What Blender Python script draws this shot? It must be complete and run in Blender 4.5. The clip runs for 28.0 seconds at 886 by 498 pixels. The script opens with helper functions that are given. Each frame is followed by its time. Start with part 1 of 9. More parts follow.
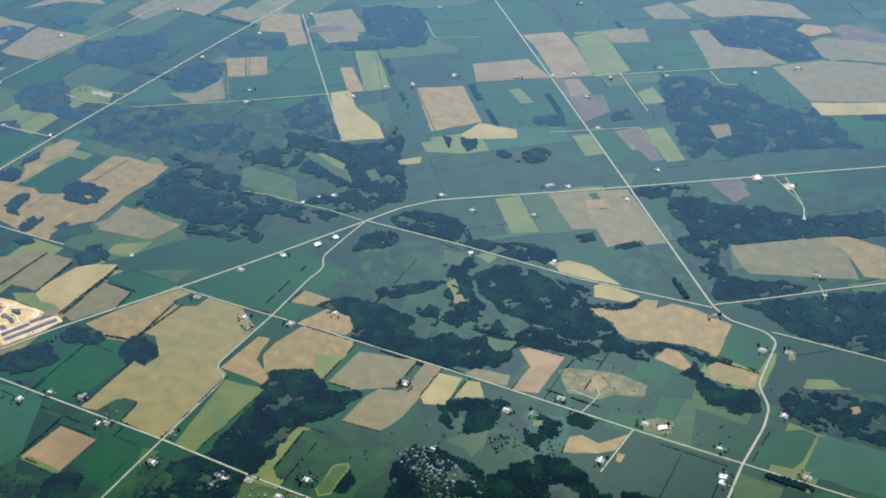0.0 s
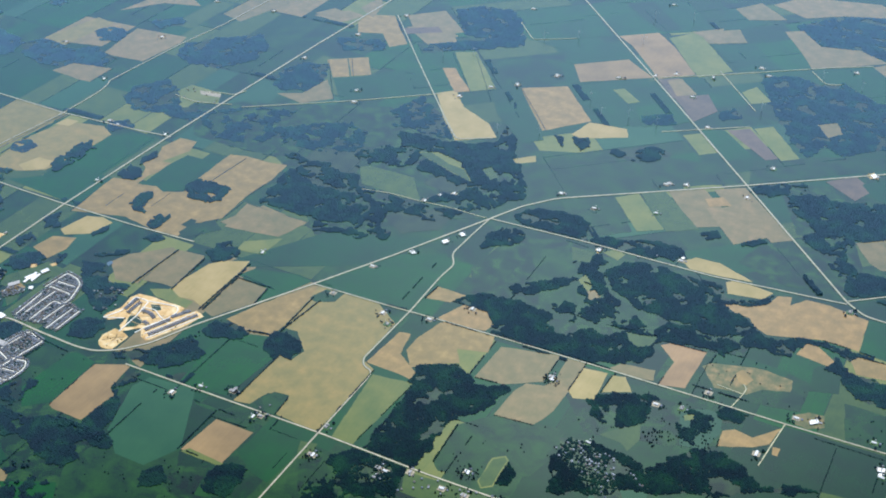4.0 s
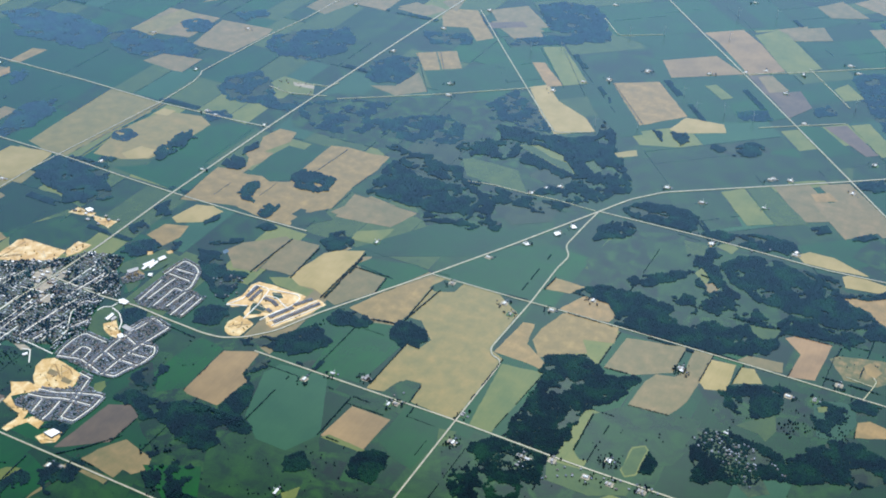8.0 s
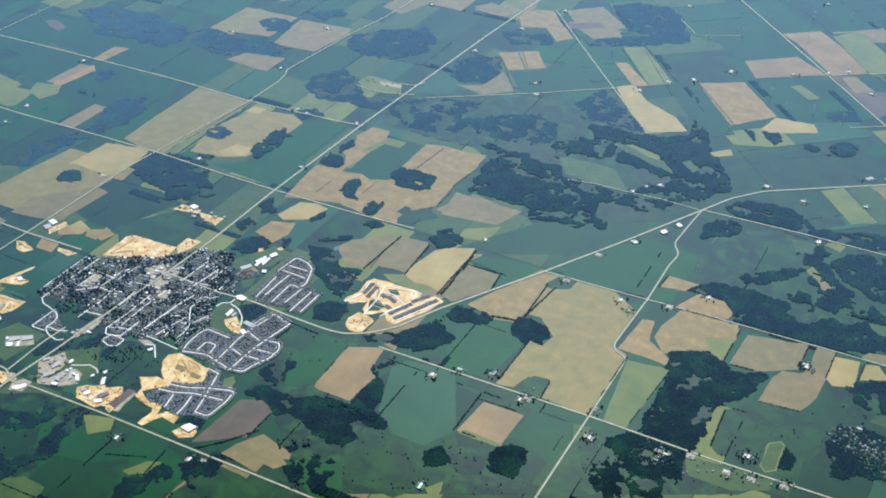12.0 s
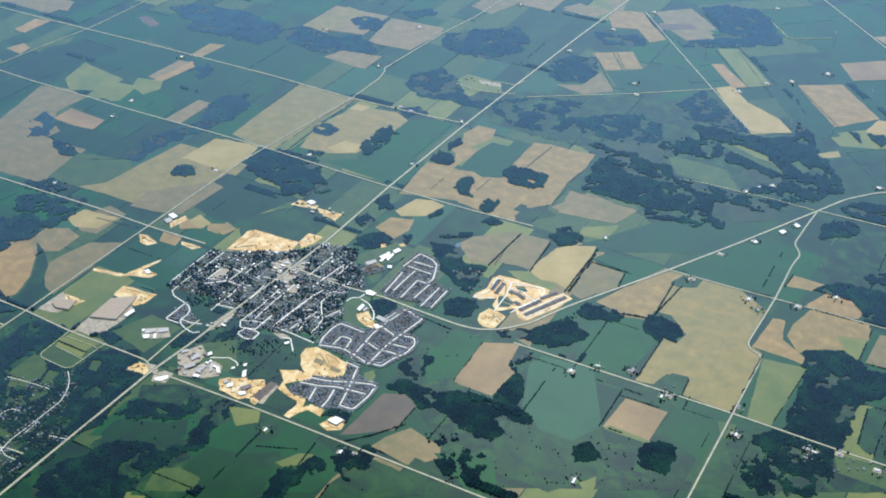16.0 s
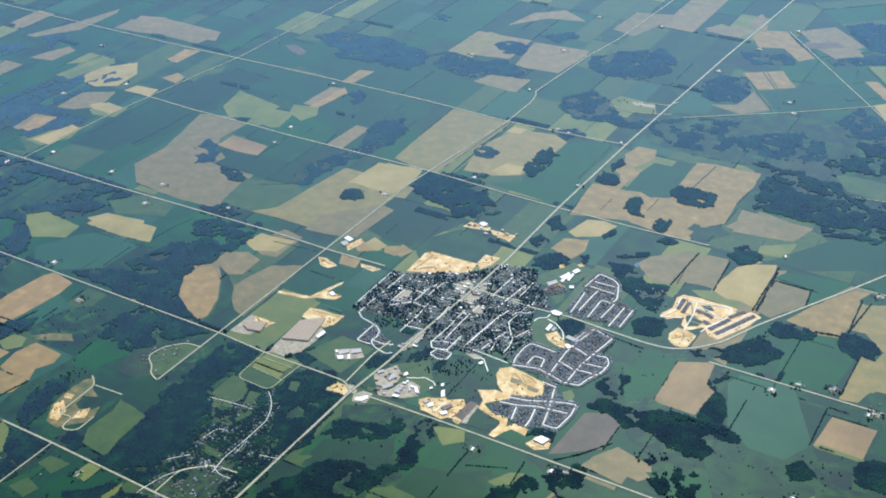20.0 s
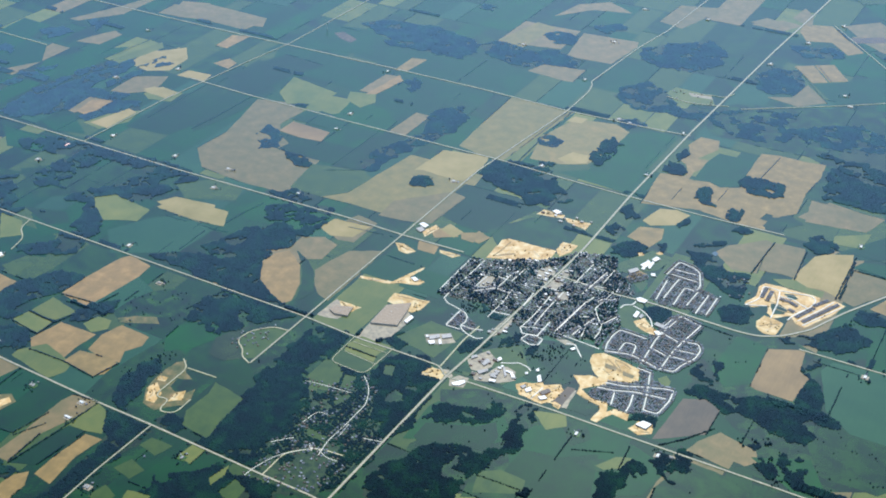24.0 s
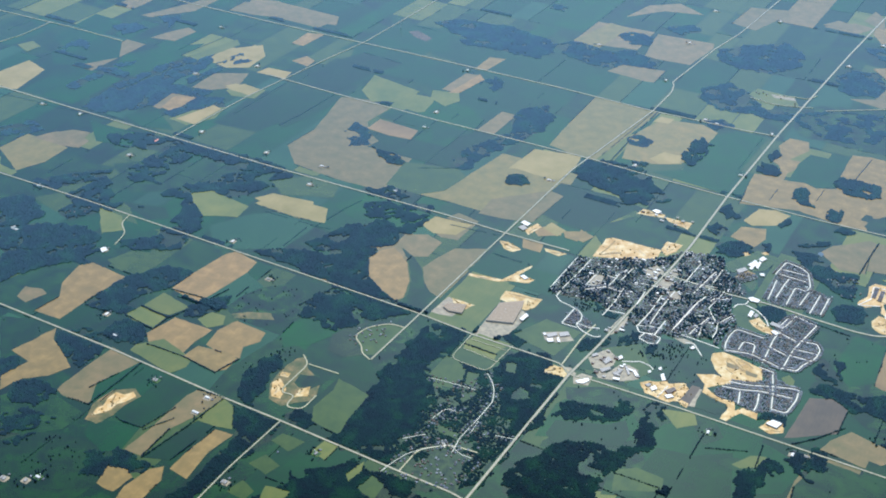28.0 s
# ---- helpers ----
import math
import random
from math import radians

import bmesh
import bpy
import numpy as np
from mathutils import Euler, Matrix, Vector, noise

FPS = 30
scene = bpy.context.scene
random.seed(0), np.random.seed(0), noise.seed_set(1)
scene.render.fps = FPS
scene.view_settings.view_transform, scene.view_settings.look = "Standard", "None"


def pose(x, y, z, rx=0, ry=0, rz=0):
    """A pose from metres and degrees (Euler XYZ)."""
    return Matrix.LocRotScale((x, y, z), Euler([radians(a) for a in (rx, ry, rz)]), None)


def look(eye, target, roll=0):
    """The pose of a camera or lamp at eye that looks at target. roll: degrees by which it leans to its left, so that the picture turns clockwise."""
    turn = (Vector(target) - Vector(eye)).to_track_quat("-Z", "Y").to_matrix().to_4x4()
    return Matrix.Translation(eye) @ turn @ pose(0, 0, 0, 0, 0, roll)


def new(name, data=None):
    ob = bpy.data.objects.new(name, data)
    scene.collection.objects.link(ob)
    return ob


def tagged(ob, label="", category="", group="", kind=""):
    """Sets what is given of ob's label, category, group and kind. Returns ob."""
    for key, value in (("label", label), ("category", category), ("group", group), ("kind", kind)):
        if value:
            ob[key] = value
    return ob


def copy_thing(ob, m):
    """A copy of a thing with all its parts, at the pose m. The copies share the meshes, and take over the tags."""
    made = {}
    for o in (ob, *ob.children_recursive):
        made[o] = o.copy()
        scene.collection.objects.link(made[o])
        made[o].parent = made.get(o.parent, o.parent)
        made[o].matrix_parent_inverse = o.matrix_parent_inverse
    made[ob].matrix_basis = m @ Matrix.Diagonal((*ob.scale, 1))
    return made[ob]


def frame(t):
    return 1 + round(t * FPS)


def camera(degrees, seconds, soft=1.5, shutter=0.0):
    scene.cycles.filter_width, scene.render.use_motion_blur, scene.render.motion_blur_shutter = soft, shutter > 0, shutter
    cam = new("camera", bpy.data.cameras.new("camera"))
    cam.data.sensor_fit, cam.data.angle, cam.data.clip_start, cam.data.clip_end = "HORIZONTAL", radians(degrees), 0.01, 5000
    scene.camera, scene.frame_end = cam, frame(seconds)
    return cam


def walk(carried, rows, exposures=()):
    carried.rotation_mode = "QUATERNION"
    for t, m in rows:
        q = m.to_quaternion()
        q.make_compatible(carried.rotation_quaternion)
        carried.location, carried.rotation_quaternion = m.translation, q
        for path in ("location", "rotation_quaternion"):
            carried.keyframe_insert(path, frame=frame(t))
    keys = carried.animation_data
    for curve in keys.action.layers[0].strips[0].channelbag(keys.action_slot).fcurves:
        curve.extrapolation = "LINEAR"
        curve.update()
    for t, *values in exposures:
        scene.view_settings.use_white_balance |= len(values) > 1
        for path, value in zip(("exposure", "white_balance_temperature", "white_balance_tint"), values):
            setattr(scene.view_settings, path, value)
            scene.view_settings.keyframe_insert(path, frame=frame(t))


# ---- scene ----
# Model scale: one unit stands for ten metres of land, so that the whole plain lies within the lens's reach.
# x runs along the concession roads, y along the side roads, both from the start of the flight.
cam = camera(40.00, 28.0, soft=1.9)
PATH = [
    (0, (-4.29, -7.20, 549.17), (-380.63, 716.03, 0), -0.060),
    (0.1, (-6.32, -8.57, 549.17), (-383.94, 714.47, 0), -0.001),
    (0.2, (-8.34, -9.94, 549.17), (-381.10, 715.62, 0), 0.058),
    (0.3, (-10.35, -11.30, 549.16), (-381.52, 716.24, 0), 0.117),
    (0.4, (-12.36, -12.66, 549.15), (-384.37, 716.71, 0), 0.176),
    (0.5, (-14.37, -14.02, 549.14), (-390.27, 715.19, 0), 0.236),
    (0.6, (-16.37, -15.38, 549.12), (-393.20, 714.20, 0), 0.160),
    (0.7, (-18.36, -16.73, 549.10), (-397.51, 711.96, 0), 0.085),
    (0.8, (-20.36, -18.08, 549.08), (-401.59, 710.72, 0), 0.010),
    (0.9, (-22.34, -19.43, 549.05), (-405.68, 709.48, 0), -0.066),
    (1, (-24.33, -20.77, 549.02), (-410.49, 708.08, 0), -0.141),
    (1.1, (-26.31, -22.11, 548.99), (-413.08, 706.48, 0), -0.220),
    (1.2, (-28.28, -23.45, 548.95), (-416.80, 704.51, 0), -0.299),
    (1.3, (-30.26, -24.78, 548.92), (-414.37, 705.50, 0), -0.378),
    (1.4, (-32.23, -26.11, 548.88), (-417.29, 703.95, 0), -0.457),
    (1.5, (-34.19, -27.44, 548.83), (-422.51, 701.95, 0), -0.536),
    (1.6, (-36.16, -28.77, 548.79), (-424.76, 700.12, 0), -0.571),
    (1.7, (-38.12, -30.09, 548.74), (-427.69, 698.61, 0), -0.606),
    (1.8, (-40.08, -31.41, 548.69), (-431.42, 696.69, 0), -0.641),
    (1.9, (-42.04, -32.73, 548.64), (-433.96, 694.45, 0), -0.676),
    (2, (-43.99, -34.05, 548.59), (-437.25, 693.06, 0), -0.711),
    (2.5, (-53.74, -40.59, 548.28), (-442.05, 687.28, 0), -0.333),
    (3, (-63.45, -47.07, 547.94), (-452.47, 679.67, 0), -0.314),
    (3.5, (-73.14, -53.51, 547.55), (-462.12, 671.24, 0), -0.455),
    (4.5, (-92.51, -66.24, 546.69), (-478.19, 659.00, 0), -0.185),
    (5.5, (-111.92, -78.81, 545.75), (-494.26, 646.79, 0), 0.085),
    (6, (-121.65, -85.06, 545.25), (-505.10, 639.31, 0), 0.152),
    (6.5, (-131.42, -91.27, 544.75), (-515.39, 632.42, 0), 0.282),
    (7, (-141.22, -97.47, 544.24), (-526.03, 625.74, 0), 0.366),
    (7.5, (-151.06, -103.65, 543.73), (-535.84, 618.05, 0), 0.346),
    (8, (-160.93, -109.81, 543.22), (-545.90, 610.34, 0), 0.267),
    (8.5, (-170.83, -115.96, 542.70), (-555.45, 604.18, 0), 0.579),
    (9, (-180.77, -122.10, 542.19), (-565.62, 598.89, 0), 0.347),
    (9.5, (-190.73, -128.24, 541.68), (-575.77, 592.82, 0), 0.129),
    (10, (-200.73, -134.38, 541.16), (-585.39, 587.24, 0), 0.273),
    (10.5, (-210.74, -140.51, 540.65), (-594.60, 581.28, 0), 0.711),
    (11, (-220.78, -146.64, 540.13), (-602.37, 576.19, 0), 0.914),
    (11.5, (-230.83, -152.78, 539.62), (-611.54, 571.21, 0), 0.669),
    (12, (-240.89, -158.92, 539.10), (-621.70, 564.62, 0), 0.625),
    (12.5, (-250.96, -165.07, 538.59), (-632.71, 558.38, 0), 0.664),
    (13.5, (-271.08, -177.39, 537.54), (-653.81, 544.59, 0), 0.666),
    (14.5, (-291.15, -189.73, 536.46), (-674.82, 530.72, 0), 0.669),
    (15, (-301.15, -195.92, 535.91), (-685.41, 526.06, 0), 0.909),
    (15.5, (-311.12, -202.12, 535.34), (-695.72, 520.24, 0), 0.732),
    (16, (-321.07, -208.32, 534.77), (-705.04, 512.65, 0), 1.061),
    (16.5, (-330.97, -214.53, 534.18), (-716.81, 512.23, 0), 0.360),
    (16.6, (-332.94, -215.77, 534.06), (-721.50, 508.66, 0), 0.367),
    (16.7, (-334.92, -217.02, 533.94), (-718.09, 513.05, 0), 0.374),
    (16.8, (-336.89, -218.26, 533.82), (-726.15, 509.82, 0), 0.381),
    (16.9, (-338.86, -219.50, 533.70), (-732.23, 509.41, 0), 0.388),
    (17, (-340.83, -220.75, 533.58), (-738.24, 510.00, 0), 0.395),
    (17.1, (-342.80, -221.99, 533.45), (-743.25, 507.12, 0), 0.262),
    (17.2, (-344.76, -223.24, 533.33), (-747.80, 505.50, 0), 0.129),
    (17.3, (-346.73, -224.48, 533.21), (-753.57, 504.21, 0), -0.004),
    (17.4, (-348.69, -225.73, 533.08), (-755.03, 505.33, 0), -0.137),
    (17.5, (-350.65, -226.97, 532.95), (-760.39, 507.46, 0), -0.270),
    (17.6, (-352.61, -228.22, 532.83), (-762.56, 505.04, 0), -0.182),
    (17.7, (-354.57, -229.46, 532.70), (-764.65, 504.82, 0), -0.095),
    (17.8, (-356.52, -230.71, 532.57), (-769.09, 503.23, 0), -0.007),
    (17.9, (-358.47, -231.95, 532.45), (-762.16, 509.13, 0), 0.080),
    (18, (-360.43, -233.20, 532.32), (-759.52, 516.01, 0), 0.168),
    (18.1, (-362.37, -234.44, 532.19), (-758.90, 515.81, 0), 0.124),
    (18.2, (-364.32, -235.69, 532.06), (-763.09, 515.53, 0), 0.081),
    (18.3, (-366.27, -236.93, 531.93), (-769.30, 514.15, 0), 0.037),
    (18.4, (-368.21, -238.18, 531.79), (-771.11, 516.18, 0), -0.006),
    (18.5, (-370.15, -239.42, 531.66), (-776.05, 517.73, 0), -0.050),
    (18.6, (-372.09, -240.67, 531.53), (-770.68, 517.47, 0), -0.184),
    (18.7, (-374.03, -241.91, 531.39), (-773.33, 516.11, 0), -0.318),
    (18.8, (-375.97, -243.16, 531.26), (-780.43, 511.38, 0), -0.452),
    (18.9, (-377.90, -244.40, 531.12), (-798.18, 499.42, 0), -0.586),
    (19, (-379.83, -245.65, 530.99), (-811.13, 492.39, 0), -0.720),
    (19.1, (-381.76, -246.89, 530.85), (-809.97, 490.66, 0), -0.755),
    (19.2, (-383.69, -248.14, 530.71), (-806.67, 491.87, 0), -0.790),
    (19.3, (-385.62, -249.38, 530.57), (-806.91, 491.91, 0), -0.824),
    (19.4, (-387.54, -250.62, 530.44), (-813.37, 488.14, 0), -0.859),
    (19.5, (-389.47, -251.87, 530.30), (-818.58, 485.42, 0), -0.894),
    (19.6, (-391.39, -253.11, 530.16), (-824.24, 479.75, 0), -0.986),
    (19.7, (-393.31, -254.36, 530.01), (-829.80, 477.59, 0), -1.078),
    (19.8, (-395.23, -255.60, 529.87), (-834.92, 474.67, 0), -1.169),
    (19.9, (-397.14, -256.84, 529.73), (-841.34, 470.83, 0), -1.261),
    (20, (-399.06, -258.08, 529.59), (-846.06, 469.11, 0), -1.353),
    (20.1, (-400.97, -259.33, 529.44), (-849.23, 464.81, 0), -1.282),
    (20.2, (-402.88, -260.57, 529.30), (-849.71, 464.47, 0), -1.212),
    (20.3, (-404.79, -261.81, 529.15), (-844.27, 468.32, 0), -1.142),
    (20.4, (-406.70, -263.05, 529.00), (-844.75, 467.98, 0), -1.072),
    (20.5, (-408.61, -264.29, 528.86), (-843.33, 469.64, 0), -1.002),
    (21.5, (-427.60, -276.66, 527.35), (-853.43, 457.31, 0), -0.579),
    (22.5, (-446.52, -288.95, 525.79), (-863.44, 444.90, 0), -0.156),
    (23, (-455.97, -295.05, 524.99), (-871.86, 437.25, 0), -0.097),
    (23.5, (-465.43, -301.12, 524.19), (-879.69, 429.39, 0), 0.191),
    (24, (-474.91, -307.15, 523.39), (-890.91, 419.86, 0), 0.173),
    (24.5, (-484.45, -313.14, 522.59), (-898.01, 414.11, 0), 0.540),
    (25, (-494.04, -319.07, 521.79), (-906.35, 408.02, 0), 0.424),
    (25.5, (-503.72, -324.94, 521.01), (-916.20, 401.12, 0), 0.561),
    (26, (-513.51, -330.75, 520.25), (-926.76, 393.61, 0), 0.664),
    (26.5, (-523.43, -336.49, 519.52), (-936.87, 386.63, 0), 0.700),
    (27, (-533.52, -342.15, 518.82), (-946.06, 380.24, 0), 0.617),
    (27.5, (-543.80, -347.72, 518.16), (-954.25, 376.23, 0), 0.605),
    (28, (-554.31, -353.20, 517.56), (-962.72, 374.05, 0), 0.854),
]
walk(cam, [(t, look(eye, aim, lean)) for t, eye, aim, lean in PATH], exposures=[(0.0, 0.4, 6000, 7), (17.0, 0.4, 6000, 7), (28.0, 0.33, 5900, 6)])

# ---- light: high summer sun and clear sky ----
SUN_UP, SUN_ROUND = 57.0, 340.0
world = bpy.data.worlds.new("sky")
scene.world = world
world.use_nodes = True
wn = world.node_tree
sky = wn.nodes.new("ShaderNodeTexSky")
sky.sky_type = "NISHITA"
sky.sun_disc = False
sky.sun_elevation = radians(SUN_UP)
sky.sun_rotation = radians(SUN_ROUND)
sky.altitude = 300
sky.dust_density = 1.2
wn.nodes["Background"].inputs["Strength"].default_value = 0.14
wn.links.new(sky.outputs[0], wn.nodes["Background"].inputs["Color"])
sun = new("sun", bpy.data.lights.new("sun", "SUN"))
sun.data.energy = 3.6
sun.data.angle = radians(0.5)
sun.data.color = (1.0, 0.95, 0.87)
# The sky's rotation turns clockwise from +y.
sx, sy = math.sin(radians(SUN_ROUND)), math.cos(radians(SUN_ROUND))
cu, su = math.cos(radians(SUN_UP)), math.sin(radians(SUN_UP))
sun.matrix_world = look((sx * cu * 3000 - 800, sy * cu * 3000 + 600, su * 3000), (-800, 600, 0))


# ---- materials ----
def srgb(r, g, b, k=1.0):
    return tuple(k * ((c / 255 / 12.92) if c < 10 else ((c / 255 + 0.055) / 1.055) ** 2.4) for c in (r, g, b)) + (1.0,)


def link(tree, a, b):
    tree.links.new(a, b)


def land(name, light, dark, patch=0.03, grain=0.9, rows=0.0, turn=0.0, rough=0.9, gloss=0.212, vary=0.12, upward=False, third=None, bump=0.4):
    """A land surface: two tones in patches, fine grain, drilled rows along one way, and distance haze put in as a satin
    gloss or sheen towards grazing angles.
    """
    m = bpy.data.materials.new(name)
    m.use_nodes = True
    t = m.node_tree
    n = t.nodes
    b = n["Principled BSDF"]
    b.inputs["Roughness"].default_value = rough
    b.inputs["Specular IOR Level"].default_value = 0.05
    geo = n.new("ShaderNodeNewGeometry")
    big = n.new("ShaderNodeTexNoise")
    big.inputs["Scale"].default_value = patch
    big.inputs["Detail"].default_value = 6
    big.inputs["Distortion"].default_value = 0.1 if rows else 0.5
    big.inputs["Roughness"].default_value = 0.62
    link(t, geo.outputs["Position"], big.inputs["Vector"])
    fine = n.new("ShaderNodeTexNoise")
    fine.inputs["Scale"].default_value = grain * (2.2 if rows else 1.0)
    fine.inputs["Detail"].default_value = 3
    way = n.new("ShaderNodeMapping")
    way.inputs["Rotation"].default_value[2] = radians(turn)
    way.inputs["Scale"].default_value = (1.0, 1.0 if not rows else 0.06, 1.0)
    link(t, geo.outputs["Position"], way.inputs["Vector"])
    link(t, way.outputs[0], fine.inputs["Vector"])
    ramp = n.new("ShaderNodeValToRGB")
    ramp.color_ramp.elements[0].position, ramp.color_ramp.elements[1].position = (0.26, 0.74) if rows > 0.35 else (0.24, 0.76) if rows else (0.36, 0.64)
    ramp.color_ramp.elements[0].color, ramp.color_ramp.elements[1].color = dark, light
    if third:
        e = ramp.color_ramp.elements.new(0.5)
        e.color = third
    both = n.new("ShaderNodeMath")
    both.operation = "MULTIPLY_ADD"
    both.inputs[1].default_value = 0.28
    link(t, fine.outputs["Fac"], both.inputs[0])
    less = n.new("ShaderNodeMath")
    less.operation = "SUBTRACT"
    less.inputs[1].default_value = 0.14
    link(t, big.outputs["Fac"], less.inputs[0])
    link(t, less.outputs[0], both.inputs[2])
    link(t, both.outputs[0], ramp.inputs["Fac"])
    info = n.new("ShaderNodeObjectInfo")
    hsv = n.new("ShaderNodeHueSaturation")
    hsv.inputs["Saturation"].default_value = 1.18
    span = n.new("ShaderNodeMapRange")
    span.inputs["To Min"].default_value, span.inputs["To Max"].default_value = 1 - vary, 1 + vary
    link(t, info.outputs["Random"], span.inputs["Value"])
    link(t, span.outputs[0], hsv.inputs["Value"])
    hue = n.new("ShaderNodeMapRange")
    hue.inputs["To Min"].default_value, hue.inputs["To Max"].default_value = 0.5 + vary * 0.06, 0.5 - vary * 0.06
    link(t, info.outputs["Random"], hue.inputs["Value"])
    link(t, hue.outputs[0], hsv.inputs["Hue"])
    link(t, ramp.outputs["Color"], hsv.inputs["Color"])
    link(t, hsv.outputs["Color"], b.inputs["Base Color"])
    if bump:
        rel = n.new("ShaderNodeBump")
        rel.inputs["Strength"].default_value = bump
        rel.inputs["Distance"].default_value = 0.3
        link(t, fine.outputs["Fac"], rel.inputs["Height"])
        link(t, rel.outputs[0], b.inputs["Normal"])
    # Distance haze: a bluish sheen on canopies, a bluish gloss on other land.
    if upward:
        haze_sheen(t, b)
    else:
        haze_gloss(t, b, gloss)
    return m


def haze_sheen(t, b):
    """Distance haze put into leaf canopies as a bluish sheen towards grazing angles."""
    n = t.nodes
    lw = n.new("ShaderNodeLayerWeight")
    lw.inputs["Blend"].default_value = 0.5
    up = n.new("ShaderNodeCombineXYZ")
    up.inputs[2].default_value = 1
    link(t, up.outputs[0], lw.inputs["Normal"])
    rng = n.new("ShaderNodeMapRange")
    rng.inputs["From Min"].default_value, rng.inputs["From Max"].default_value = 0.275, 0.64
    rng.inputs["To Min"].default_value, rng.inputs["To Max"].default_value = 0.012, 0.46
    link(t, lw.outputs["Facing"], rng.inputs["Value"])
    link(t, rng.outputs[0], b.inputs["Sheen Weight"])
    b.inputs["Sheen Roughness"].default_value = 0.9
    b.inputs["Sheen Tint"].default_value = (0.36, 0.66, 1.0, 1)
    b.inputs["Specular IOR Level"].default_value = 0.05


def haze_gloss(t, b, most):
    """Distance haze put into the surface as a bluish satin sky gloss towards grazing angles."""
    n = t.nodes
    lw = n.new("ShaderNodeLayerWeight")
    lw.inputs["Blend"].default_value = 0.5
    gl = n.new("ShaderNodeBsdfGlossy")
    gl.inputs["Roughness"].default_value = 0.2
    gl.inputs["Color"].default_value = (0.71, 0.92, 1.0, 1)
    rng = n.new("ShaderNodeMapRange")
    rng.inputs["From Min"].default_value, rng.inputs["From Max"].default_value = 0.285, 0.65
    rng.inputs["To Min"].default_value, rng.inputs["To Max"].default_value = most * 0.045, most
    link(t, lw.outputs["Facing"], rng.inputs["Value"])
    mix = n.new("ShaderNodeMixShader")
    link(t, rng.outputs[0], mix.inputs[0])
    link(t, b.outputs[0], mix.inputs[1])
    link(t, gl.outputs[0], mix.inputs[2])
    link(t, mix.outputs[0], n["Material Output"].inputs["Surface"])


def plain(name, colour, rough=0.6, metal=0.0, vary=0.15, grain=3.0, gloss=0.12):
    """A built surface: one colour with weathering at two scales and a shift from one object or island to the next."""
    m = bpy.data.materials.new(name)
    m.use_nodes = True
    t = m.node_tree
    n = t.nodes
    b = n["Principled BSDF"]
    b.inputs["Roughness"].default_value = rough
    b.inputs["Metallic"].default_value = metal
    geo = n.new("ShaderNodeNewGeometry")
    noi = n.new("ShaderNodeTexNoise")
    noi.inputs["Scale"].default_value = grain
    noi.inputs["Detail"].default_value = 4
    link(t, geo.outputs["Position"], noi.inputs["Vector"])
    info = n.new("ShaderNodeObjectInfo")
    add = n.new("ShaderNodeMath")
    link(t, info.outputs["Random"], add.inputs[0])
    link(t, geo.outputs["Random Per Island"], add.inputs[1])
    fra = n.new("ShaderNodeMath")
    fra.operation = "FRACT"
    link(t, add.outputs[0], fra.inputs[0])
    span = n.new("ShaderNodeMapRange")
    span.inputs["To Min"].default_value, span.inputs["To Max"].default_value = 1 - vary, 1 + vary
    link(t, fra.outputs[0], span.inputs["Value"])
    wear = n.new("ShaderNodeMapRange")
    wear.inputs["From Min"].default_value, wear.inputs["From Max"].default_value = 0.3, 0.7
    wear.inputs["To Min"].default_value, wear.inputs["To Max"].default_value = 0.82, 1.1
    link(t, noi.outputs["Fac"], wear.inputs["Value"])
    mul = n.new("ShaderNodeMath")
    mul.operation = "MULTIPLY"
    link(t, span.outputs[0], mul.inputs[0])
    link(t, wear.outputs[0], mul.inputs[1])
    hsv = n.new("ShaderNodeHueSaturation")
    hsv.inputs["Color"].default_value = colour
    link(t, mul.outputs[0], hsv.inputs["Value"])
    link(t, hsv.outputs["Color"], b.inputs["Base Color"])
    # Built surfaces take half of the bluish haze gloss.
    haze_gloss(t, b, gloss * 0.5)
    return m


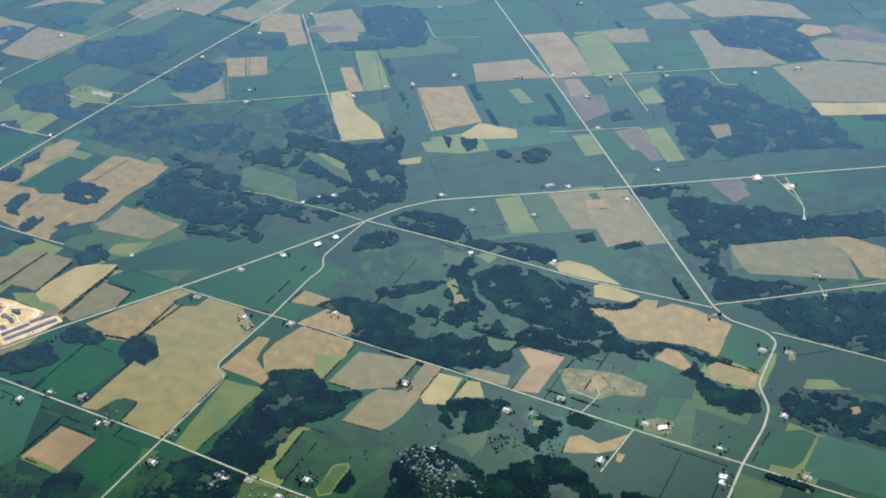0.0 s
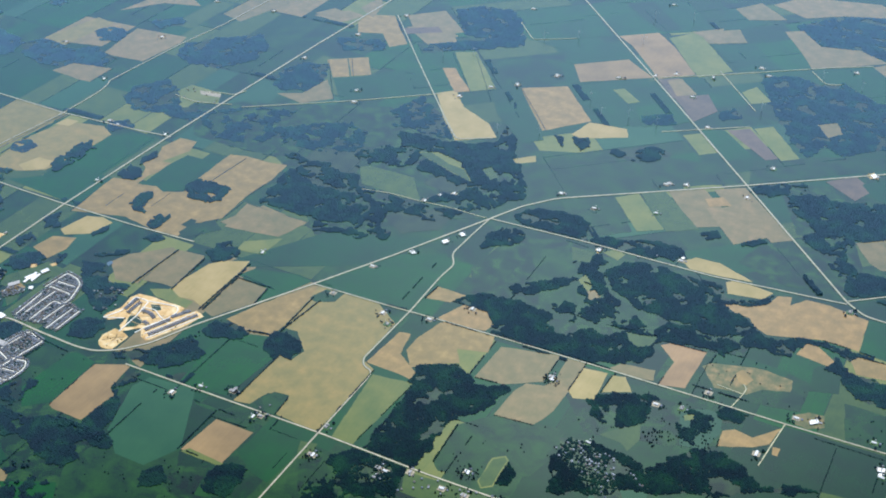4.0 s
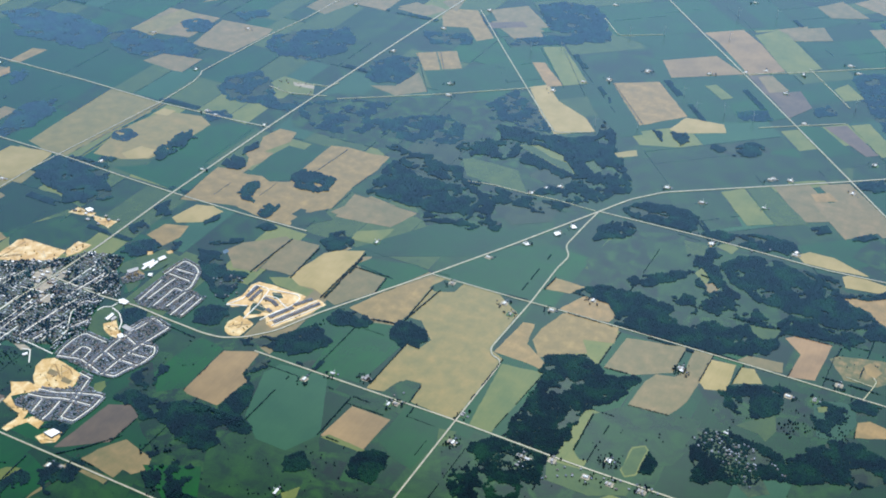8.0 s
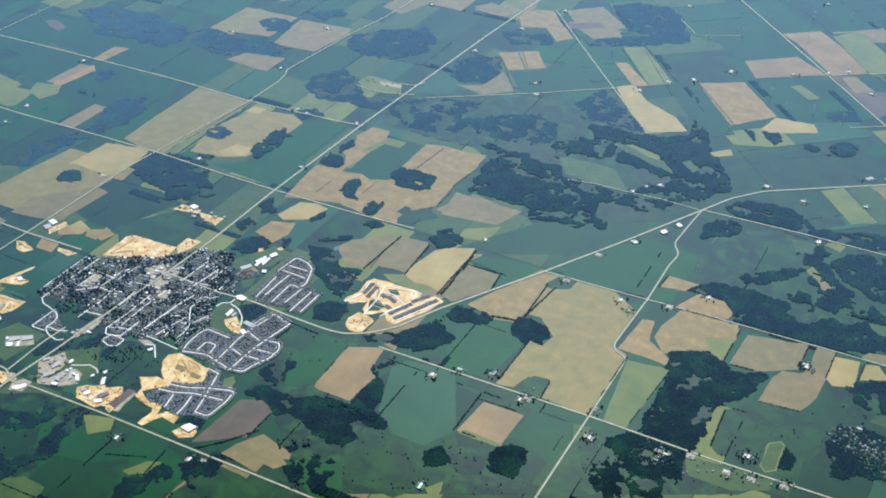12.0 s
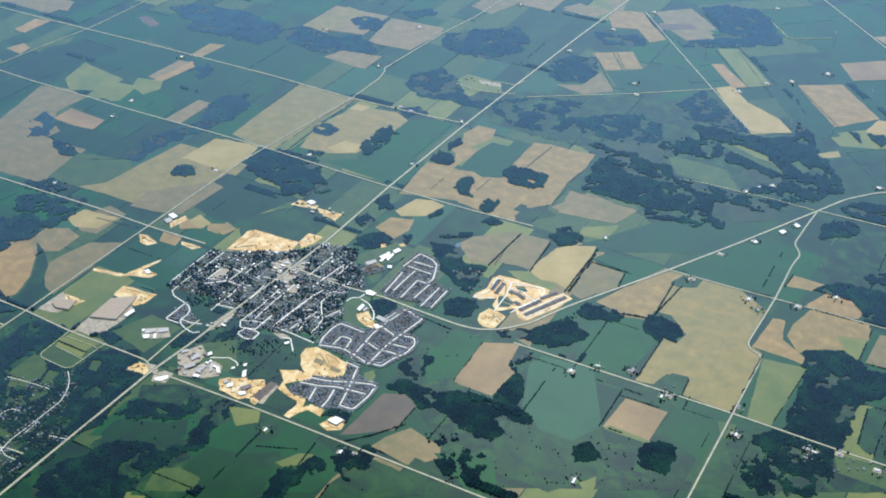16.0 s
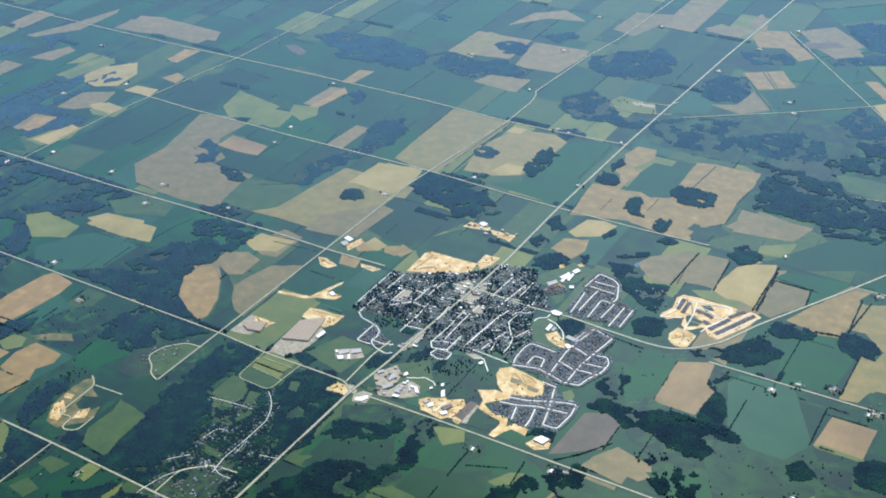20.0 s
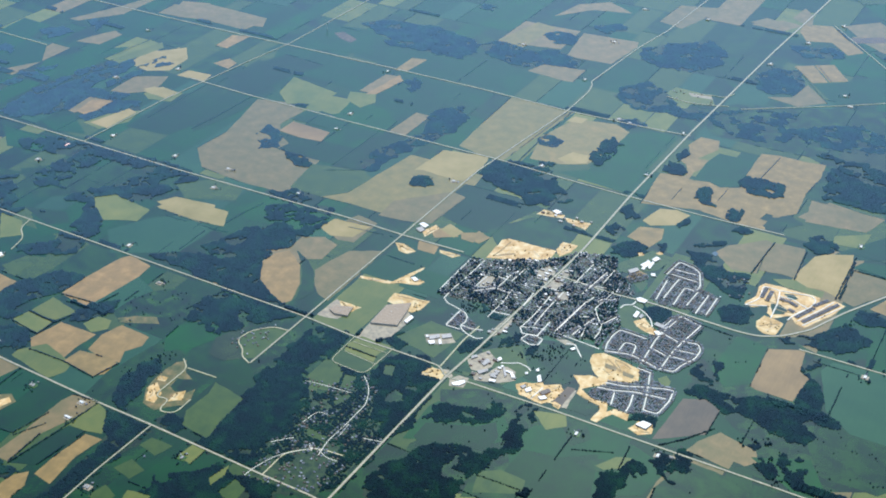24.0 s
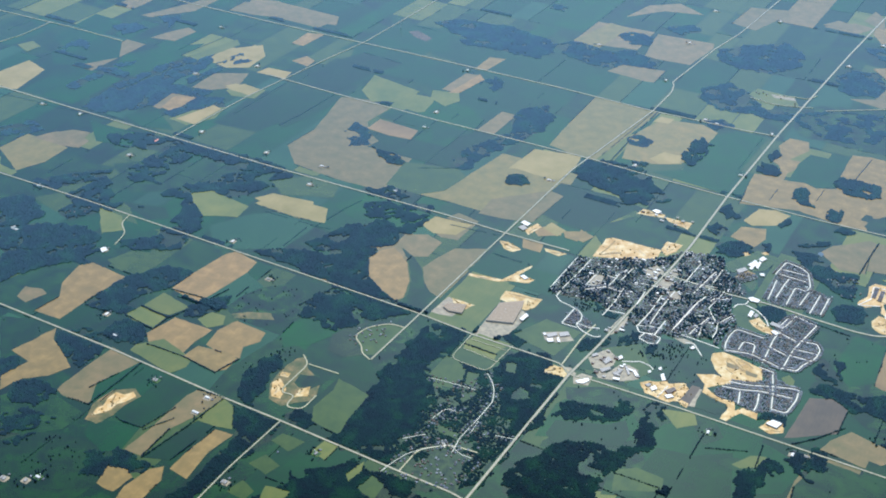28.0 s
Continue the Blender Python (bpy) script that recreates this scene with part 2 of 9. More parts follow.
K = 0.62
KS = 0.5
KG = 0.36
CROPS = {
    "tan": land("ripe_tan_soil", srgb(210, 178, 126, KS), srgb(152, 134, 92, KS), 0.1, 0.9, 0.3, third=srgb(178, 152, 106, KS)),
    "straw": land("pale_straw", srgb(214, 192, 138, KS), srgb(176, 160, 104, KS), 0.04, 0.5, 0.5, 90),
    "fallow": land("fallow_soil", srgb(178, 154, 114, KS), srgb(126, 122, 84, KS), 0.09, 0.9, 0.3, third=srgb(150, 136, 98, KS)),
    "pink": land("pinkish_soil", srgb(202, 170, 128, KS), srgb(154, 130, 98, KS), 0.03, 0.5, 0.4, 90),
    "plough": land("ploughed_soil", srgb(142, 122, 104, KS), srgb(98, 88, 80, KS), 0.04, 0.6, 0.4),
    "hay": land("cut_hay", srgb(150, 150, 88, KS), srgb(104, 122, 70, KS), 0.035, 0.6, 0.5, 90),
    "hayolive": land("thin_wheat", srgb(188, 164, 112, KS), srgb(138, 134, 88, KS), 0.09, 0.9, 0.3, third=srgb(164, 150, 100, KS)),
    "crop": land("young_crop", srgb(42, 108, 48, KG), srgb(22, 76, 40, KG), 0.03, 0.5, 0.4, vary=0.2),
    "cropdark": land("dark_crop", srgb(34, 86, 38, KG), srgb(14, 56, 32, KG), 0.05, 0.5, 0.3, 90, vary=0.18),
    "cropteal": land("blue_green_crop", srgb(74, 120, 82, KG), srgb(52, 100, 70, KG), 0.025, 0.4, 0.3, vary=0.16),
    "pasture": land("pasture", srgb(60, 106, 52, 0.32), srgb(24, 68, 42, 0.28), 0.06, 0.8, 0.0, vary=0.18),
    "lawn": land("mown_grass", srgb(108, 130, 70, KG), srgb(70, 100, 58, KG), 0.08, 0.8, 0.3),
    "gravelyard": land("parking_and_yard", srgb(206, 192, 166, K), srgb(160, 150, 132, K), 0.25, 1.4, 0.0, vary=0.04),
    "rough": land("rough_scrub_grass", srgb(70, 112, 56, 0.35), srgb(10, 44, 36, 0.29), 0.075, 1.2, 0.0, third=srgb(28, 72, 40, 0.31)),
    "worn": land("worn_grass", srgb(206, 172, 126, KS), srgb(76, 104, 54, KG), 0.13, 1.2, 0.1, vary=0.05, third=srgb(130, 124, 82, KS)),
    "heath": land("boggy_heath", srgb(72, 92, 58, KG), srgb(34, 56, 40, KG), 0.05, 0.9, 0.0),
    "lots": land("garden_lots", srgb(120, 128, 124, K), srgb(74, 92, 84, K), 0.2, 1.5, 0.0, vary=0.03),
    "townland": land("shaded_gardens", srgb(112, 116, 94, K), srgb(58, 74, 58, K), 0.25, 1.6, 0.0, vary=0.03),
    "sand": land("bare_sand", srgb(255, 234, 190, 0.66), srgb(214, 178, 124, 0.6), 0.13, 1.6, 0.0, vary=0.05, third=srgb(240, 206, 152, 0.64)),
    "hamlet": land("garden_clearings", srgb(88, 112, 70, KG), srgb(28, 58, 44, KG), 0.16, 1.2, 0.0),
}
GROUND = land("open_land", srgb(52, 102, 50, 0.33), srgb(14, 56, 40, 0.27), 0.035, 0.5, 0.0, third=srgb(26, 74, 42, 0.30))
FLOOR = land("wood_floor", srgb(66, 90, 54, KG), srgb(20, 38, 28, KG), 0.1, 1.0, 0.0)
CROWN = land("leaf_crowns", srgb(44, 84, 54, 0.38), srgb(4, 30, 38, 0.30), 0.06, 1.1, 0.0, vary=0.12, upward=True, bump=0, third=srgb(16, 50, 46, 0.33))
BARK = plain("bark", srgb(92, 78, 62, K), 0.9)
ASPHALT = land("worn_asphalt", srgb(218, 206, 184, K), srgb(186, 176, 158, K), 0.2, 1.5, 0.0, vary=0.05)
GRAVEL = land("gravel", srgb(240, 226, 196, K), srgb(206, 192, 164, K), 0.2, 1.5, 0.0, vary=0.06)
STREET = land("street_concrete", srgb(252, 246, 232, 0.78), srgb(228, 222, 208, 0.76), 0.2, 1.5, 0.0, vary=0.05)
VERGE = land("road_verge", srgb(96, 120, 66, K), srgb(58, 92, 54, K), 0.15, 1.0, 0.0)


# ---- builders ----
def mesh_of(name, verts, faces, material):
    me = bpy.data.meshes.new(name)
    me.from_pydata([tuple(v) for v in verts], [], [tuple(f) for f in faces])
    for mm in material if isinstance(material, (list, tuple)) else (material,):
        me.materials.append(mm)
    me.update()
    return me


def part(name, bm, material, parent, label=""):
    me = bpy.data.meshes.new(name)
    bm.to_mesh(me)
    bm.free()
    me.materials.append(material)
    ob = new(name, me)
    ob.parent = parent
    return tagged(ob, label)


def outline(corners, step=7.0, stray=0.5, seed=0.0):
    """Corner points joined by slightly uneven edges."""
    out = []
    for i, (x0, y0) in enumerate(corners):
        x1, y1 = corners[(i + 1) % len(corners)]
        run = math.hypot(x1 - x0, y1 - y0)
        k = max(1, min(60, int(run / step)))
        for j in range(k):
            f = j / k
            x, y = x0 + (x1 - x0) * f, y0 + (y1 - y0) * f
            if j:
                w = noise.noise(Vector((x * 0.09, y * 0.09, seed))) + 0.6 * noise.noise(Vector((x * 0.31, y * 0.31, seed + 3)))
                x, y = x - (y1 - y0) / run * w * stray, y + (x1 - x0) / run * w * stray
            out.append((x, y))
    return out


def area_of(c):
    return abs(sum(c[i - 1][0] * c[i][1] - c[i][0] * c[i - 1][1] for i in range(len(c)))) / 2


def slab(name, ring, low, high, material):
    n = len(ring)
    verts = [(x, y, low) for x, y in ring] + [(x, y, high) for x, y in ring]
    turn = sum(ring[i - 1][0] * ring[i][1] - ring[i][0] * ring[i - 1][1] for i in range(n)) > 0
    top = list(range(n, 2 * n)) if turn else list(range(2 * n - 1, n - 1, -1))
    sides = [(i, (i + 1) % n, (i + 1) % n + n, i + n) if turn else ((i + 1) % n, i, i + n, (i + 1) % n + n) for i in range(n)]
    return mesh_of(name, verts, [top] + sides, material)


FIELDS = []


def field(crop, *corners):
    FIELDS.append((crop, corners))


WORDS = {
    "tan": "pale tan field of ripe bare soil", "straw": "pale yellow straw field, cut in rows", "fallow": "brown-grey fallow field with weedy patches",
    "pink": "pinkish-brown field of dry tilled soil", "plough": "dark brown freshly ploughed field", "hay": "yellow-green hay field, partly cut",
    "hayolive": "large olive-tan field of thin wheat", "crop": "even green field of young crop", "cropdark": "dark green field of dense crop",
    "cropteal": "blue-green field of tall crop", "pasture": "mottled green pasture with rough grass", "lawn": "bright green mown grass plot",
    "hamlet": "grassy garden clearings among trees", "sand": "bare pale sand stripped for building work", "rough": "dark rough grass and scrub", "worn": "grass worn through to bare tan soil", "heath": "dull grey-green boggy clearing", "lots": "grey-green lots of a new housing estate", "townland": "shaded green gardens of an old town", "gravelyard": "pale paved yard and parking round shops",
}


def inside(x, y, c):
    hit = False
    for i in range(len(c)):
        (x0, y0), (x1, y1) = c[i - 1], c[i]
        if (y0 > y) != (y1 > y) and x < (x1 - x0) * (y - y0) / (y1 - y0) + x0:
            hit = not hit
    return hit


LEVELS = []


def lay_fields():
    """Each field lies a hand above those that it overlaps."""
    FIELDS.sort(key=lambda f: -area_of(f[1]))
    boxes = []
    for i, (crop, c) in enumerate(FIELDS):
        xs, ys = [p[0] for p in c], [p[1] for p in c]
        box = (min(xs), max(xs), min(ys), max(ys))
        under = [LEVELS[k] for k, b in enumerate(boxes) if b[0] < box[1] and box[0] < b[1] and b[2] < box[3] and box[2] < b[3]]
        boxes.append(box)
        LEVELS.append(max(under) + 1 if under else 0)
        ring = outline(c, 4.0, 0.3 if crop in ("crop", "pink", "plough", "cropdark", "cropteal") else 1.1 if crop in ("sand", "pasture", "heath", "rough", "worn") else 0.7, i)
        ob = new("field", slab("field", ring, -0.5, 0.03 + 0.01 * LEVELS[i], CROPS[crop]))
        tagged(ob, WORDS[crop], "field", "fields of the plain", "structure")


def top_of(x, y):
    """The height of the land at a place."""
    return max([0.03 + 0.01 * LEVELS[i] for i in range(len(FIELDS)) if inside(x, y, FIELDS[i][1])] or [0.0])


def ribbon(points, width):
    """Left and right edge points of a strip along a line."""
    left, right = [], []
    for i, (x, y) in enumerate(points):
        xa, ya = points[max(i - 1, 0)]
        xb, yb = points[min(i + 1, len(points) - 1)]
        run = math.hypot(xb - xa, yb - ya) or 1
        nx, ny = -(yb - ya) / run * width / 2, (xb - xa) / run * width / 2
        left.append((x + nx, y + ny)), right.append((x - nx, y - ny))
    return left, right


def strip_mesh(name, points, width, low, high, material):
    left, right = ribbon(points, width)
    n = len(points)
    v = [(x, y, low) for x, y in left] + [(x, y, low) for x, y in right] + [(x, y, high) for x, y in left] + [(x, y, high) for x, y in right]
    f = []
    for i in range(n - 1):
        f += [(2 * n + i, 3 * n + i, 3 * n + i + 1, 2 * n + i + 1), (i, 2 * n + i, 2 * n + i + 1, i + 1), (n + i, n + i + 1, 3 * n + i + 1, 3 * n + i)]
    return mesh_of(name, v, f, material)


def rounded(points, step=5.0, bend=6.0):
    """A polyline with its corners cut round and evenly divided."""
    out = [points[0]]
    for a, b, c in zip(points, points[1:], points[2:]):
        la, lc = math.dist(a, b), math.dist(b, c)
        d = min(bend, la * 0.45, lc * 0.45)
        p = (b[0] + (a[0] - b[0]) * d / la, b[1] + (a[1] - b[1]) * d / la)
        q = (b[0] + (c[0] - b[0]) * d / lc, b[1] + (c[1] - b[1]) * d / lc)
        for f in (0, 0.25, 0.5, 0.75, 1):
            out.append(tuple((1 - f) ** 2 * p[k] + 2 * f * (1 - f) * b[k] + f * f * q[k] for k in (0, 1)))
    out.append(points[-1])
    return [p for i, p in enumerate(out) if i == 0 or math.dist(p, out[i - 1]) > 0.01]


ROADS = []


def road(width, kind, *points):
    pts = rounded(list(points))
    ROADS.append((kind, pts, width))
    z = 0.26 + 0.004 * (len(ROADS) % 10)
    mat = GRAVEL if kind == "gravel_road" else ASPHALT
    words = {"main_road": "pale worn two-lane highway across the plain", "concession_road": "straight pale country road between fields",
             "side_road": "narrow pale side road between fields", "gravel_road": "thin pale gravel lane"}[kind]
    ob = tagged(new("road", strip_mesh("road", pts, width * 0.88, -0.4, z, mat)), words, "road", "country roads", "structure")
    v = strip_mesh("verge", pts, width + 0.6, -0.4, 0.22, VERGE)
    tagged(new("road_verge", v), "grassy verge along a country road", "verge", "country roads", "structure")
    return ob


# Crowns: uneven domes of one top and two rings, scattered by the thousand.
def dome(seed, sides, rings):
    rnd = random.Random(seed)
    v, f = [(rnd.uniform(-0.15, 0.15), rnd.uniform(-0.15, 0.15), rnd.uniform(0.85, 1.15))], []
    for k in range(rings):
        for i in range(sides):
            a = 6.2832 * (i + 0.5 * k) / sides + rnd.uniform(-0.25, 0.25)
            r = (0.72 if k == 0 and rings > 1 else 1.0) * rnd.uniform(0.82, 1.18)
            v.append((r * math.cos(a), r * math.sin(a), (rnd.uniform(0.35, 0.65) if k == 0 and rings > 1 else -0.75)))
    for i in range(sides):
        j = (i + 1) % sides
        f.append((0, 1 + i, 1 + j))
        if rings > 1:
            f += [(1 + i, 1 + sides + i, 1 + j), (1 + j, 1 + sides + i, 1 + sides + j)]
    return np.array(v), np.array(f)


DOMES = {True: [dome(s, 5, 2) for s in range(8)], False: [dome(s, 6, 1) for s in range(8)]}


def crowns(places, radii, heights, seed, near=True, flat=1.0):
    """One mesh of many crowns: places (n, 2), radii, centre heights."""
    rng = np.random.default_rng(seed)
    n = len(places)
    kinds = DOMES[near]
    spin = rng.uniform(0, 6.283, n)
    kind = rng.integers(0, len(kinds), n)
    v = np.array([kinds[k][0] for k in kind])
    c, s = np.cos(spin)[:, None], np.sin(spin)[:, None]
    tall = rng.uniform(0.85, 1.3, n) if near else flat * rng.uniform(0.55, 1.0, n)
    x = (v[..., 0] * c - v[..., 1] * s) * radii[:, None] + places[:, :1]
    y = (v[..., 0] * s + v[..., 1] * c) * radii[:, None] + places[:, 1:2]
    z = np.maximum(v[..., 2] * (radii * tall)[:, None] + heights[:, None], -0.2)
    k = v.shape[1]
    faces = np.concatenate([kinds[q][1] + i * k for i, q in enumerate(kind)]) if n else np.zeros((0, 3), int)
    return np.stack([x, y, z], -1).reshape(-1, 3), faces


def fast_mesh(name, verts, faces, materials, slots=None):
    me = bpy.data.meshes.new(name)
    me.vertices.add(len(verts))
    me.vertices.foreach_set("co", np.ascontiguousarray(verts, dtype=np.float32).ravel())
    me.loops.add(faces.size)
    me.loops.foreach_set("vertex_index", np.ascontiguousarray(faces, dtype=np.int32).ravel())
    me.polygons.add(len(faces))
    me.polygons.foreach_set("loop_start", np.arange(0, faces.size, faces.shape[1], dtype=np.int32))
    for mm in materials:
        me.materials.append(mm)
    if slots is not None:
        me.polygons.foreach_set("material_index", np.asarray(slots, dtype=np.int32))
    me.polygons.foreach_set("use_smooth", np.ones(len(faces), dtype=bool))
    me.update(calc_edges=True)
    return me


def within_ring(px, py, ring):
    hit = np.zeros(len(px), bool)
    for i in range(len(ring)):
        (x0, y0), (x1, y1) = ring[i - 1], ring[i]
        if y0 == y1:
            continue
        hit ^= ((y0 > py) != (y1 > py)) & (px < (x1 - x0) * (py - y0) / (y1 - y0) + x0)
    return hit


WOODS = []
OPEN = ("tan", "straw", "fallow", "pink", "plough", "sand", "hayolive", "hay", "gravelyard", "lots", "townland", "lawn")
LOTS = []
STREETS = []


def clear(px, py, strict=False):
    """Drops the crowns that would stand on a road, or over the edge of an open field."""
    keep = np.ones(len(px), bool)
    for kind, pts, width in ROADS:
        for (xa, ya), (xb, yb) in zip(pts, pts[1:]):
            run = (xb - xa) ** 2 + (yb - ya) ** 2
            f = np.clip(((px - xa) * (xb - xa) + (py - ya) * (yb - ya)) / run, 0, 1)
            keep &= np.hypot(px - xa - f * (xb - xa), py - ya - f * (yb - ya)) > width / 2 + 0.9
    for run in STREETS:
        for (xa, ya), (xb, yb) in zip(run, run[1:]):
            f = np.clip(((px - xa) * (xb - xa) + (py - ya) * (yb - ya)) / max(1e-6, (xb - xa) ** 2 + (yb - ya) ** 2), 0, 1)
            keep &= np.hypot(px - xa - f * (xb - xa), py - ya - f * (yb - ya)) > 1.0
    for crop, c in FIELDS:
        if crop in OPEN:
            hit = within_ring(px, py, c)
            if 0 < hit.sum() < (9 if strict or crop in ("lots", "townland") else 0.55) * len(px):
                keep &= ~hit
    return px[keep], py[keep]


def lay_street(pts, width, high=0.29):
    me = strip_mesh("street", pts, width, -0.3, high + 0.003 * (len(STREETS) % 9), STREET)
    STREETS.append(pts)
    tagged(new("street", me), "pale concrete residential street", "street", "town streets", "structure")


def along(pts, step, off, jitter, rnd):
    for a, b in zip(pts, pts[1:]):
        run = math.dist(a, b)
        d = step * 0.5
        while d < run:
            f = d / run
            ang = math.degrees(math.atan2(b[1] - a[1], b[0] - a[0]))
            nx, ny = -(b[1] - a[1]) / run, (b[0] - a[0]) / run
            for sgn in (1, -1):
                o = sgn * off + rnd.uniform(-jitter, jitter)
                yield a[0] + (b[0] - a[0]) * f + nx * o, a[1] + (b[1] - a[1]) * f + ny * o, ang
            d += step + rnd.uniform(-0.1, 0.1)


def estreet(*pts):
    """A bare new street of pale concrete."""
    lay_street(rounded(list(pts), bend=3.0), 0.85)


def hstreet(*pts):
    """A street with close rows of new houses."""
    p = rounded(list(pts), bend=3.0)
    lay_street(p, 0.85)
    rnd = random.Random(len(STREETS))
    for x, y, a in along(p, 1.38, 1.95, 0.08, rnd):
        LOTS.append((x, y, a + 90, 0.75 * rnd.random(), 0.35))


def hrow(*pts):
    """A row of half-built houses."""
    rnd = random.Random(len(LOTS))
    for x, y, a in along(list(pts), 1.4, 0.8, 0.05, rnd):
        LOTS.append((x, y, a + 90, rnd.random() * 0.4, 0.0))


def scatterhouses(count, *ring):
    rnd = random.Random(count)
    xs, ys = [p[0] for p in ring], [p[1] for p in ring]
    n = 0
    while n < count:
        x, y = rnd.uniform(min(xs), max(xs)), rnd.uniform(min(ys), max(ys))
        n += 1
        if inside(x, y, ring):
            LOTS.append((x, y, rnd.uniform(0, 180), 0.25 + 0.7 * rnd.random(), 0.0))


def lane(*pts):
    """A narrow old street, half hidden by trees."""
    lay_street(rounded(list(pts), bend=2.0), 0.8, 0.305)


def lanew(*pts):
    """A lane with large lots among trees."""
    p = rounded(list(pts), bend=3.0)
    lay_street(p, 0.42)
    rnd = random.Random(len(STREETS) + 99)
    for x, y, a in along(p, 3.2, 2.4, 0.7, rnd):
        LOTS.append((x, y, a + rnd.uniform(-30, 30), 0.1 + 0.8 * rnd.random(), 0.0))


def wood(*corners, thick=0.82):
    """A closed stand of trees: dark floor and a close, uneven canopy."""
    k = len(WOODS)
    ring = outline(corners, 3.0, min(4.6, 0.18 * area_of(corners) ** 0.5), k * 1.7)
    WOODS.append(ring)
    xs, ys = [p[0] for p in ring], [p[1] for p in ring]
    far = (sum(ys) / len(ys) - 0.58 * sum(xs) / len(xs)) > 1150
    step = 1.3 if far else 1.02
    rng = np.random.default_rng(k)
    gx, gy = np.meshgrid(np.arange(min(xs), max(xs), step), np.arange(min(ys), max(ys), step))
    px = gx.ravel() + rng.uniform(-0.5, 0.5, gx.size) * step
    py = gy.ravel() + rng.uniform(-0.5, 0.5, gx.size) * step
    keep = within_ring(px, py, ring)
    gaps = np.array([noise.noise(Vector((x * 0.06, y * 0.06, k))) + 0.5 * noise.noise(Vector((x * 0.2, y * 0.2, k))) for x, y in zip(px, py)])
    keep &= gaps > 0.35 - (0.75 if far else 0.85) * min(1, thick)
    px, py = clear(px[keep], py[keep])
    for crop, c in FIELDS:
        if crop == "hamlet":
            keep = ~within_ring(px, py, c) | (rng.random(len(px)) < 0.55)
            px, py = px[keep], py[keep]
    keep = np.ones(len(px), bool)
    for x, y, *_ in LOTS:
        keep &= (np.abs(px - x) > 1.15) | (np.abs(py - y) > 1.15)
    px, py = px[keep], py[keep]
    if not len(px):
        return
    r = rng.uniform(0.9, 1.5, len(px)) if far else rng.uniform(0.7, 1.1, len(px))
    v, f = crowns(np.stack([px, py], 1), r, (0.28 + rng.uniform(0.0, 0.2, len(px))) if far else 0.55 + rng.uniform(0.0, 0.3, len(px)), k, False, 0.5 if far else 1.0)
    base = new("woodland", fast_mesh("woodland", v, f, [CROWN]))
    tagged(base, "dense dark green broadleaf wood between fields", "woodland", "woods", "stuff")
    ground = new("wood_floor", slab("wood_floor", ring, -0.5, 0.018 + 0.0002 * (k % 40), FLOOR))
    tagged(ground, "shaded dark floor under a wood", "wood floor", "woods", "structure")


def hedge(*points, gap=0.25, size=0.6, free=False):
    """A line of hedge trees along a field edge."""
    k = len(WOODS) + len(points) + int(abs(points[0][0]))
    rng = np.random.default_rng(k)
    xy = []
    for a, b in zip(points, points[1:]):
        run = math.dist(a, b)
        for d in np.arange(0, run, 0.9):
            if noise.noise(Vector((a[0] * 0.1 + d * 0.06, a[1] * 0.1, k))) > gap - 0.5:
                f = d / run
                xy.append((a[0] + (b[0] - a[0]) * f + rng.normal(0, 0.16), a[1] + (b[1] - a[1]) * f + rng.normal(0, 0.16)))
    if len(xy) < 2:
        return
    px, py = clear(np.array(xy)[:, 0], np.array(xy)[:, 1], True) if free else np.array(xy).T
    if len(px) < 2:
        return
    xy = np.stack([px, py], 1)
    r = rng.uniform(0.6, 1.25, len(xy)) * size
    low = points[0][1] - 0.58 * points[0][0] > 900
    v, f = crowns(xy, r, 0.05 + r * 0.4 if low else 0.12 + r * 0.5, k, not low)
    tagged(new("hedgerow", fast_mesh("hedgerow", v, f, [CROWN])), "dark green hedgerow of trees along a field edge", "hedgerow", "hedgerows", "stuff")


def scatter(count, size, *corners):
    """Loose bushes and trees over rough ground."""
    k = int(abs(corners[0][0] * 3 + corners[0][1]))
    rng = np.random.default_rng(k)
    xs, ys = [p[0] for p in corners], [p[1] for p in corners]
    px, py = rng.uniform(min(xs), max(xs), count * 2), rng.uniform(min(ys), max(ys), count * 2)
    keep = within_ring(px, py, corners)
    keep &= np.array([noise.noise(Vector((x * 0.05, y * 0.05, k))) > -0.15 for x, y in zip(px, py)])
    px, py = px[keep][:count], py[keep][:count]
    r = rng.uniform(0.5, 1.2, len(px)) * size
    v, f = crowns(np.stack([px, py], 1), r, 0.3 + r * 0.6, k)
    tagged(new("scrub", fast_mesh("scrub", v, f, [CROWN])), "scattered dark bushes and small trees on rough grass", "scrub", "scrub", "stuff")


def covered(a, b, i):
    """Whether another field, laid over this one, runs across the edge from a to b."""
    run = math.dist(a, b)
    nx, ny = 2.5 * (b[1] - a[1]) / run, 2.5 * (a[0] - b[0]) / run
    hits = 0
    for f in (0.2, 0.5, 0.8):
        x, y = a[0] + (b[0] - a[0]) * f, a[1] + (b[1] - a[1]) * f
        hits += any(inside(x + nx, y + ny, c) and inside(x - nx, y - ny, c) for _, c in FIELDS[i + 1:])
    return hits > 0


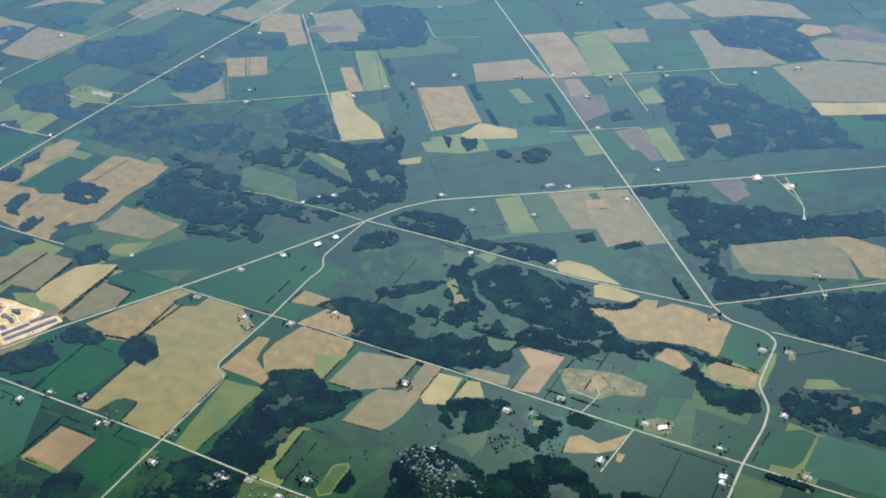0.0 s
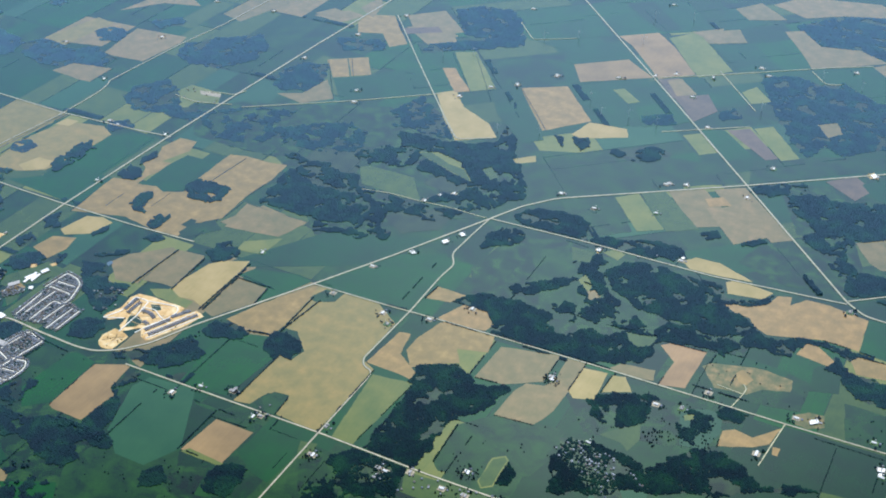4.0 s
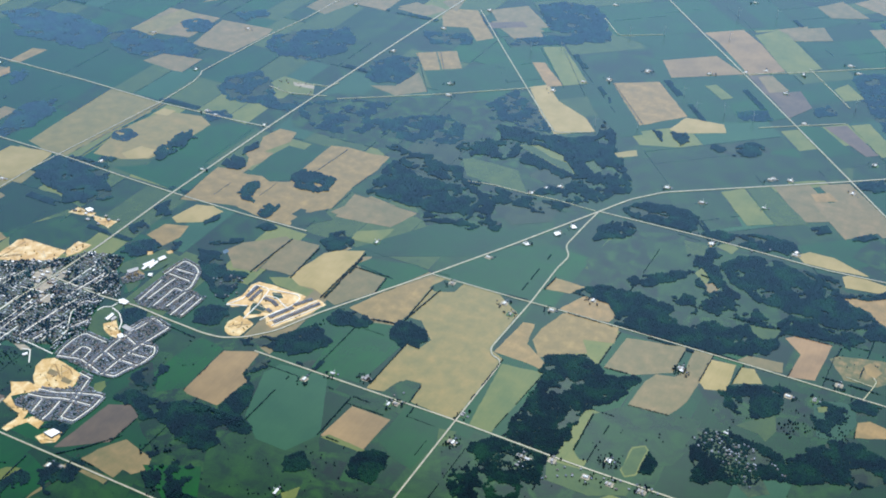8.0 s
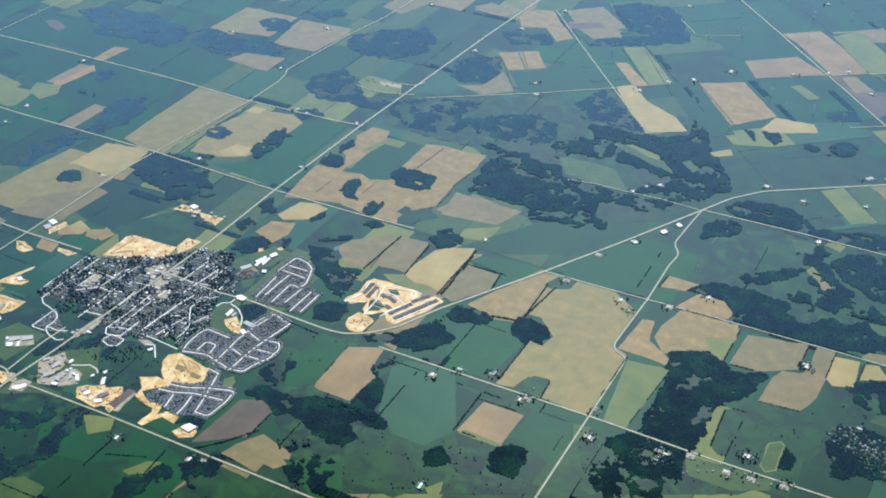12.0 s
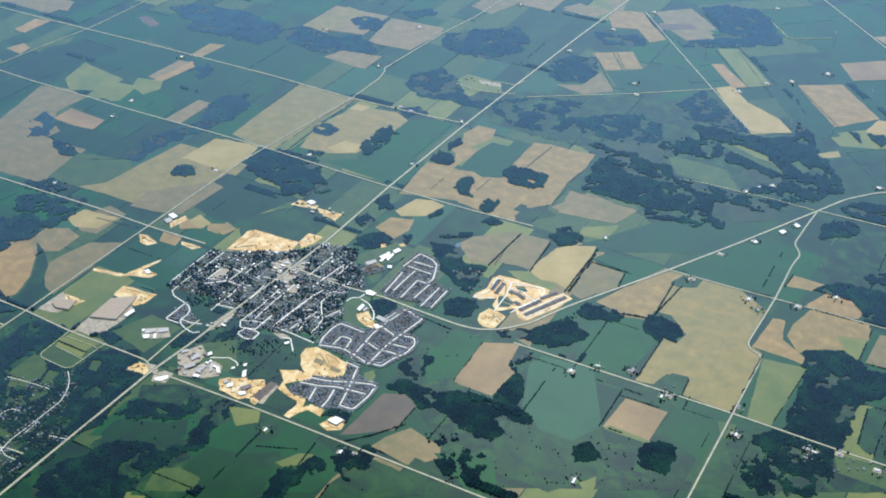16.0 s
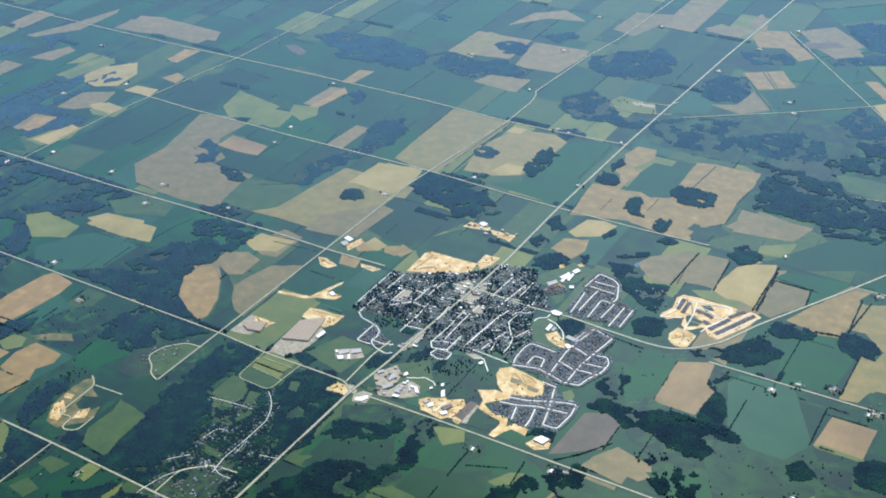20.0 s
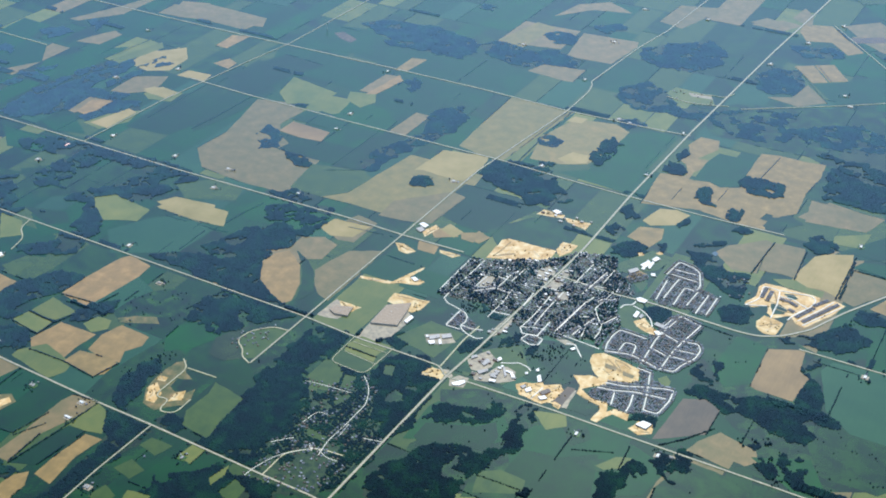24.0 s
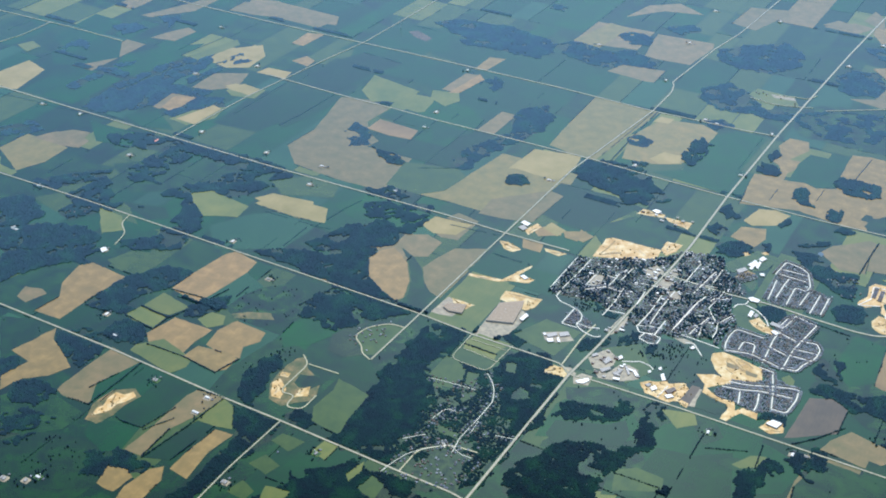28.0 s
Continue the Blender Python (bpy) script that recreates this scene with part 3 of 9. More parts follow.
def edge_hedges():
    """Hedgerows along a share of the field edges."""
    rnd = random.Random(21)
    for i, (crop, c) in enumerate(FIELDS):
        if crop in ("sand", "lawn", "gravelyard", "lots", "townland"):
            continue
        for a, b in zip(c, c[1:] + c[:1]):
            run = math.dist(a, b)
            level = min(abs(a[0] - b[0]), abs(a[1] - b[1])) < 0.12 * run
            if run > 14 and level and rnd.random() < 0.24 and not covered(a, b, i):
                hedge(a, b, gap=rnd.uniform(0.1, 0.5), size=rnd.uniform(0.4, 0.68))


def pasture_trees():
    """Single trees and bushes in clumps over pastures and rough grass."""
    for i, (crop, c) in enumerate(FIELDS):
        size = area_of(c)
        if crop not in ("pasture", "rough") or size < 300:
            continue
        rng = np.random.default_rng(i)
        xs, ys = [p[0] for p in c], [p[1] for p in c]
        if c[0][1] - 0.58 * c[0][0] > 850:
            continue
        n = int(min(60, size / (60 if crop == "rough" else 170)))
        px, py = rng.uniform(min(xs), max(xs), n * 5), rng.uniform(min(ys), max(ys), n * 5)
        keep = within_ring(px, py, c)
        keep &= np.array([noise.noise(Vector((x * 0.11, y * 0.11, i))) + 0.4 * noise.noise(Vector((x * 0.5, y * 0.5, i))) > 0.12 for x, y in zip(px, py)])
        px, py = clear(px[keep][:n], py[keep][:n], True)
        if len(px) < 3:
            continue
        r = rng.uniform(0.28, 0.7, len(px))
        v, f = crowns(np.stack([px, py], 1), r, 0.15 + r * 0.55, i)
        tagged(new("scrub", fast_mesh("scrub", v, f, [CROWN])), "scattered dark bushes and small trees on rough grass", "scrub", "scrub", "stuff")


LOTS_OF_LAND = []


def survey(rows, x0, x1, turn, origin, area, seed):
    """The old survey's lots between concession roads: green fields side by side."""
    rnd = random.Random(seed)
    c, s = math.cos(radians(turn)), math.sin(radians(turn))
    for ya, yb in zip(rows, rows[1:]):
        x = x0
        while x < x1:
            w = rnd.uniform(20, 46)
            cuts = [ya + 1.2, yb - 1.2] if rnd.random() < 0.25 else [ya + 1.2, ya + (yb - ya) * rnd.uniform(0.4, 0.6), yb - 1.2]
            for a, b in zip(cuts, cuts[1:]):
                quad = [(x + 0.4, a), (x + w - 0.4, a), (x + w - 0.4, b - 0.6), (x + 0.4, b - 0.6)]
                quad = [(origin[0] + p * c - q * s, origin[1] + p * s + q * c) for p, q in quad]
                mid = (sum(p[0] for p in quad) / 4, sum(p[1] for p in quad) / 4)
                if not inside(*mid, area):
                    continue
                crop = rnd.choices(("crop", "cropdark", "cropteal", "pasture", "lawn", "hay", "fallow", ""), (4.5, 2.4, 1.5, 4, 2.6, 1.4, 0.7, 4.2))[0]
                if crop:
                    ob = new("field", slab("field", outline(quad, 8.0, 0.4, x), -0.4, 0.008 + 0.0001 * (len(LOTS_OF_LAND) % 60), CROPS[crop]))
                    tagged(ob, WORDS[crop], "field", "fields of the plain", "structure")
                LOTS_OF_LAND.append(quad)
                for i in (0, 1):
                    if rnd.random() < 0.36:
                        hedge(quad[i], quad[i + 1], gap=rnd.uniform(0.1, 0.6), size=rnd.uniform(0.32, 0.58), free=True)
                if rnd.random() < 0.1:
                    (ax, ay), (bx, by), (dx, dy) = quad[0], quad[1], quad[3]
                    run = math.dist(quad[0], quad[3])
                    for i in range(rnd.randint(3, 5)):
                        f = (1.5 + 1.5 * i) / run
                        hedge((ax + (dx - ax) * f, ay + (dy - ay) * f), (bx + (dx - ax) * f, by + (dy - ay) * f), gap=0.15, size=1.1, free=True)
            x += w


WEST = [(-1800, -40), (-560, 60), (-60, 420), (-60, 735), (-300, 730), (-455, 735), (-545, 830), (-740, 1066), (-740, 1500), (-1800, 1500)]
EAST = [(-742, 1070), (-545, 840), (-440, 775), (-300, 745), (-164, 745), (20, 745), (20, 1600), (-742, 1600)]

# ---- the ground ----
ground = new("ground", mesh_of("ground", [(-6800, -5400, 0), (5200, -5400, 0), (5200, 6600, 0), (-6800, 6600, 0)], [(0, 1, 2, 3)], GROUND))
tagged(ground, "wide flat green farmland reaching the horizon", "ground", "", "structure")

# ---- fields of the plain ----
field("straw", (-1534.5, 434), (-1529.5, 478.5), (-1497, 468.5), (-1485, 419), (-1508.5, 410))
field("straw", (-1371.5, 586.5), (-1372, 617.5), (-1354, 622), (-1351, 639), (-1338.5, 612.5), (-1326.5, 583), (-1363, 579.5))
field("tan", (-1320, 662), (-1323, 696), (-1303.5, 702.5), (-1304.5, 662.5))
field("tan", (-1291.5, 622.5), (-1284.5, 641.5), (-1270, 635.5), (-1268, 618.5))
field("straw", (-1305, 578.5), (-1301.5, 594.5), (-1273.5, 597.5), (-1270, 579))
field("straw", (-1308.5, 530.5), (-1297.5, 548.5), (-1275, 545.5), (-1276.5, 528))
field("straw", (-1303.5, 449), (-1292.5, 492), (-1280, 489), (-1280.5, 448))
field("fallow", (-1441.5, 705.5), (-1443, 737.5), (-1388, 756), (-1374, 725), (-1410.5, 710))
field("fallow", (-1385, 740), (-1318, 751.5), (-1320.5, 715), (-1381.5, 716))
field("hay", (-1391, 574.5), (-1388, 638), (-1375, 635), (-1377, 570.5))
field("crop", (-1260.5, 704.5), (-1219, 704), (-1144, 705.5), (-1107.5, 641), (-1186.5, 644), (-1210, 584.5))
field("crop", (-1555.5, 538.5), (-1565, 616), (-1521, 614), (-1506, 517.5))
field("crop", (-1266.5, 675), (-1261.5, 706.5), (-1250, 779), (-1190.5, 787), (-1157, 728.5), (-1216.5, 708))
field("pasture", (-1425, 342), (-1408.5, 376), (-1343, 340), (-1351.5, 291))
field("crop", (-1353, 429.5), (-1329.5, 453.5), (-1288.5, 428.5), (-1319.5, 419.5))
field("pasture", (-1187.5, 389.5), (-1165, 411.5), (-1103.5, 414.5), (-1082, 395), (-1121.5, 387.5))
field("crop", (-1078, 389.5), (-1063.5, 422.5), (-993.5, 417), (-1000, 383.5), (-1058.5, 378.5))
field("hay", (-1572, 502.5), (-1566, 519.5), (-1546.5, 512), (-1548.5, 494))
field("pasture", (-1646.5, 538), (-1634, 574), (-1596, 554.5), (-1595, 501.5))
field("crop", (-1204, 233.5), (-1227.5, 277), (-1177, 278), (-1160.5, 249.5))
field("fallow", (-991, 774), (-983.5, 799), (-937.5, 806.5), (-937, 771.5), (-949.5, 770))
field("hayolive", (-1057.5, 834.5), (-1042.5, 905), (-1016.5, 900), (-1024, 828.5))
field("fallow", (-1034.5, 931.5), (-1025, 981.5), (-995, 1007), (-958, 985), (-1002, 973))
field("fallow", (-922, 978), (-918.5, 1039), (-866.5, 1055.5), (-891.5, 969))
field("tan", (-1114, 705.5), (-1114.5, 742), (-1097.5, 746), (-1101, 707.5))
field("crop", (-1163.5, 700), (-1014, 706), (-1006.5, 628), (-1040.5, 627.5), (-1042.5, 567), (-1066, 533.5))
field("crop", (-1214, 786.5), (-1101.5, 762.5), (-1058.5, 801), (-992.5, 767.5), (-1016.5, 712.5), (-1078.5, 709.5), (-1142, 713), (-1171.5, 713.5))
field("crop", (-850.5, 672.5), (-827, 706), (-796, 705), (-799.5, 580), (-867.5, 585.5), (-844.5, 603.5))
field("cropdark", (-931.5, 469.5), (-928, 524), (-876.5, 526), (-810, 511.5), (-816.5, 493), (-852.5, 512.5), (-872.5, 459.5), (-897.5, 459.5))
field("pasture", (-875, 465.5), (-849, 503.5), (-805.5, 499.5), (-804.5, 461.5), (-851.5, 443.5))
field("tan", (-916, 441), (-899, 455), (-889.5, 442.5), (-905.5, 431.5))
field("tan", (-891, 449), (-874, 459), (-874.5, 440.5), (-885.5, 441))
field("fallow", (-791, 1065), (-763, 1047), (-771, 1084), (-786.5, 1104))
field("crop", (-894, 356), (-893.5, 385.5), (-863.5, 387), (-858.5, 355.5))
field("lawn", (-887.5, 252.5), (-883, 285), (-854.5, 285.5), (-855.5, 251.5))
field("lawn", (-861, 298), (-848.5, 328.5), (-819, 326), (-824, 290))
field("lawn", (-799, 315.5), (-776.5, 334.5), (-757, 308.5), (-768.5, 286.5))
field("pasture", (-770.5, 306), (-753, 359.5), (-730.5, 362), (-719.5, 331), (-731.5, 308.5), (-754, 300.5))
field("pasture", (-719.5, 277), (-701, 278.5), (-691.5, 266), (-700, 252))
field("plough", (-657.5, 286), (-654.5, 335.5), (-640.5, 342.5), (-628.5, 335.5), (-628.5, 307.5), (-652, 289.5))
field("sand", (-759.5, 292), (-733.5, 307.5), (-724.5, 298), (-735.5, 282), (-753, 283.5))
field("pasture", (-721.5, 285.5), (-717.5, 302), (-700, 295.5), (-704, 286))
field("lawn", (-754.5, 482), (-743, 502.5), (-723, 500.5), (-728.5, 477), (-744, 465))
field("pasture", (-604.5, 291.5), (-591, 290.5), (-586, 269), (-605, 274))
field("cropdark", (-1113, 495), (-1106, 529), (-1051.5, 532), (-1040, 555), (-1027, 499.5), (-1073, 495))
field("crop", (-1122, 570), (-1125, 619), (-1076, 620.5), (-1046.5, 601), (-1044, 573.5), (-1111.5, 569))
field("straw", (-997, 398.5), (-994, 416.5), (-960.5, 420.5), (-964.5, 398.5), (-982, 391.5))
field("tan", (-749, 928), (-732, 941), (-707, 904), (-720.5, 894.5))
field("tan", (-731.5, 941.5), (-713.5, 953.5), (-689, 917.5), (-705.5, 906))
field("crop", (-719.5, 893), (-689.5, 914), (-654.5, 877), (-687, 853))
field("tan", (-631, 966), (-619.5, 972), (-580.5, 930.5), (-593.5, 921))
field("crop", (-677.5, 973.5), (-640.5, 1003), (-579.5, 933), (-608, 910))
field("hay", (-637.5, 1007), (-617.5, 1018.5), (-559.5, 947), (-580.5, 930.5))
field("crop", (-692.5, 915.5), (-637.5, 973), (-606.5, 911), (-653.5, 877.5))
field("crop", (-569.5, 952), (-539.5, 961), (-473, 871), (-489, 856), (-534, 897))
field("crop", (-528, 1034.5), (-433.5, 1043), (-381.5, 953.5), (-407, 935), (-446, 927), (-468, 951), (-500, 990.5))
field("pink", (-512.5, 1037), (-466, 1074.5), (-428, 1044.5), (-490.5, 1001))
field("pink", (-497, 1127), (-461, 1155.5), (-433, 1127), (-392, 1071.5), (-422, 1044.5), (-475, 1109.5))
field("hay", (-434.5, 1132), (-432, 1157), (-383.5, 1114.5), (-378.5, 1089.5), (-395, 1075))
field("fallow", (-429, 1173.5), (-401, 1199), (-392, 1155.5))
field("crop", (-572.5, 1073), (-480, 1112.5), (-433.5, 1043), (-522.5, 1037.5), (-535, 1064.5))
field("crop", (-545, 1202.5), (-443, 1266), (-403, 1210), (-431, 1172.5), (-497, 1127))
field("fallow", (-716.5, 1042), (-688, 1064), (-653, 1046), (-673, 1011))
field("fallow", (-732, 1071.5), (-699, 1103), (-653, 1058.5), (-672, 1035.5), (-706.5, 1041))
field("pasture", (-478.5, 846.5), (-426, 867), (-333.5, 869), (-328.5, 844.5), (-422.5, 779.5), (-458, 739), (-469, 794))
field("straw", (-484.5, 824.5), (-467.5, 840), (-462.5, 830), (-477, 818))
field("fallow", (-656.5, 615), (-639, 653.5), (-613, 649.5), (-633, 613.5))
field("hay", (-620.5, 600), (-595, 617.5), (-596, 590), (-619, 587))
field("pasture", (-415, 777.5), (-375, 807), (-344, 759.5), (-371, 737.5), (-393, 746.5))
field("pasture", (-484.5, 754), (-437.5, 761), (-454, 726.5), (-494.5, 704), (-521.5, 718.5))
field("crop", (-623.5, 555.5), (-568, 642.5), (-484, 675), (-515.5, 614.5))
field("fallow", (-648.5, 610.5), (-653.5, 649.5), (-590.5, 647.5), (-599.5, 618))
field("fallow", (-625.5, 622.5), (-631, 647), (-592, 648.5), (-599.5, 618))
field("crop", (-537, 575.5), (-498, 641.5), (-465, 660), (-453.5, 646.5), (-454.5, 579.5), (-473, 578))
field("tan", (-451, 599), (-449.5, 616.5), (-424, 616.5), (-431.5, 602.5))
field("tan", (-430.5, 581.5), (-420.5, 605.5), (-402, 605.5), (-390, 592.5), (-392, 583), (-423, 577))
field("tan", (-432.5, 536.5), (-432.5, 552.5), (-426, 577), (-383, 582.5), (-379, 561), (-400.5, 554.5), (-391.5, 541), (-414.5, 527), (-420.5, 520))
field("tan", (-451, 511), (-447.5, 552.5), (-439, 554.5), (-434, 530.5), (-413.5, 516.5), (-413.5, 508.5), (-424.5, 510.5))
field("hayolive", (-535, 515.5), (-530.5, 576), (-496.5, 588.5), (-455, 559.5), (-455, 513), (-441.5, 506), (-442, 432.5), (-477.5, 435.5), (-479.5, 455.5), (-490.5, 454), (-493.5, 448), (-492.5, 436.5), (-510.5, 433.5), (-510, 489), (-500, 488), (-497, 501), (-514.5, 518.5))
field("crop", (-556, 433), (-562, 478.5), (-543.5, 499.5), (-524, 505), (-512.5, 484.5), (-517.5, 435), (-538, 433))
field("hay", (-431.5, 434), (-440, 501.5), (-409.5, 506), (-415.5, 431.5))
field("crop", (-477.5, 393), (-476.5, 433.5), (-440.5, 432), (-444.5, 378.5), (-460, 382))
field("pink", (-512, 378), (-509, 412.5), (-479.5, 413), (-480.5, 379))
field("pasture", (-514, 413.5), (-506.5, 431), (-481, 433.5), (-486.5, 414.5))
field("fallow", (-375.5, 532), (-373.5, 571.5), (-331, 582), (-330.5, 549.5), (-354, 534))
field("fallow", (-324, 555.5), (-325.5, 582.5), (-311.5, 582.5), (-311.5, 550))
field("pasture", (-361, 444.5), (-363, 482.5), (-341, 508), (-296.5, 510), (-294.5, 481), (-300, 461.5), (-319.5, 442.5), (-354, 438))
field("pasture", (-424, 393.5), (-425.5, 430.5), (-408, 427), (-409, 370.5), (-422, 363.5))
field("cropteal", (-567, 370.5), (-582, 413.5), (-577, 426.5), (-541, 431.5), (-512.5, 378.5), (-524, 355), (-547.5, 355))
field("pink", (-619.5, 371.5), (-621.5, 419.5), (-597.5, 431.5), (-594, 404.5), (-586, 399.5), (-589.5, 369.5), (-615, 369.5))
field("crop", (-674.5, 403.5), (-641, 424.5), (-622.5, 421.5), (-620.5, 373.5), (-634.5, 361))
field("pasture", (-672, 399.5), (-670, 416.5), (-646, 427), (-649, 377))
field("fallow", (-634.5, 286.5), (-631, 298.5), (-621, 314.5), (-595, 308), (-591, 298), (-603, 283))
field("pasture", (-572, 337), (-562.5, 359.5), (-530.5, 356), (-512.5, 378.5), (-492, 340), (-518, 305), (-555, 305.5))
field("hay", (-736.5, 273), (-716, 280), (-710.5, 269.5), (-721, 259.5))
field("crop", (-596.5, 301), (-562.5, 317.5), (-545, 290), (-562, 281))
field("hay", (-566, 797.5), (-550.5, 805), (-514, 788.5), (-497.5, 770.5), (-525, 783))
field("tan", (-538.5, 960.5), (-498, 986), (-448, 926.5), (-482, 887))
field("straw", (-454.5, 893), (-448.5, 923.5), (-412, 927.5), (-405, 911.5), (-446, 888.5))
field("fallow", (-423, 1176), (-384, 1204.5), (-366.5, 1173), (-403, 1152))
field("crop", (-400, 1150), (-357.5, 1172), (-316, 1123.5), (-353.5, 1099))
field("plough", (-422.5, 1043), (-404.5, 1055.5), (-377, 1023), (-394, 1009))
field("crop", (-421.5, 976.5), (-389.5, 997.5), (-361, 971.5), (-376, 955), (-401, 938))
field("plough", (-326.5, 968), (-308.5, 981.5), (-269, 936), (-279, 928.5))
field("hay", (-305, 983), (-290, 995.5), (-252, 945), (-266, 933.5), (-284.5, 956))
field("hay", (-337.5, 1053), (-328, 1072.5), (-305, 1046), (-322, 1032.5))
field("crop", (-354, 958), (-328, 967), (-290, 929), (-309.5, 911))
field("fallow", (-338.5, 1221.5), (-320.5, 1233.5), (-293.5, 1199.5), (-254, 1209), (-220.5, 1189), (-288, 1138.5), (-306, 1171))
field("fallow", (-405.5, 1260), (-383.5, 1290.5), (-344.5, 1254.5), (-383, 1234.5))
field("fallow", (-370, 1291.5), (-345, 1330), (-259.5, 1348), (-225.5, 1316), (-290, 1295), (-327, 1269.5))
field("fallow", (-213, 1252.5), (-203, 1271), (-112.5, 1293.5), (-104.5, 1244), (-191.5, 1219.5))
field("straw", (-178, 1107.5), (-90.5, 1157.5), (-87, 1136.5), (-162.5, 1088))
field("fallow", (-254, 1018.5), (-237.5, 1031.5), (-227.5, 1010.5), (-238.5, 996.5))
field("plough", (-221.5, 915), (-200, 937), (-181, 917.5), (-191.5, 894))
field("pasture", (-197, 938.5), (-165, 961.5), (-132.5, 907.5), (-178.5, 883.5))
field("hay", (-376.5, 804.5), (-360.5, 820), (-321.5, 775), (-340.5, 762))
field("lawn", (-359, 821), (-341, 834), (-296, 788.5), (-319, 773))
field("fallow", (-338.5, 835.5), (-314, 855.5), (-268.5, 809.5), (-301.5, 789))
field("tan", (-307, 837.5), (-293.5, 848), (-282.5, 837.5), (-299.5, 827.5))
field("fallow", (-301, 823), (-282, 836.5), (-240, 804.5), (-264, 779.5))
field("fallow", (-298, 860), (-281, 872.5), (-221.5, 808), (-237.5, 796.5))
field("pasture", (-288, 922), (-234, 958), (-183.5, 980.5), (-178.5, 960), (-246.5, 905.5), (-280.5, 880.5))
field("pasture", (-476.5, 816), (-365, 890), (-307, 904.5), (-283.5, 880), (-423, 787.5), (-445, 758))
field("crop", (-563.5, 1191), (-529.5, 1235), (-408.5, 1191.5), (-495, 1129.5))
field("crop", (-525.5, 1237), (-453, 1274.5), (-360.5, 1234), (-382, 1205.5), (-425.5, 1177))
field("straw", (-253.5, 725), (-246.5, 732), (-217, 727.5), (-222, 716), (-248, 711))
field("straw", (-292.5, 737.5), (-285, 747.5), (-265.5, 748.5), (-235, 735), (-259, 731), (-284.5, 729.5))
field("crop", (-145, 727), (-111.5, 729), (-108.5, 723), (-113, 681), (-143, 684.5))
field("tan", (-146, 671), (-142.5, 678.5), (-111.5, 679.5), (-111, 662), (-139.5, 658))
field("tan", (-182.5, 661.5), (-179, 677), (-170.5, 677.5), (-156, 665.5), (-159, 658))
field("pink", (-272, 626.5), (-265.5, 632.5), (-239.5, 634), (-241, 588.5), (-259, 583.5), (-257, 612.5))
field("fallow", (-295.5, 585), (-290, 593), (-265.5, 597.5), (-263, 586), (-276.5, 583.5))
field("straw", (-311.5, 549), (-312.5, 576.5), (-294, 579), (-292, 548), (-305.5, 543))
field("straw", (-291, 557.5), (-290.5, 578.5), (-281.5, 581), (-272, 567.5))
field("cropdark", (-169.5, 582), (-97.5, 583.5), (-92.5, 537.5), (-165.5, 528), (-175.5, 534.5))
field("pasture", (-140, 623.5), (-92.5, 622.5), (-98.5, 587), (-131, 585.5))
field("tan", (-170, 551), (-171.5, 558.5), (-166.5, 559), (-166.5, 551))
field("lawn", (-758.5, 473.5), (-754, 481), (-743, 473), (-743, 462.5))
field("lawn", (-740.5, 453), (-736, 463), (-728, 455.5), (-728, 442.5))
field("sand", (-753, 493), (-748.5, 497), (-746, 493), (-749, 489.5))
field("sand", (-739, 500.5), (-736.5, 505), (-733, 502), (-735.5, 499))
field("tan", (-747, 454), (-742, 470.5), (-733.5, 468), (-737, 455))
field("sand", (-854.5, 426), (-856, 456.5), (-852, 461), (-810, 463.5), (-809.5, 448.5), (-837, 433))
field("sand", (-811, 465), (-811, 478.5), (-798, 479.5), (-799, 467.5), (-804, 457))
field("sand", (-929.5, 409), (-922.5, 411), (-908, 405.5), (-912.5, 399), (-921, 400))
field("tan", (-914.5, 421.5), (-896, 422), (-893, 409.5), (-908.5, 409))
field("sand", (-893, 417.5), (-873.5, 418.5), (-878, 412), (-890, 413.5))
field("sand", (-919.5, 435), (-915, 450), (-909.5, 446.5), (-913.5, 429))
field("sand", (-926.5, 350), (-901, 355), (-901.5, 358.5), (-927, 353.5))
field("sand", (-903, 354), (-892, 384.5), (-889.5, 389), (-889, 384.5), (-893, 370.5), (-879, 371), (-881, 364.5), (-896, 359.5))
field("hay", (-882.5, 286.5), (-857, 286.5), (-861, 270.5), (-886.5, 271.5))
field("lawn", (-882, 265), (-857, 264), (-856.5, 250.5), (-883, 250.5))
field("hay", (-885.5, 270.5), (-859.5, 270), (-858.5, 264.5), (-883.5, 265.5))
field("lawn", (-889, 230.5), (-884, 244), (-868, 232.5), (-869, 217.5), (-880, 215.5))
field("pasture", (-900, 224), (-889, 257), (-869.5, 222), (-886.5, 217))
field("crop", (-1526.5, 507), (-1527.5, 568.5), (-1483, 570.5), (-1453.5, 533.5), (-1475.5, 497), (-1498.5, 483))
field("crop", (-1443, 513), (-1453.5, 542.5), (-1432.5, 582.5), (-1400.5, 611.5), (-1396, 568), (-1402.5, 503.5), (-1430, 503.5))
field("cropdark", (-1254, 593.5), (-1251, 647), (-1237.5, 682), (-1184.5, 678), (-1199.5, 634.5), (-1206.5, 581), (-1232.5, 573))
field("hayolive", (-1402, 317.5), (-1401, 352), (-1348, 350), (-1345.5, 318.5), (-1355.5, 294))
field("pasture", (-1335, 318.5), (-1319, 334.5), (-1281, 345), (-1286.5, 329), (-1325, 312))
field("pasture", (-1236.5, 299.5), (-1198.5, 311), (-1182, 299), (-1197, 287.5))
field("hay", (-1246, 282.5), (-1220, 281.5), (-1202, 265.5), (-1215, 252.5))
field("cropdark", (-1136, 525.5), (-1090.5, 524.5), (-1039.5, 521.5), (-1026, 497.5), (-1061, 496), (-1095.5, 501.5))
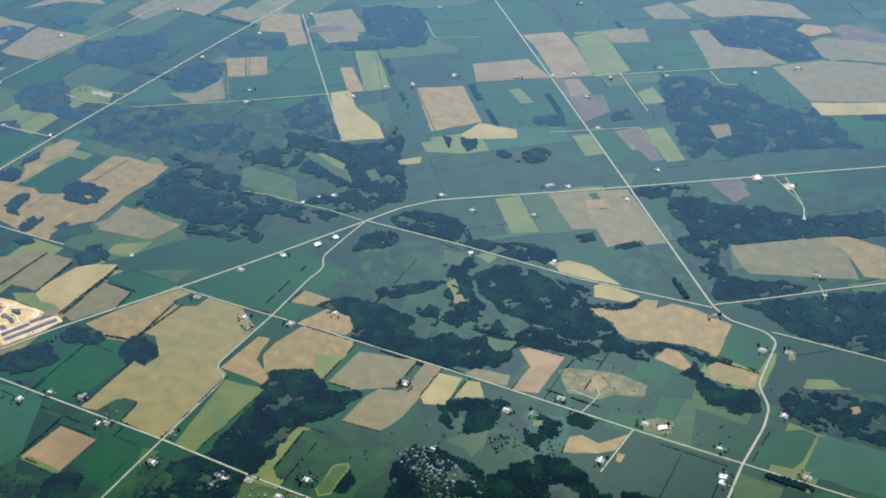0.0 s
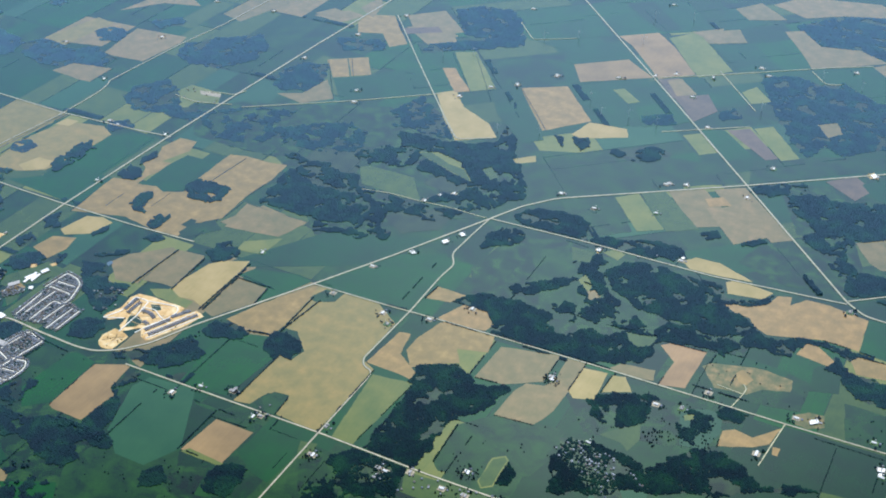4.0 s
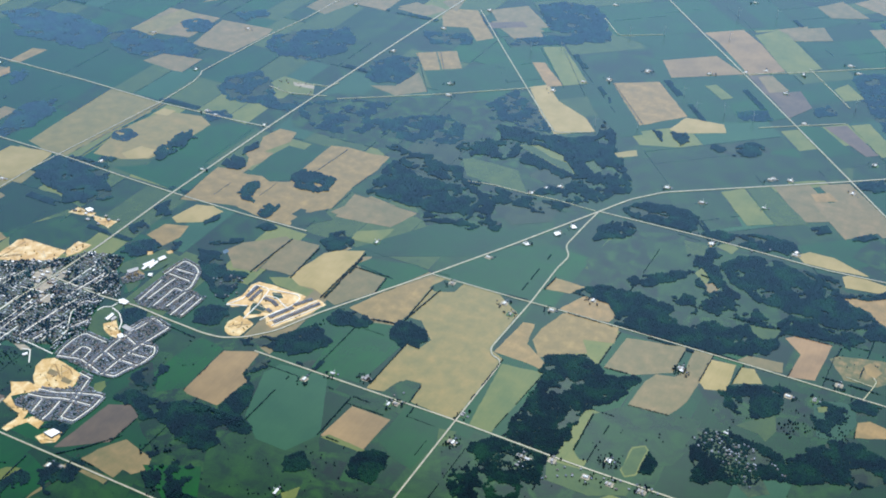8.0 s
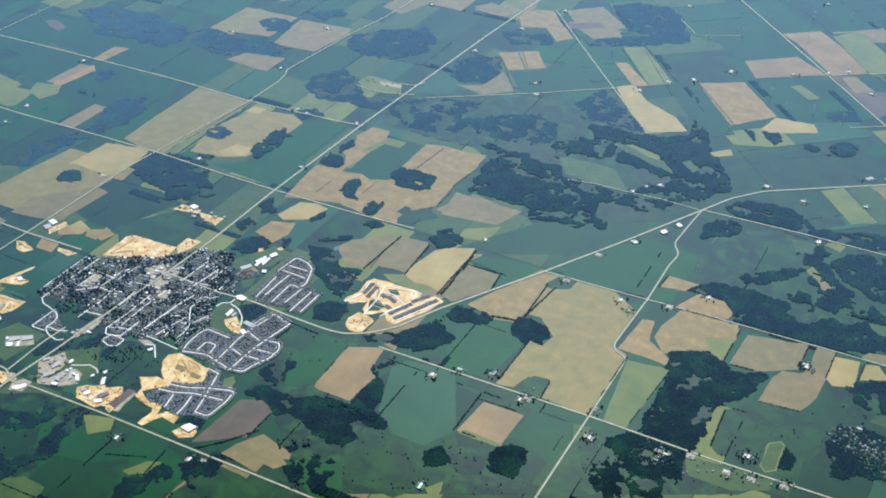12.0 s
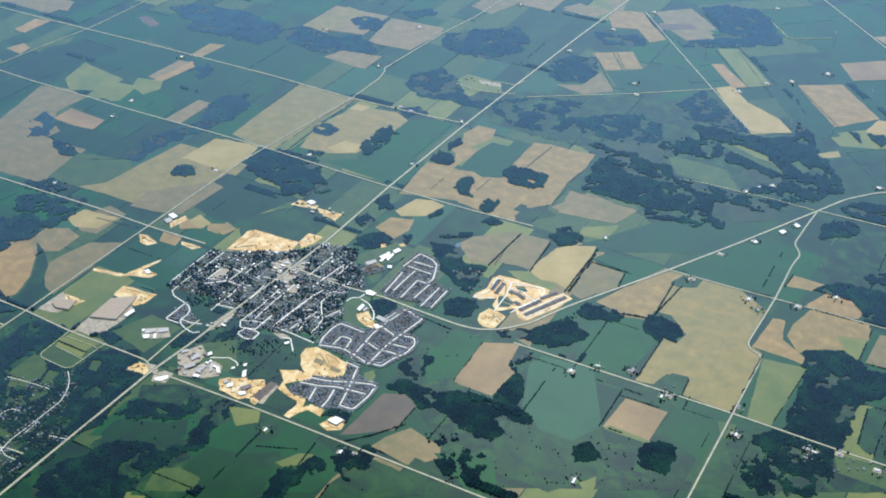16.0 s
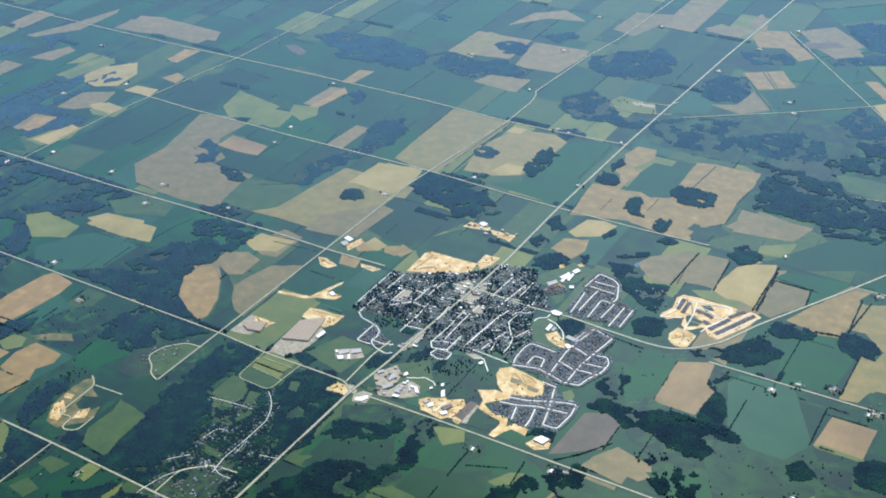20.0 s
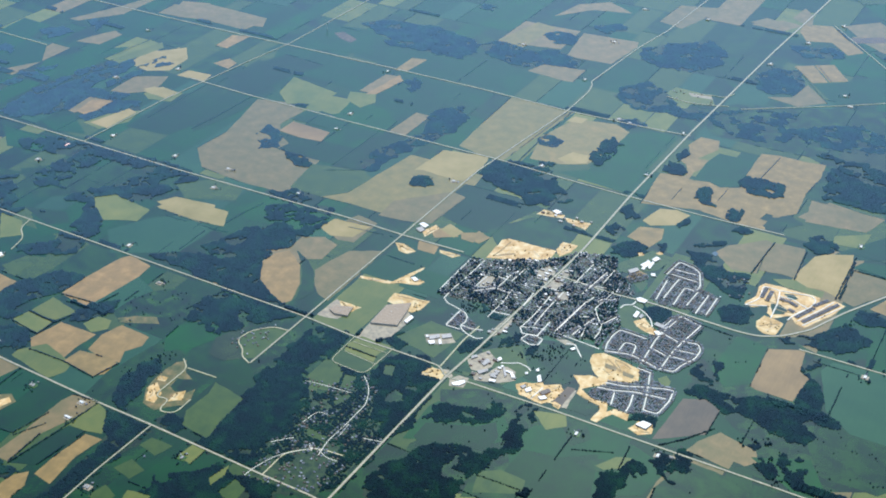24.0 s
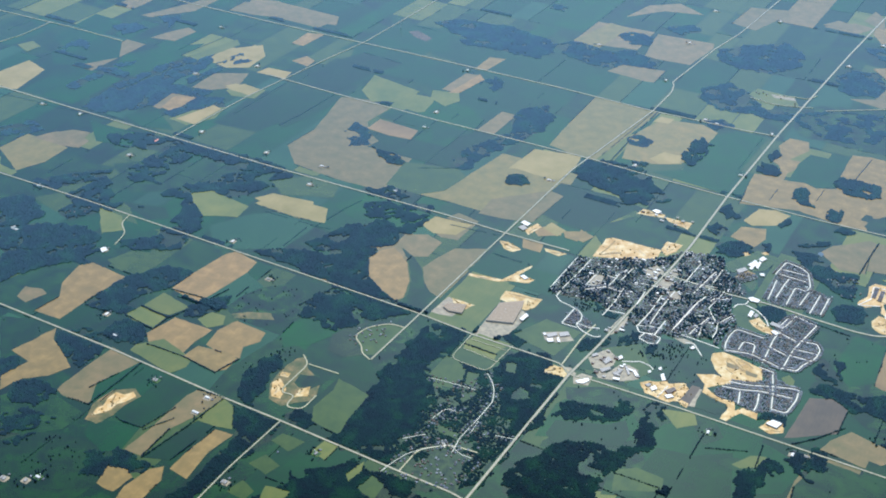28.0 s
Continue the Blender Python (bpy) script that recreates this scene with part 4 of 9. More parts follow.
field("pasture", (-793.5, 243), (-778.5, 266), (-768.5, 272), (-771, 239), (-784, 231.5))
field("pasture", (-743.5, 204), (-736.5, 205.5), (-710.5, 205.5), (-714, 188), (-739.5, 177))
field("pasture", (-691, 241), (-678, 252), (-661.5, 252.5), (-669.5, 238.5))
field("pasture", (-639, 245), (-630, 277), (-590.5, 276), (-585, 264), (-637.5, 228))
field("lots", (-838.5, 342.5), (-836.5, 354.5), (-825, 344.5), (-808, 334.5), (-822.5, 329.5), (-836, 335))
field("lots", (-788.5, 358), (-781, 365.5), (-770.5, 363.5), (-768, 352), (-782.5, 350.5))
field("heath", (-652, 725), (-654, 754.5), (-614.5, 782.5), (-593, 728), (-596, 703.5), (-615.5, 687))
field("heath", (-540, 685.5), (-519, 711), (-488, 717.5), (-485.5, 689.5), (-513, 669.5))
field("hay", (-566.5, 796.5), (-550.5, 805.5), (-521, 797.5), (-512, 773), (-549, 788))
field("pasture", (-562, 658), (-565, 682.5), (-550, 685), (-536, 682.5), (-549.5, 659.5))
field("hay", (-328, 441.5), (-328.5, 465), (-321.5, 470.5), (-318, 467.5), (-317, 441.5), (-323, 436.5))
field("lawn", (-327, 442), (-327.5, 463.5), (-321.5, 469), (-319, 466.5), (-318, 442.5), (-323, 438))
field("pasture", (-499.5, 432.5), (-493.5, 451), (-478.5, 454.5), (-477, 434.5), (-493.5, 429))
field("pasture", (-529.5, 558), (-524.5, 573.5), (-508.5, 575.5), (-510, 562.5), (-523.5, 555.5))
field("cropdark", (-523.5, 1219), (-496, 1237), (-440.5, 1175.5), (-457.5, 1160), (-481.5, 1177))
field("cropdark", (-463, 1259.5), (-432, 1285), (-396.5, 1198.5), (-412, 1195.5))
field("crop", (-286, 1137), (-234.5, 1174.5), (-177, 1111), (-221, 1088.5), (-243, 1118.5), (-269, 1108))
field("cropdark", (-108, 718.5), (-23, 741.5), (-19, 716), (-102.5, 679))
field("tan", (-780.5, 570.5), (-782, 589.5), (-784.5, 610.5), (-785.5, 630.5), (-765, 636), (-764.5, 645), (-772, 658.5), (-779, 663), (-774.5, 678), (-783, 696), (-778.5, 717.5), (-760.5, 718.5), (-755, 701), (-763, 681.5), (-766, 674), (-756.5, 675.5), (-753, 665.5), (-760, 647), (-759.5, 632.5), (-741.5, 636.5), (-730, 631.5), (-714.5, 640), (-717, 659.5), (-718, 713), (-702.5, 717.5), (-676, 717.5), (-660, 720.5), (-657.5, 692.5), (-661, 656.5), (-658, 620), (-668.5, 609), (-672.5, 599), (-675.5, 607.5), (-681, 607.5), (-683, 596), (-675.5, 595), (-674, 580.5), (-695, 579), (-706.5, 580), (-732, 584.5), (-751.5, 579))
field("crop", (-755.5, 632.5), (-756.5, 670.5), (-752, 694), (-728.5, 694.5), (-722, 668), (-716, 642.5), (-730, 631.5), (-741.5, 636.5))
field("pasture", (-677.5, 586.5), (-675, 603.5), (-659, 612.5), (-647.5, 605.5), (-661.5, 587.5), (-670.5, 579.5))
field("tan", (-769, 513), (-766, 533), (-747, 540), (-742.5, 523), (-747, 506))
field("straw", (-768, 544), (-762.5, 570), (-749, 575), (-735.5, 572), (-741, 550.5), (-759, 539))
field("fallow", (-698, 526.5), (-692.5, 541), (-667, 565.5), (-657.5, 561), (-661, 532.5), (-659, 512), (-678.5, 508))
field("fallow", (-660, 517.5), (-660.5, 564.5), (-636.5, 567.5), (-633.5, 560.5), (-630.5, 531.5), (-632, 520.5), (-643.5, 520.5))
field("straw", (-632.5, 517.5), (-630, 540), (-626.5, 559.5), (-619.5, 567.5), (-599.5, 578), (-596.5, 557.5), (-594, 509.5), (-607, 514.5), (-619, 512.5))
field("fallow", (-593, 508), (-594, 554.5), (-565, 553), (-563, 533.5), (-581.5, 504))
field("hay", (-646, 510.5), (-630.5, 518.5), (-619, 512.5), (-605.5, 513), (-605.5, 503.5), (-634.5, 504.5))
field("tan", (-570, 506.5), (-557.5, 536.5), (-532.5, 574.5), (-529, 555.5), (-527.5, 513), (-533, 506.5), (-557, 504))
field("crop", (-596.5, 557.5), (-590, 570), (-553.5, 580.5), (-540, 577), (-555.5, 541.5), (-563, 533.5), (-565, 553))
field("plough", (-720, 1036), (-685, 1059), (-673.5, 1047), (-708, 1024.5))
field("fallow", (-686, 1036.5), (-665, 1052), (-647, 1032), (-672.5, 1012.5))
field("fallow", (-827, 1023), (-798, 1052.5), (-774, 1046.5), (-789.5, 1019.5))
field("townland", (-864, 420), (-853, 422.5), (-802.5, 453.5), (-795, 469.5), (-778, 475.5), (-761.5, 477), (-756.5, 460.5), (-742.5, 450), (-748, 429), (-749.5, 403.5), (-733.5, 377.5), (-734.5, 366), (-747.5, 361.5), (-757.5, 353.5), (-772, 355.5), (-788, 354.5), (-804, 362), (-814.5, 360), (-822, 369), (-850.5, 362.5), (-863, 362.5), (-864.5, 387.5))
field("gravelyard", (-810.5, 428), (-805.5, 440), (-796.5, 434), (-799, 420.5), (-805.5, 419.5))
field("gravelyard", (-797.5, 428), (-791, 443.5), (-785.5, 436.5), (-787.5, 421.5))
field("gravelyard", (-786, 409), (-777, 412.5), (-771, 403.5), (-777, 400))
field("gravelyard", (-842.5, 390.5), (-842.5, 402.5), (-834.5, 404.5), (-832.5, 391), (-838.5, 387.5))
field("gravelyard", (-804.5, 337), (-801, 363.5), (-796.5, 361.5), (-795, 344), (-799.5, 333.5))
field("gravelyard", (-759, 354), (-751.5, 357), (-742.5, 355), (-749.5, 351))
field("sand", (-823, 271), (-820, 280.5), (-808, 280), (-806.5, 271), (-819.5, 269.5))
field("gravelyard", (-844, 311), (-828, 322), (-819.5, 314), (-828.5, 305.5), (-837.5, 303.5))
field("lawn", (-889.5, 224.5), (-890, 251.5), (-881, 251), (-873, 246.5), (-871.5, 229.5), (-884.5, 227.5))
field("lawn", (-876, 243), (-870, 245.5), (-866, 231.5), (-871.5, 229.5))
field("lawn", (-868.5, 243), (-859, 244.5), (-856.5, 229.5), (-864, 231))
field("lawn", (-858, 213), (-856, 225.5), (-850, 225), (-853.5, 211.5))
field("pasture", (-855, 187.5), (-853, 199.5), (-848, 198.5), (-850.5, 187.5))
field("lawn", (-858, 181.5), (-854, 183.5), (-840, 181.5), (-841.5, 176.5), (-852, 176.5))
field("pasture", (-889.5, 213), (-886, 218), (-879.5, 216), (-880, 208.5))
field("pasture", (-875.5, 220), (-866, 222.5), (-865, 216), (-872, 214.5))
field("pasture", (-871.5, 188.5), (-869.5, 198), (-865.5, 197.5), (-865.5, 186.5))
field("pasture", (-852, 193.5), (-844.5, 196.5), (-843.5, 190.5), (-848.5, 189))
field("pasture", (-832, 179), (-828.5, 187.5), (-822.5, 184.5), (-826, 176))
field("lawn", (-850, 266.5), (-842, 268.5), (-838, 257), (-845, 256))
field("cropdark", (-931, 282.5), (-887, 283.5), (-884, 251.5), (-881.5, 210.5), (-908.5, 209), (-913.5, 252))
field("gravelyard", (-802.5, 300.5), (-797.5, 311.5), (-794, 317.5), (-785, 311), (-783.5, 301), (-787.5, 292.5), (-794.5, 291.5))
field("gravelyard", (-793.5, 290), (-784, 290.5), (-780, 303), (-774, 307), (-766.5, 305), (-762, 296), (-771, 287.5), (-787, 282.5))
field("lawn", (-798.5, 287), (-792.5, 288), (-793, 283.5), (-797.5, 283.5))
field("gravelyard", (-823, 268.5), (-821, 279), (-808, 283.5), (-801.5, 278.5), (-807, 272))
field("gravelyard", (-802.5, 275), (-798.5, 281.5), (-791, 282), (-789.5, 271), (-799, 268))
field("sand", (-760, 292.5), (-755.5, 297.5), (-750.5, 299), (-744.5, 303.5), (-742, 300.5), (-744, 293.5), (-745, 285.5), (-752.5, 285.5), (-757.5, 288.5))
field("sand", (-744, 286), (-742, 294.5), (-736, 301), (-733, 296.5), (-733.5, 289), (-729, 286.5), (-734, 285))
field("sand", (-739.5, 302), (-732, 307.5), (-731.5, 301), (-735.5, 298.5))
field("plough", (-730, 286), (-728, 308), (-722, 308.5), (-722.5, 283.5))
field("sand", (-730, 287), (-728.5, 289), (-723, 287.5), (-723, 282.5), (-728.5, 284.5))
field("hamlet", (-887, 225), (-861, 231.5), (-841.5, 244.5), (-832.5, 223.5), (-811.5, 198.5), (-811, 155), (-817.5, 130.5), (-861.5, 128.5), (-864.5, 140.5), (-874, 149), (-867, 172.5), (-875, 208.5))
field("gravelyard", (-800, 417), (-792, 426), (-783, 422.5), (-785.5, 412), (-793, 410.5))
field("lots", (-838, 330), (-836, 350), (-827.5, 344.5), (-826.5, 330.5))
field("lawn", (-299.5, 629.5), (-287, 632), (-276.5, 634), (-278, 622), (-286.5, 616), (-294.5, 621))
field("pasture", (-408, 701), (-327, 720.5), (-315, 705), (-307, 676), (-289, 661.5), (-279, 644), (-300.5, 632.5), (-333, 623), (-363.5, 618.5))
field("hay", (-354, 720), (-345.5, 729), (-336.5, 725), (-339, 714.5))
field("hay", (-356.5, 675), (-354, 684.5), (-343.5, 673.5), (-342.5, 661.5))
field("fallow", (-345, 664.5), (-339, 669), (-332.5, 662.5), (-338.5, 653))
field("lawn", (-379.5, 716), (-360, 717), (-357, 700.5), (-370.5, 698))
field("sand", (-361, 722), (-359, 724.5), (-355.5, 719), (-357.5, 716.5))
field("cropdark", (-121.5, 614), (-103.5, 624.5), (-96, 613), (-96, 585.5), (-115, 585.5), (-116, 601.5))
field("cropteal", (-236.5, 566), (-219.5, 574.5), (-209.5, 574), (-205.5, 554.5), (-211, 533.5), (-226, 532.5), (-231.5, 549.5))
field("hay", (-232.5, 561.5), (-226.5, 566.5), (-225, 559.5), (-230.5, 556.5))
field("lawn", (-275.5, 517.5), (-265.5, 530), (-255, 539), (-250.5, 524.5), (-254, 511), (-260.5, 516.5))
field("hamlet", (-298, 502.5), (-284, 508), (-265.5, 501.5), (-238, 465.5), (-249, 456.5), (-275, 476), (-287.5, 483))
field("lawn", (-600.5, 748.5), (-592.5, 754.5), (-556, 754.5), (-547, 754), (-524.5, 723), (-539.5, 720), (-565, 723), (-583.5, 724))
field("lawn", (-566, 795), (-556.5, 802.5), (-531, 790), (-514.5, 787.5), (-497.5, 768.5), (-509, 773.5), (-540, 785.5))
field("lawn", (-501, 794.5), (-494.5, 803.5), (-480.5, 788.5), (-484.5, 781))
field("heath", (-535, 749), (-527.5, 775), (-500, 767.5), (-488.5, 757.5), (-515.5, 745.5))
field("hamlet", (-406, 415.5), (-397, 425), (-383, 430), (-376, 417.5), (-389.5, 405.5), (-401, 406.5))
field("lawn", (-372.5, 428), (-334.5, 431.5), (-316, 432), (-316, 422), (-337.5, 410.5), (-366.5, 411))
field("hay", (-511, 376.5), (-507.5, 381.5), (-478.5, 380), (-480.5, 376.5))
field("lawn", (-447, 421), (-435.5, 423.5), (-432.5, 410), (-440.5, 405.5))
field("pasture", (-434, 397.5), (-420.5, 410.5), (-413.5, 405.5), (-418.5, 391.5), (-427.5, 389.5))
field("fallow", (-1462.5, 593.5), (-1457.5, 614.5), (-1446.5, 639), (-1431, 634), (-1433.5, 600))
field("fallow", (-1517.5, 640), (-1493.5, 703), (-1480, 756.5), (-1473.5, 745), (-1473.5, 683), (-1504.5, 641))
field("hay", (-1401, 573), (-1393.5, 639), (-1380, 631.5), (-1392, 572.5))
field("fallow", (-1431.5, 725), (-1442, 751), (-1410, 761), (-1376, 748), (-1394.5, 724))
field("straw", (-1311.5, 534.5), (-1305.5, 545), (-1272.5, 540), (-1277, 528.5))
field("fallow", (-1341.5, 458.5), (-1346, 493), (-1325, 496.5), (-1323.5, 479.5), (-1332, 457.5))
field("crop", (-1138, 553.5), (-1137.5, 579.5), (-1095.5, 580.5), (-1100, 554.5))
field("cropdark", (-1267.5, 460), (-1273.5, 541), (-1210, 577.5), (-1211.5, 500), (-1220, 465.5))
field("hay", (-1186, 598), (-1195.5, 637), (-1134, 626), (-1133, 596.5), (-1163.5, 580))
field("fallow", (-1117.5, 642.5), (-1116, 690.5), (-1103, 693), (-1103, 642.5))
field("fallow", (-1056.5, 830.5), (-1056.5, 900.5), (-988, 903.5), (-985.5, 844.5), (-1014, 838.5))
field("fallow", (-972.5, 834), (-983, 900.5), (-918.5, 906.5), (-914.5, 891), (-921.5, 835), (-960.5, 831.5))
field("tan", (-772.5, 1029.5), (-773.5, 1052), (-744.5, 1063.5), (-693.5, 1002), (-707, 986), (-731.5, 1014), (-757.5, 1004))
field("fallow", (-829.5, 1028.5), (-817, 1051), (-781, 1044), (-795, 1027.5))
field("hay", (-844, 796), (-839.5, 814), (-801, 811.5), (-789.5, 790.5), (-824, 779.5))
field("gravelyard", (-824, 807), (-800.5, 810), (-796.5, 803.5), (-818, 800.5))
field("hay", (-446, 1147), (-423, 1177), (-359.5, 1096.5), (-386.5, 1066.5))
field("crop", (-437, 1009.5), (-404.5, 1027), (-377.5, 982.5), (-410, 951.5))
field("hay", (-454.5, 999.5), (-445.5, 1007.5), (-421, 986.5), (-430, 977.5))
field("crop", (-634, 1125.5), (-615, 1155), (-560.5, 1194), (-503, 1124.5), (-578, 1071.5))
field("plough", (-394, 1011), (-366, 1033.5), (-346.5, 1002), (-360.5, 970.5))
field("fallow", (-412.5, 1045), (-401, 1055.5), (-376, 1028), (-392.5, 1015))
field("sand", (-850, 508.5), (-848, 518.5), (-828, 518.5), (-827, 513))
field("sand", (-827, 515), (-803, 517.5), (-803, 505), (-821.5, 509.5))
field("lots", (-780.5, 341.5), (-779, 349), (-766.5, 349), (-766.5, 340.5), (-772, 338))
field("fallow", (-234, 1171), (-220.5, 1187), (-191.5, 1212.5), (-148.5, 1227), (-56, 1245), (-35.5, 1174.5), (-66, 1168), (-179, 1113.5), (-207.5, 1137.5))
field("tan", (-235, 1279), (-230.5, 1298.5), (-206.5, 1302), (-197.5, 1289.5), (-217, 1268))
field("fallow", (-213.5, 1253.5), (-188.5, 1277.5), (-152, 1244), (-181, 1216.5), (-195, 1226.5))
field("plough", (-191.5, 1318.5), (-78.5, 1302), (-71.5, 1274.5), (-158, 1245.5), (-199, 1297.5))
field("crop", (-159.5, 1088), (-125, 1112.5), (-23.5, 1162.5), (-12.5, 1078.5), (-111, 1045), (-134.5, 1060.5))
field("straw", (-178.5, 1111), (-61.5, 1166.5), (-33.5, 1160), (-161.5, 1089.5))
field("cropdark", (-102.5, 730.5), (3.5, 751), (38, 750.5), (8.5, 718), (-57, 690.5), (-80, 706), (-105, 710.5))
field("crop", (-89.5, 623), (-70.5, 636), (-61, 634.5), (-63, 607), (-67.5, 596), (-92, 592))
field("cropteal", (-59.5, 634), (-42.5, 643.5), (17.5, 659.5), (48.5, 665.5), (56.5, 602), (-32, 595), (-61, 598))
field("hay", (-99, 710), (-94.5, 712.5), (-93, 706), (-97, 703))
field("tan", (-47.5, 673), (-42.5, 677), (-39.5, 670.5), (-44, 665))
field("crop", (-192, 924), (-172.5, 945), (-160, 925), (-162.5, 898), (-179.5, 907.5))
field("sand", (-192.5, 943), (-187, 950.5), (-180.5, 940.5), (-188.5, 938.5))
field("sand", (-163.5, 943), (-156, 948), (-151, 941), (-158, 935.5))
field("hay", (-1196, 341), (-1182, 355.5), (-1149, 340.5), (-1148, 324.5), (-1162.5, 316), (-1184, 331))
field("straw", (-1143.5, 363), (-1134.5, 378), (-1096, 383.5), (-1080, 356.5), (-1110, 353))
field("lawn", (-1229.5, 265), (-1234, 301), (-1189, 300), (-1172, 273), (-1193.5, 249.5), (-1211.5, 249))
field("fallow", (-176.5, 827.5), (-134.5, 858.5), (-113, 874.5), (-89, 859), (-73.5, 827), (-113.5, 811), (-150, 796.5), (-161, 803.5))
field("tan", (-113, 874.5), (-95, 885.5), (-63.5, 881.5), (-55, 837), (-70.5, 833), (-89, 859))
field("tan", (-246.5, 696), (-239.5, 699.5), (-229, 701.5), (-217, 711.5), (-213, 725.5), (-203, 729), (-201.5, 718), (-192.5, 730.5), (-175, 731.5), (-145, 725.5), (-143.5, 685), (-169, 686.5), (-188.5, 680), (-207.5, 674), (-218.5, 679.5), (-224, 688), (-236, 690))
field("cropteal", (-57, 631), (-41.5, 636), (-17.5, 639.5), (-11, 603), (-57, 593))
field("fallow", (-751.5, 837.5), (-729, 849.5), (-723.5, 888), (-694, 853.5), (-718, 830))
field("straw", (-608.5, 911.5), (-594.5, 926), (-570.5, 897), (-533.5, 877), (-514.5, 855), (-547, 832), (-577.5, 867))
field("pasture", (-252.5, 621.5), (-227, 634.5), (-195.5, 640.5), (-163.5, 633), (-164.5, 600), (-198.5, 595), (-238, 594.5))
field("cropdark", (-1268.5, 547), (-1239, 563.5), (-1195, 573.5), (-1191.5, 546), (-1198, 507.5), (-1204, 484))
field("crop", (-797, 250), (-751.5, 258.5), (-734.5, 241), (-744.5, 230.5), (-771.5, 218.5), (-798, 205.5), (-800, 242))
field("crop", (-737.5, 233.5), (-729.5, 259.5), (-705, 276.5), (-664.5, 274), (-637.5, 264), (-643.5, 233.5), (-709.5, 196.5))
field("lawn", (-734.5, 183.5), (-740, 202), (-729.5, 211), (-711, 209.5), (-707.5, 199))
field("tan", (-1189, 182), (-1195.5, 206), (-1189, 215), (-1153.5, 212.5), (-1155, 188.5), (-1155.5, 170.5), (-1155.5, 145), (-1179.5, 143.5), (-1177, 166.5))
field("fallow", (-1204.5, 150.5), (-1209, 163.5), (-1195.5, 167.5), (-1188, 164.5), (-1193, 148))
field("tan", (-1112, 219), (-1112, 242), (-1107.5, 278.5), (-1102.5, 286.5), (-1078.5, 281), (-1075.5, 259), (-1080.5, 224), (-1083, 214), (-1107.5, 217))
field("hay", (-1115, 190.5), (-1113.5, 211), (-1083.5, 205), (-1090, 190), (-1106.5, 187))
field("hay", (-1119, 175), (-1115.5, 188.5), (-1089, 187), (-1089, 170.5), (-1108, 170.5))
field("tan", (-1089, 164), (-1084.5, 190), (-1051, 191), (-1052.5, 173.5), (-1051, 156.5), (-1079, 155.5))
field("hay", (-1069, 196.5), (-1065.5, 209), (-1053.5, 210), (-1048.5, 200.5), (-1056.5, 191.5))
field("tan", (-1043.5, 175), (-1047.5, 193), (-1042.5, 209.5), (-1015.5, 208), (-1012.5, 197.5), (-1019, 186), (-1012.5, 174), (-1034, 173))
field("tan", (-1048.5, 156.5), (-1047.5, 171), (-1023.5, 175.5), (-1014, 173), (-1013, 159), (-1018.5, 153.5))
field("hay", (-1086.5, 149.5), (-1074, 165), (-1041.5, 157), (-1038.5, 147.5), (-1044, 136.5), (-1085.5, 142.5))
field("crop", (-1005, 214), (-1006.5, 230), (-994, 241), (-978, 246.5), (-970, 235), (-979.5, 213), (-995, 200))
field("pasture", (-1013, 159), (-1007, 196.5), (-1003, 211), (-979, 205.5), (-988, 177.5), (-989, 147.5), (-1009, 135.5))
field("lawn", (-938, 157), (-936.5, 178.5), (-940.5, 191), (-912, 186), (-910.5, 159.5), (-907.5, 142), (-931, 144))
field("tan", (-1157, 100), (-1153.5, 117.5), (-1149.5, 136), (-1141.5, 125), (-1126.5, 118), (-1107, 106.5), (-1113.5, 91.5), (-1126, 80.5), (-1130, 64), (-1141.5, 75), (-1137, 96.5))
field("fallow", (-1097, 83.5), (-1098.5, 90), (-1098, 139), (-1069.5, 136.5), (-1068, 115), (-1068.5, 83), (-1089.5, 81))
field("crop", (-1078.5, 101.5), (-1069.5, 136.5), (-1044, 136.5), (-1043.5, 101.5), (-1052, 89), (-1069, 86))
field("cropdark", (-1044.5, 83.5), (-1043.5, 104.5), (-1042, 134), (-1012, 134), (-1017, 110), (-1022.5, 83.5), (-1037.5, 81))
field("fallow", (-1016.5, 61), (-1016, 87), (-1018, 123), (-1015.5, 132), (-993.5, 134.5), (-999.5, 107), (-1005, 90.5), (-1003, 61.5))
field("hay", (-998, 107.5), (-995, 133.5), (-983, 130), (-970, 111), (-981.5, 107.5))
field("cropdark", (-1002, 60.5), (-997, 98.5), (-994.5, 106.5), (-981.5, 107.5), (-985, 67.5), (-995.5, 63.5))
field("tan", (-980, 61.5), (-981, 79), (-979.5, 105.5), (-966, 107), (-969, 86.5), (-965, 59.5))
field("tan", (-1010, 29), (-1015, 44), (-1002.5, 48), (-994.5, 44), (-996, 28.5), (-1004.5, 28))
field("tan", (-990, 22), (-993.5, 35.5), (-990.5, 55), (-984.5, 61.5), (-977.5, 51), (-976.5, 27))
field("pasture", (-1090.5, 27), (-1080, 46), (-1057, 53), (-1021, 55.5), (-1009, 32.5), (-1012.5, 7.5), (-1047.5, -13))
field("pasture", (-1125, 59.5), (-1115, 80), (-1093, 79), (-1062, 73), (-1064.5, 55.5), (-1082, 38.5), (-1098.5, 35))
field("crop", (-1054.5, 71), (-1042, 78.5), (-1022.5, 83.5), (-1018, 60), (-1027, 52), (-1048, 58.5))
field("lawn", (-941, 90.5), (-936.5, 102.5), (-922.5, 98.5), (-925.5, 87.5))
field("crop", (-924, 85.5), (-921, 99), (-919.5, 115.5), (-898.5, 112.5), (-898.5, 97.5), (-907.5, 86.5))
field("lawn", (-937, 63.5), (-934.5, 76.5), (-922.5, 72), (-923.5, 62.5))
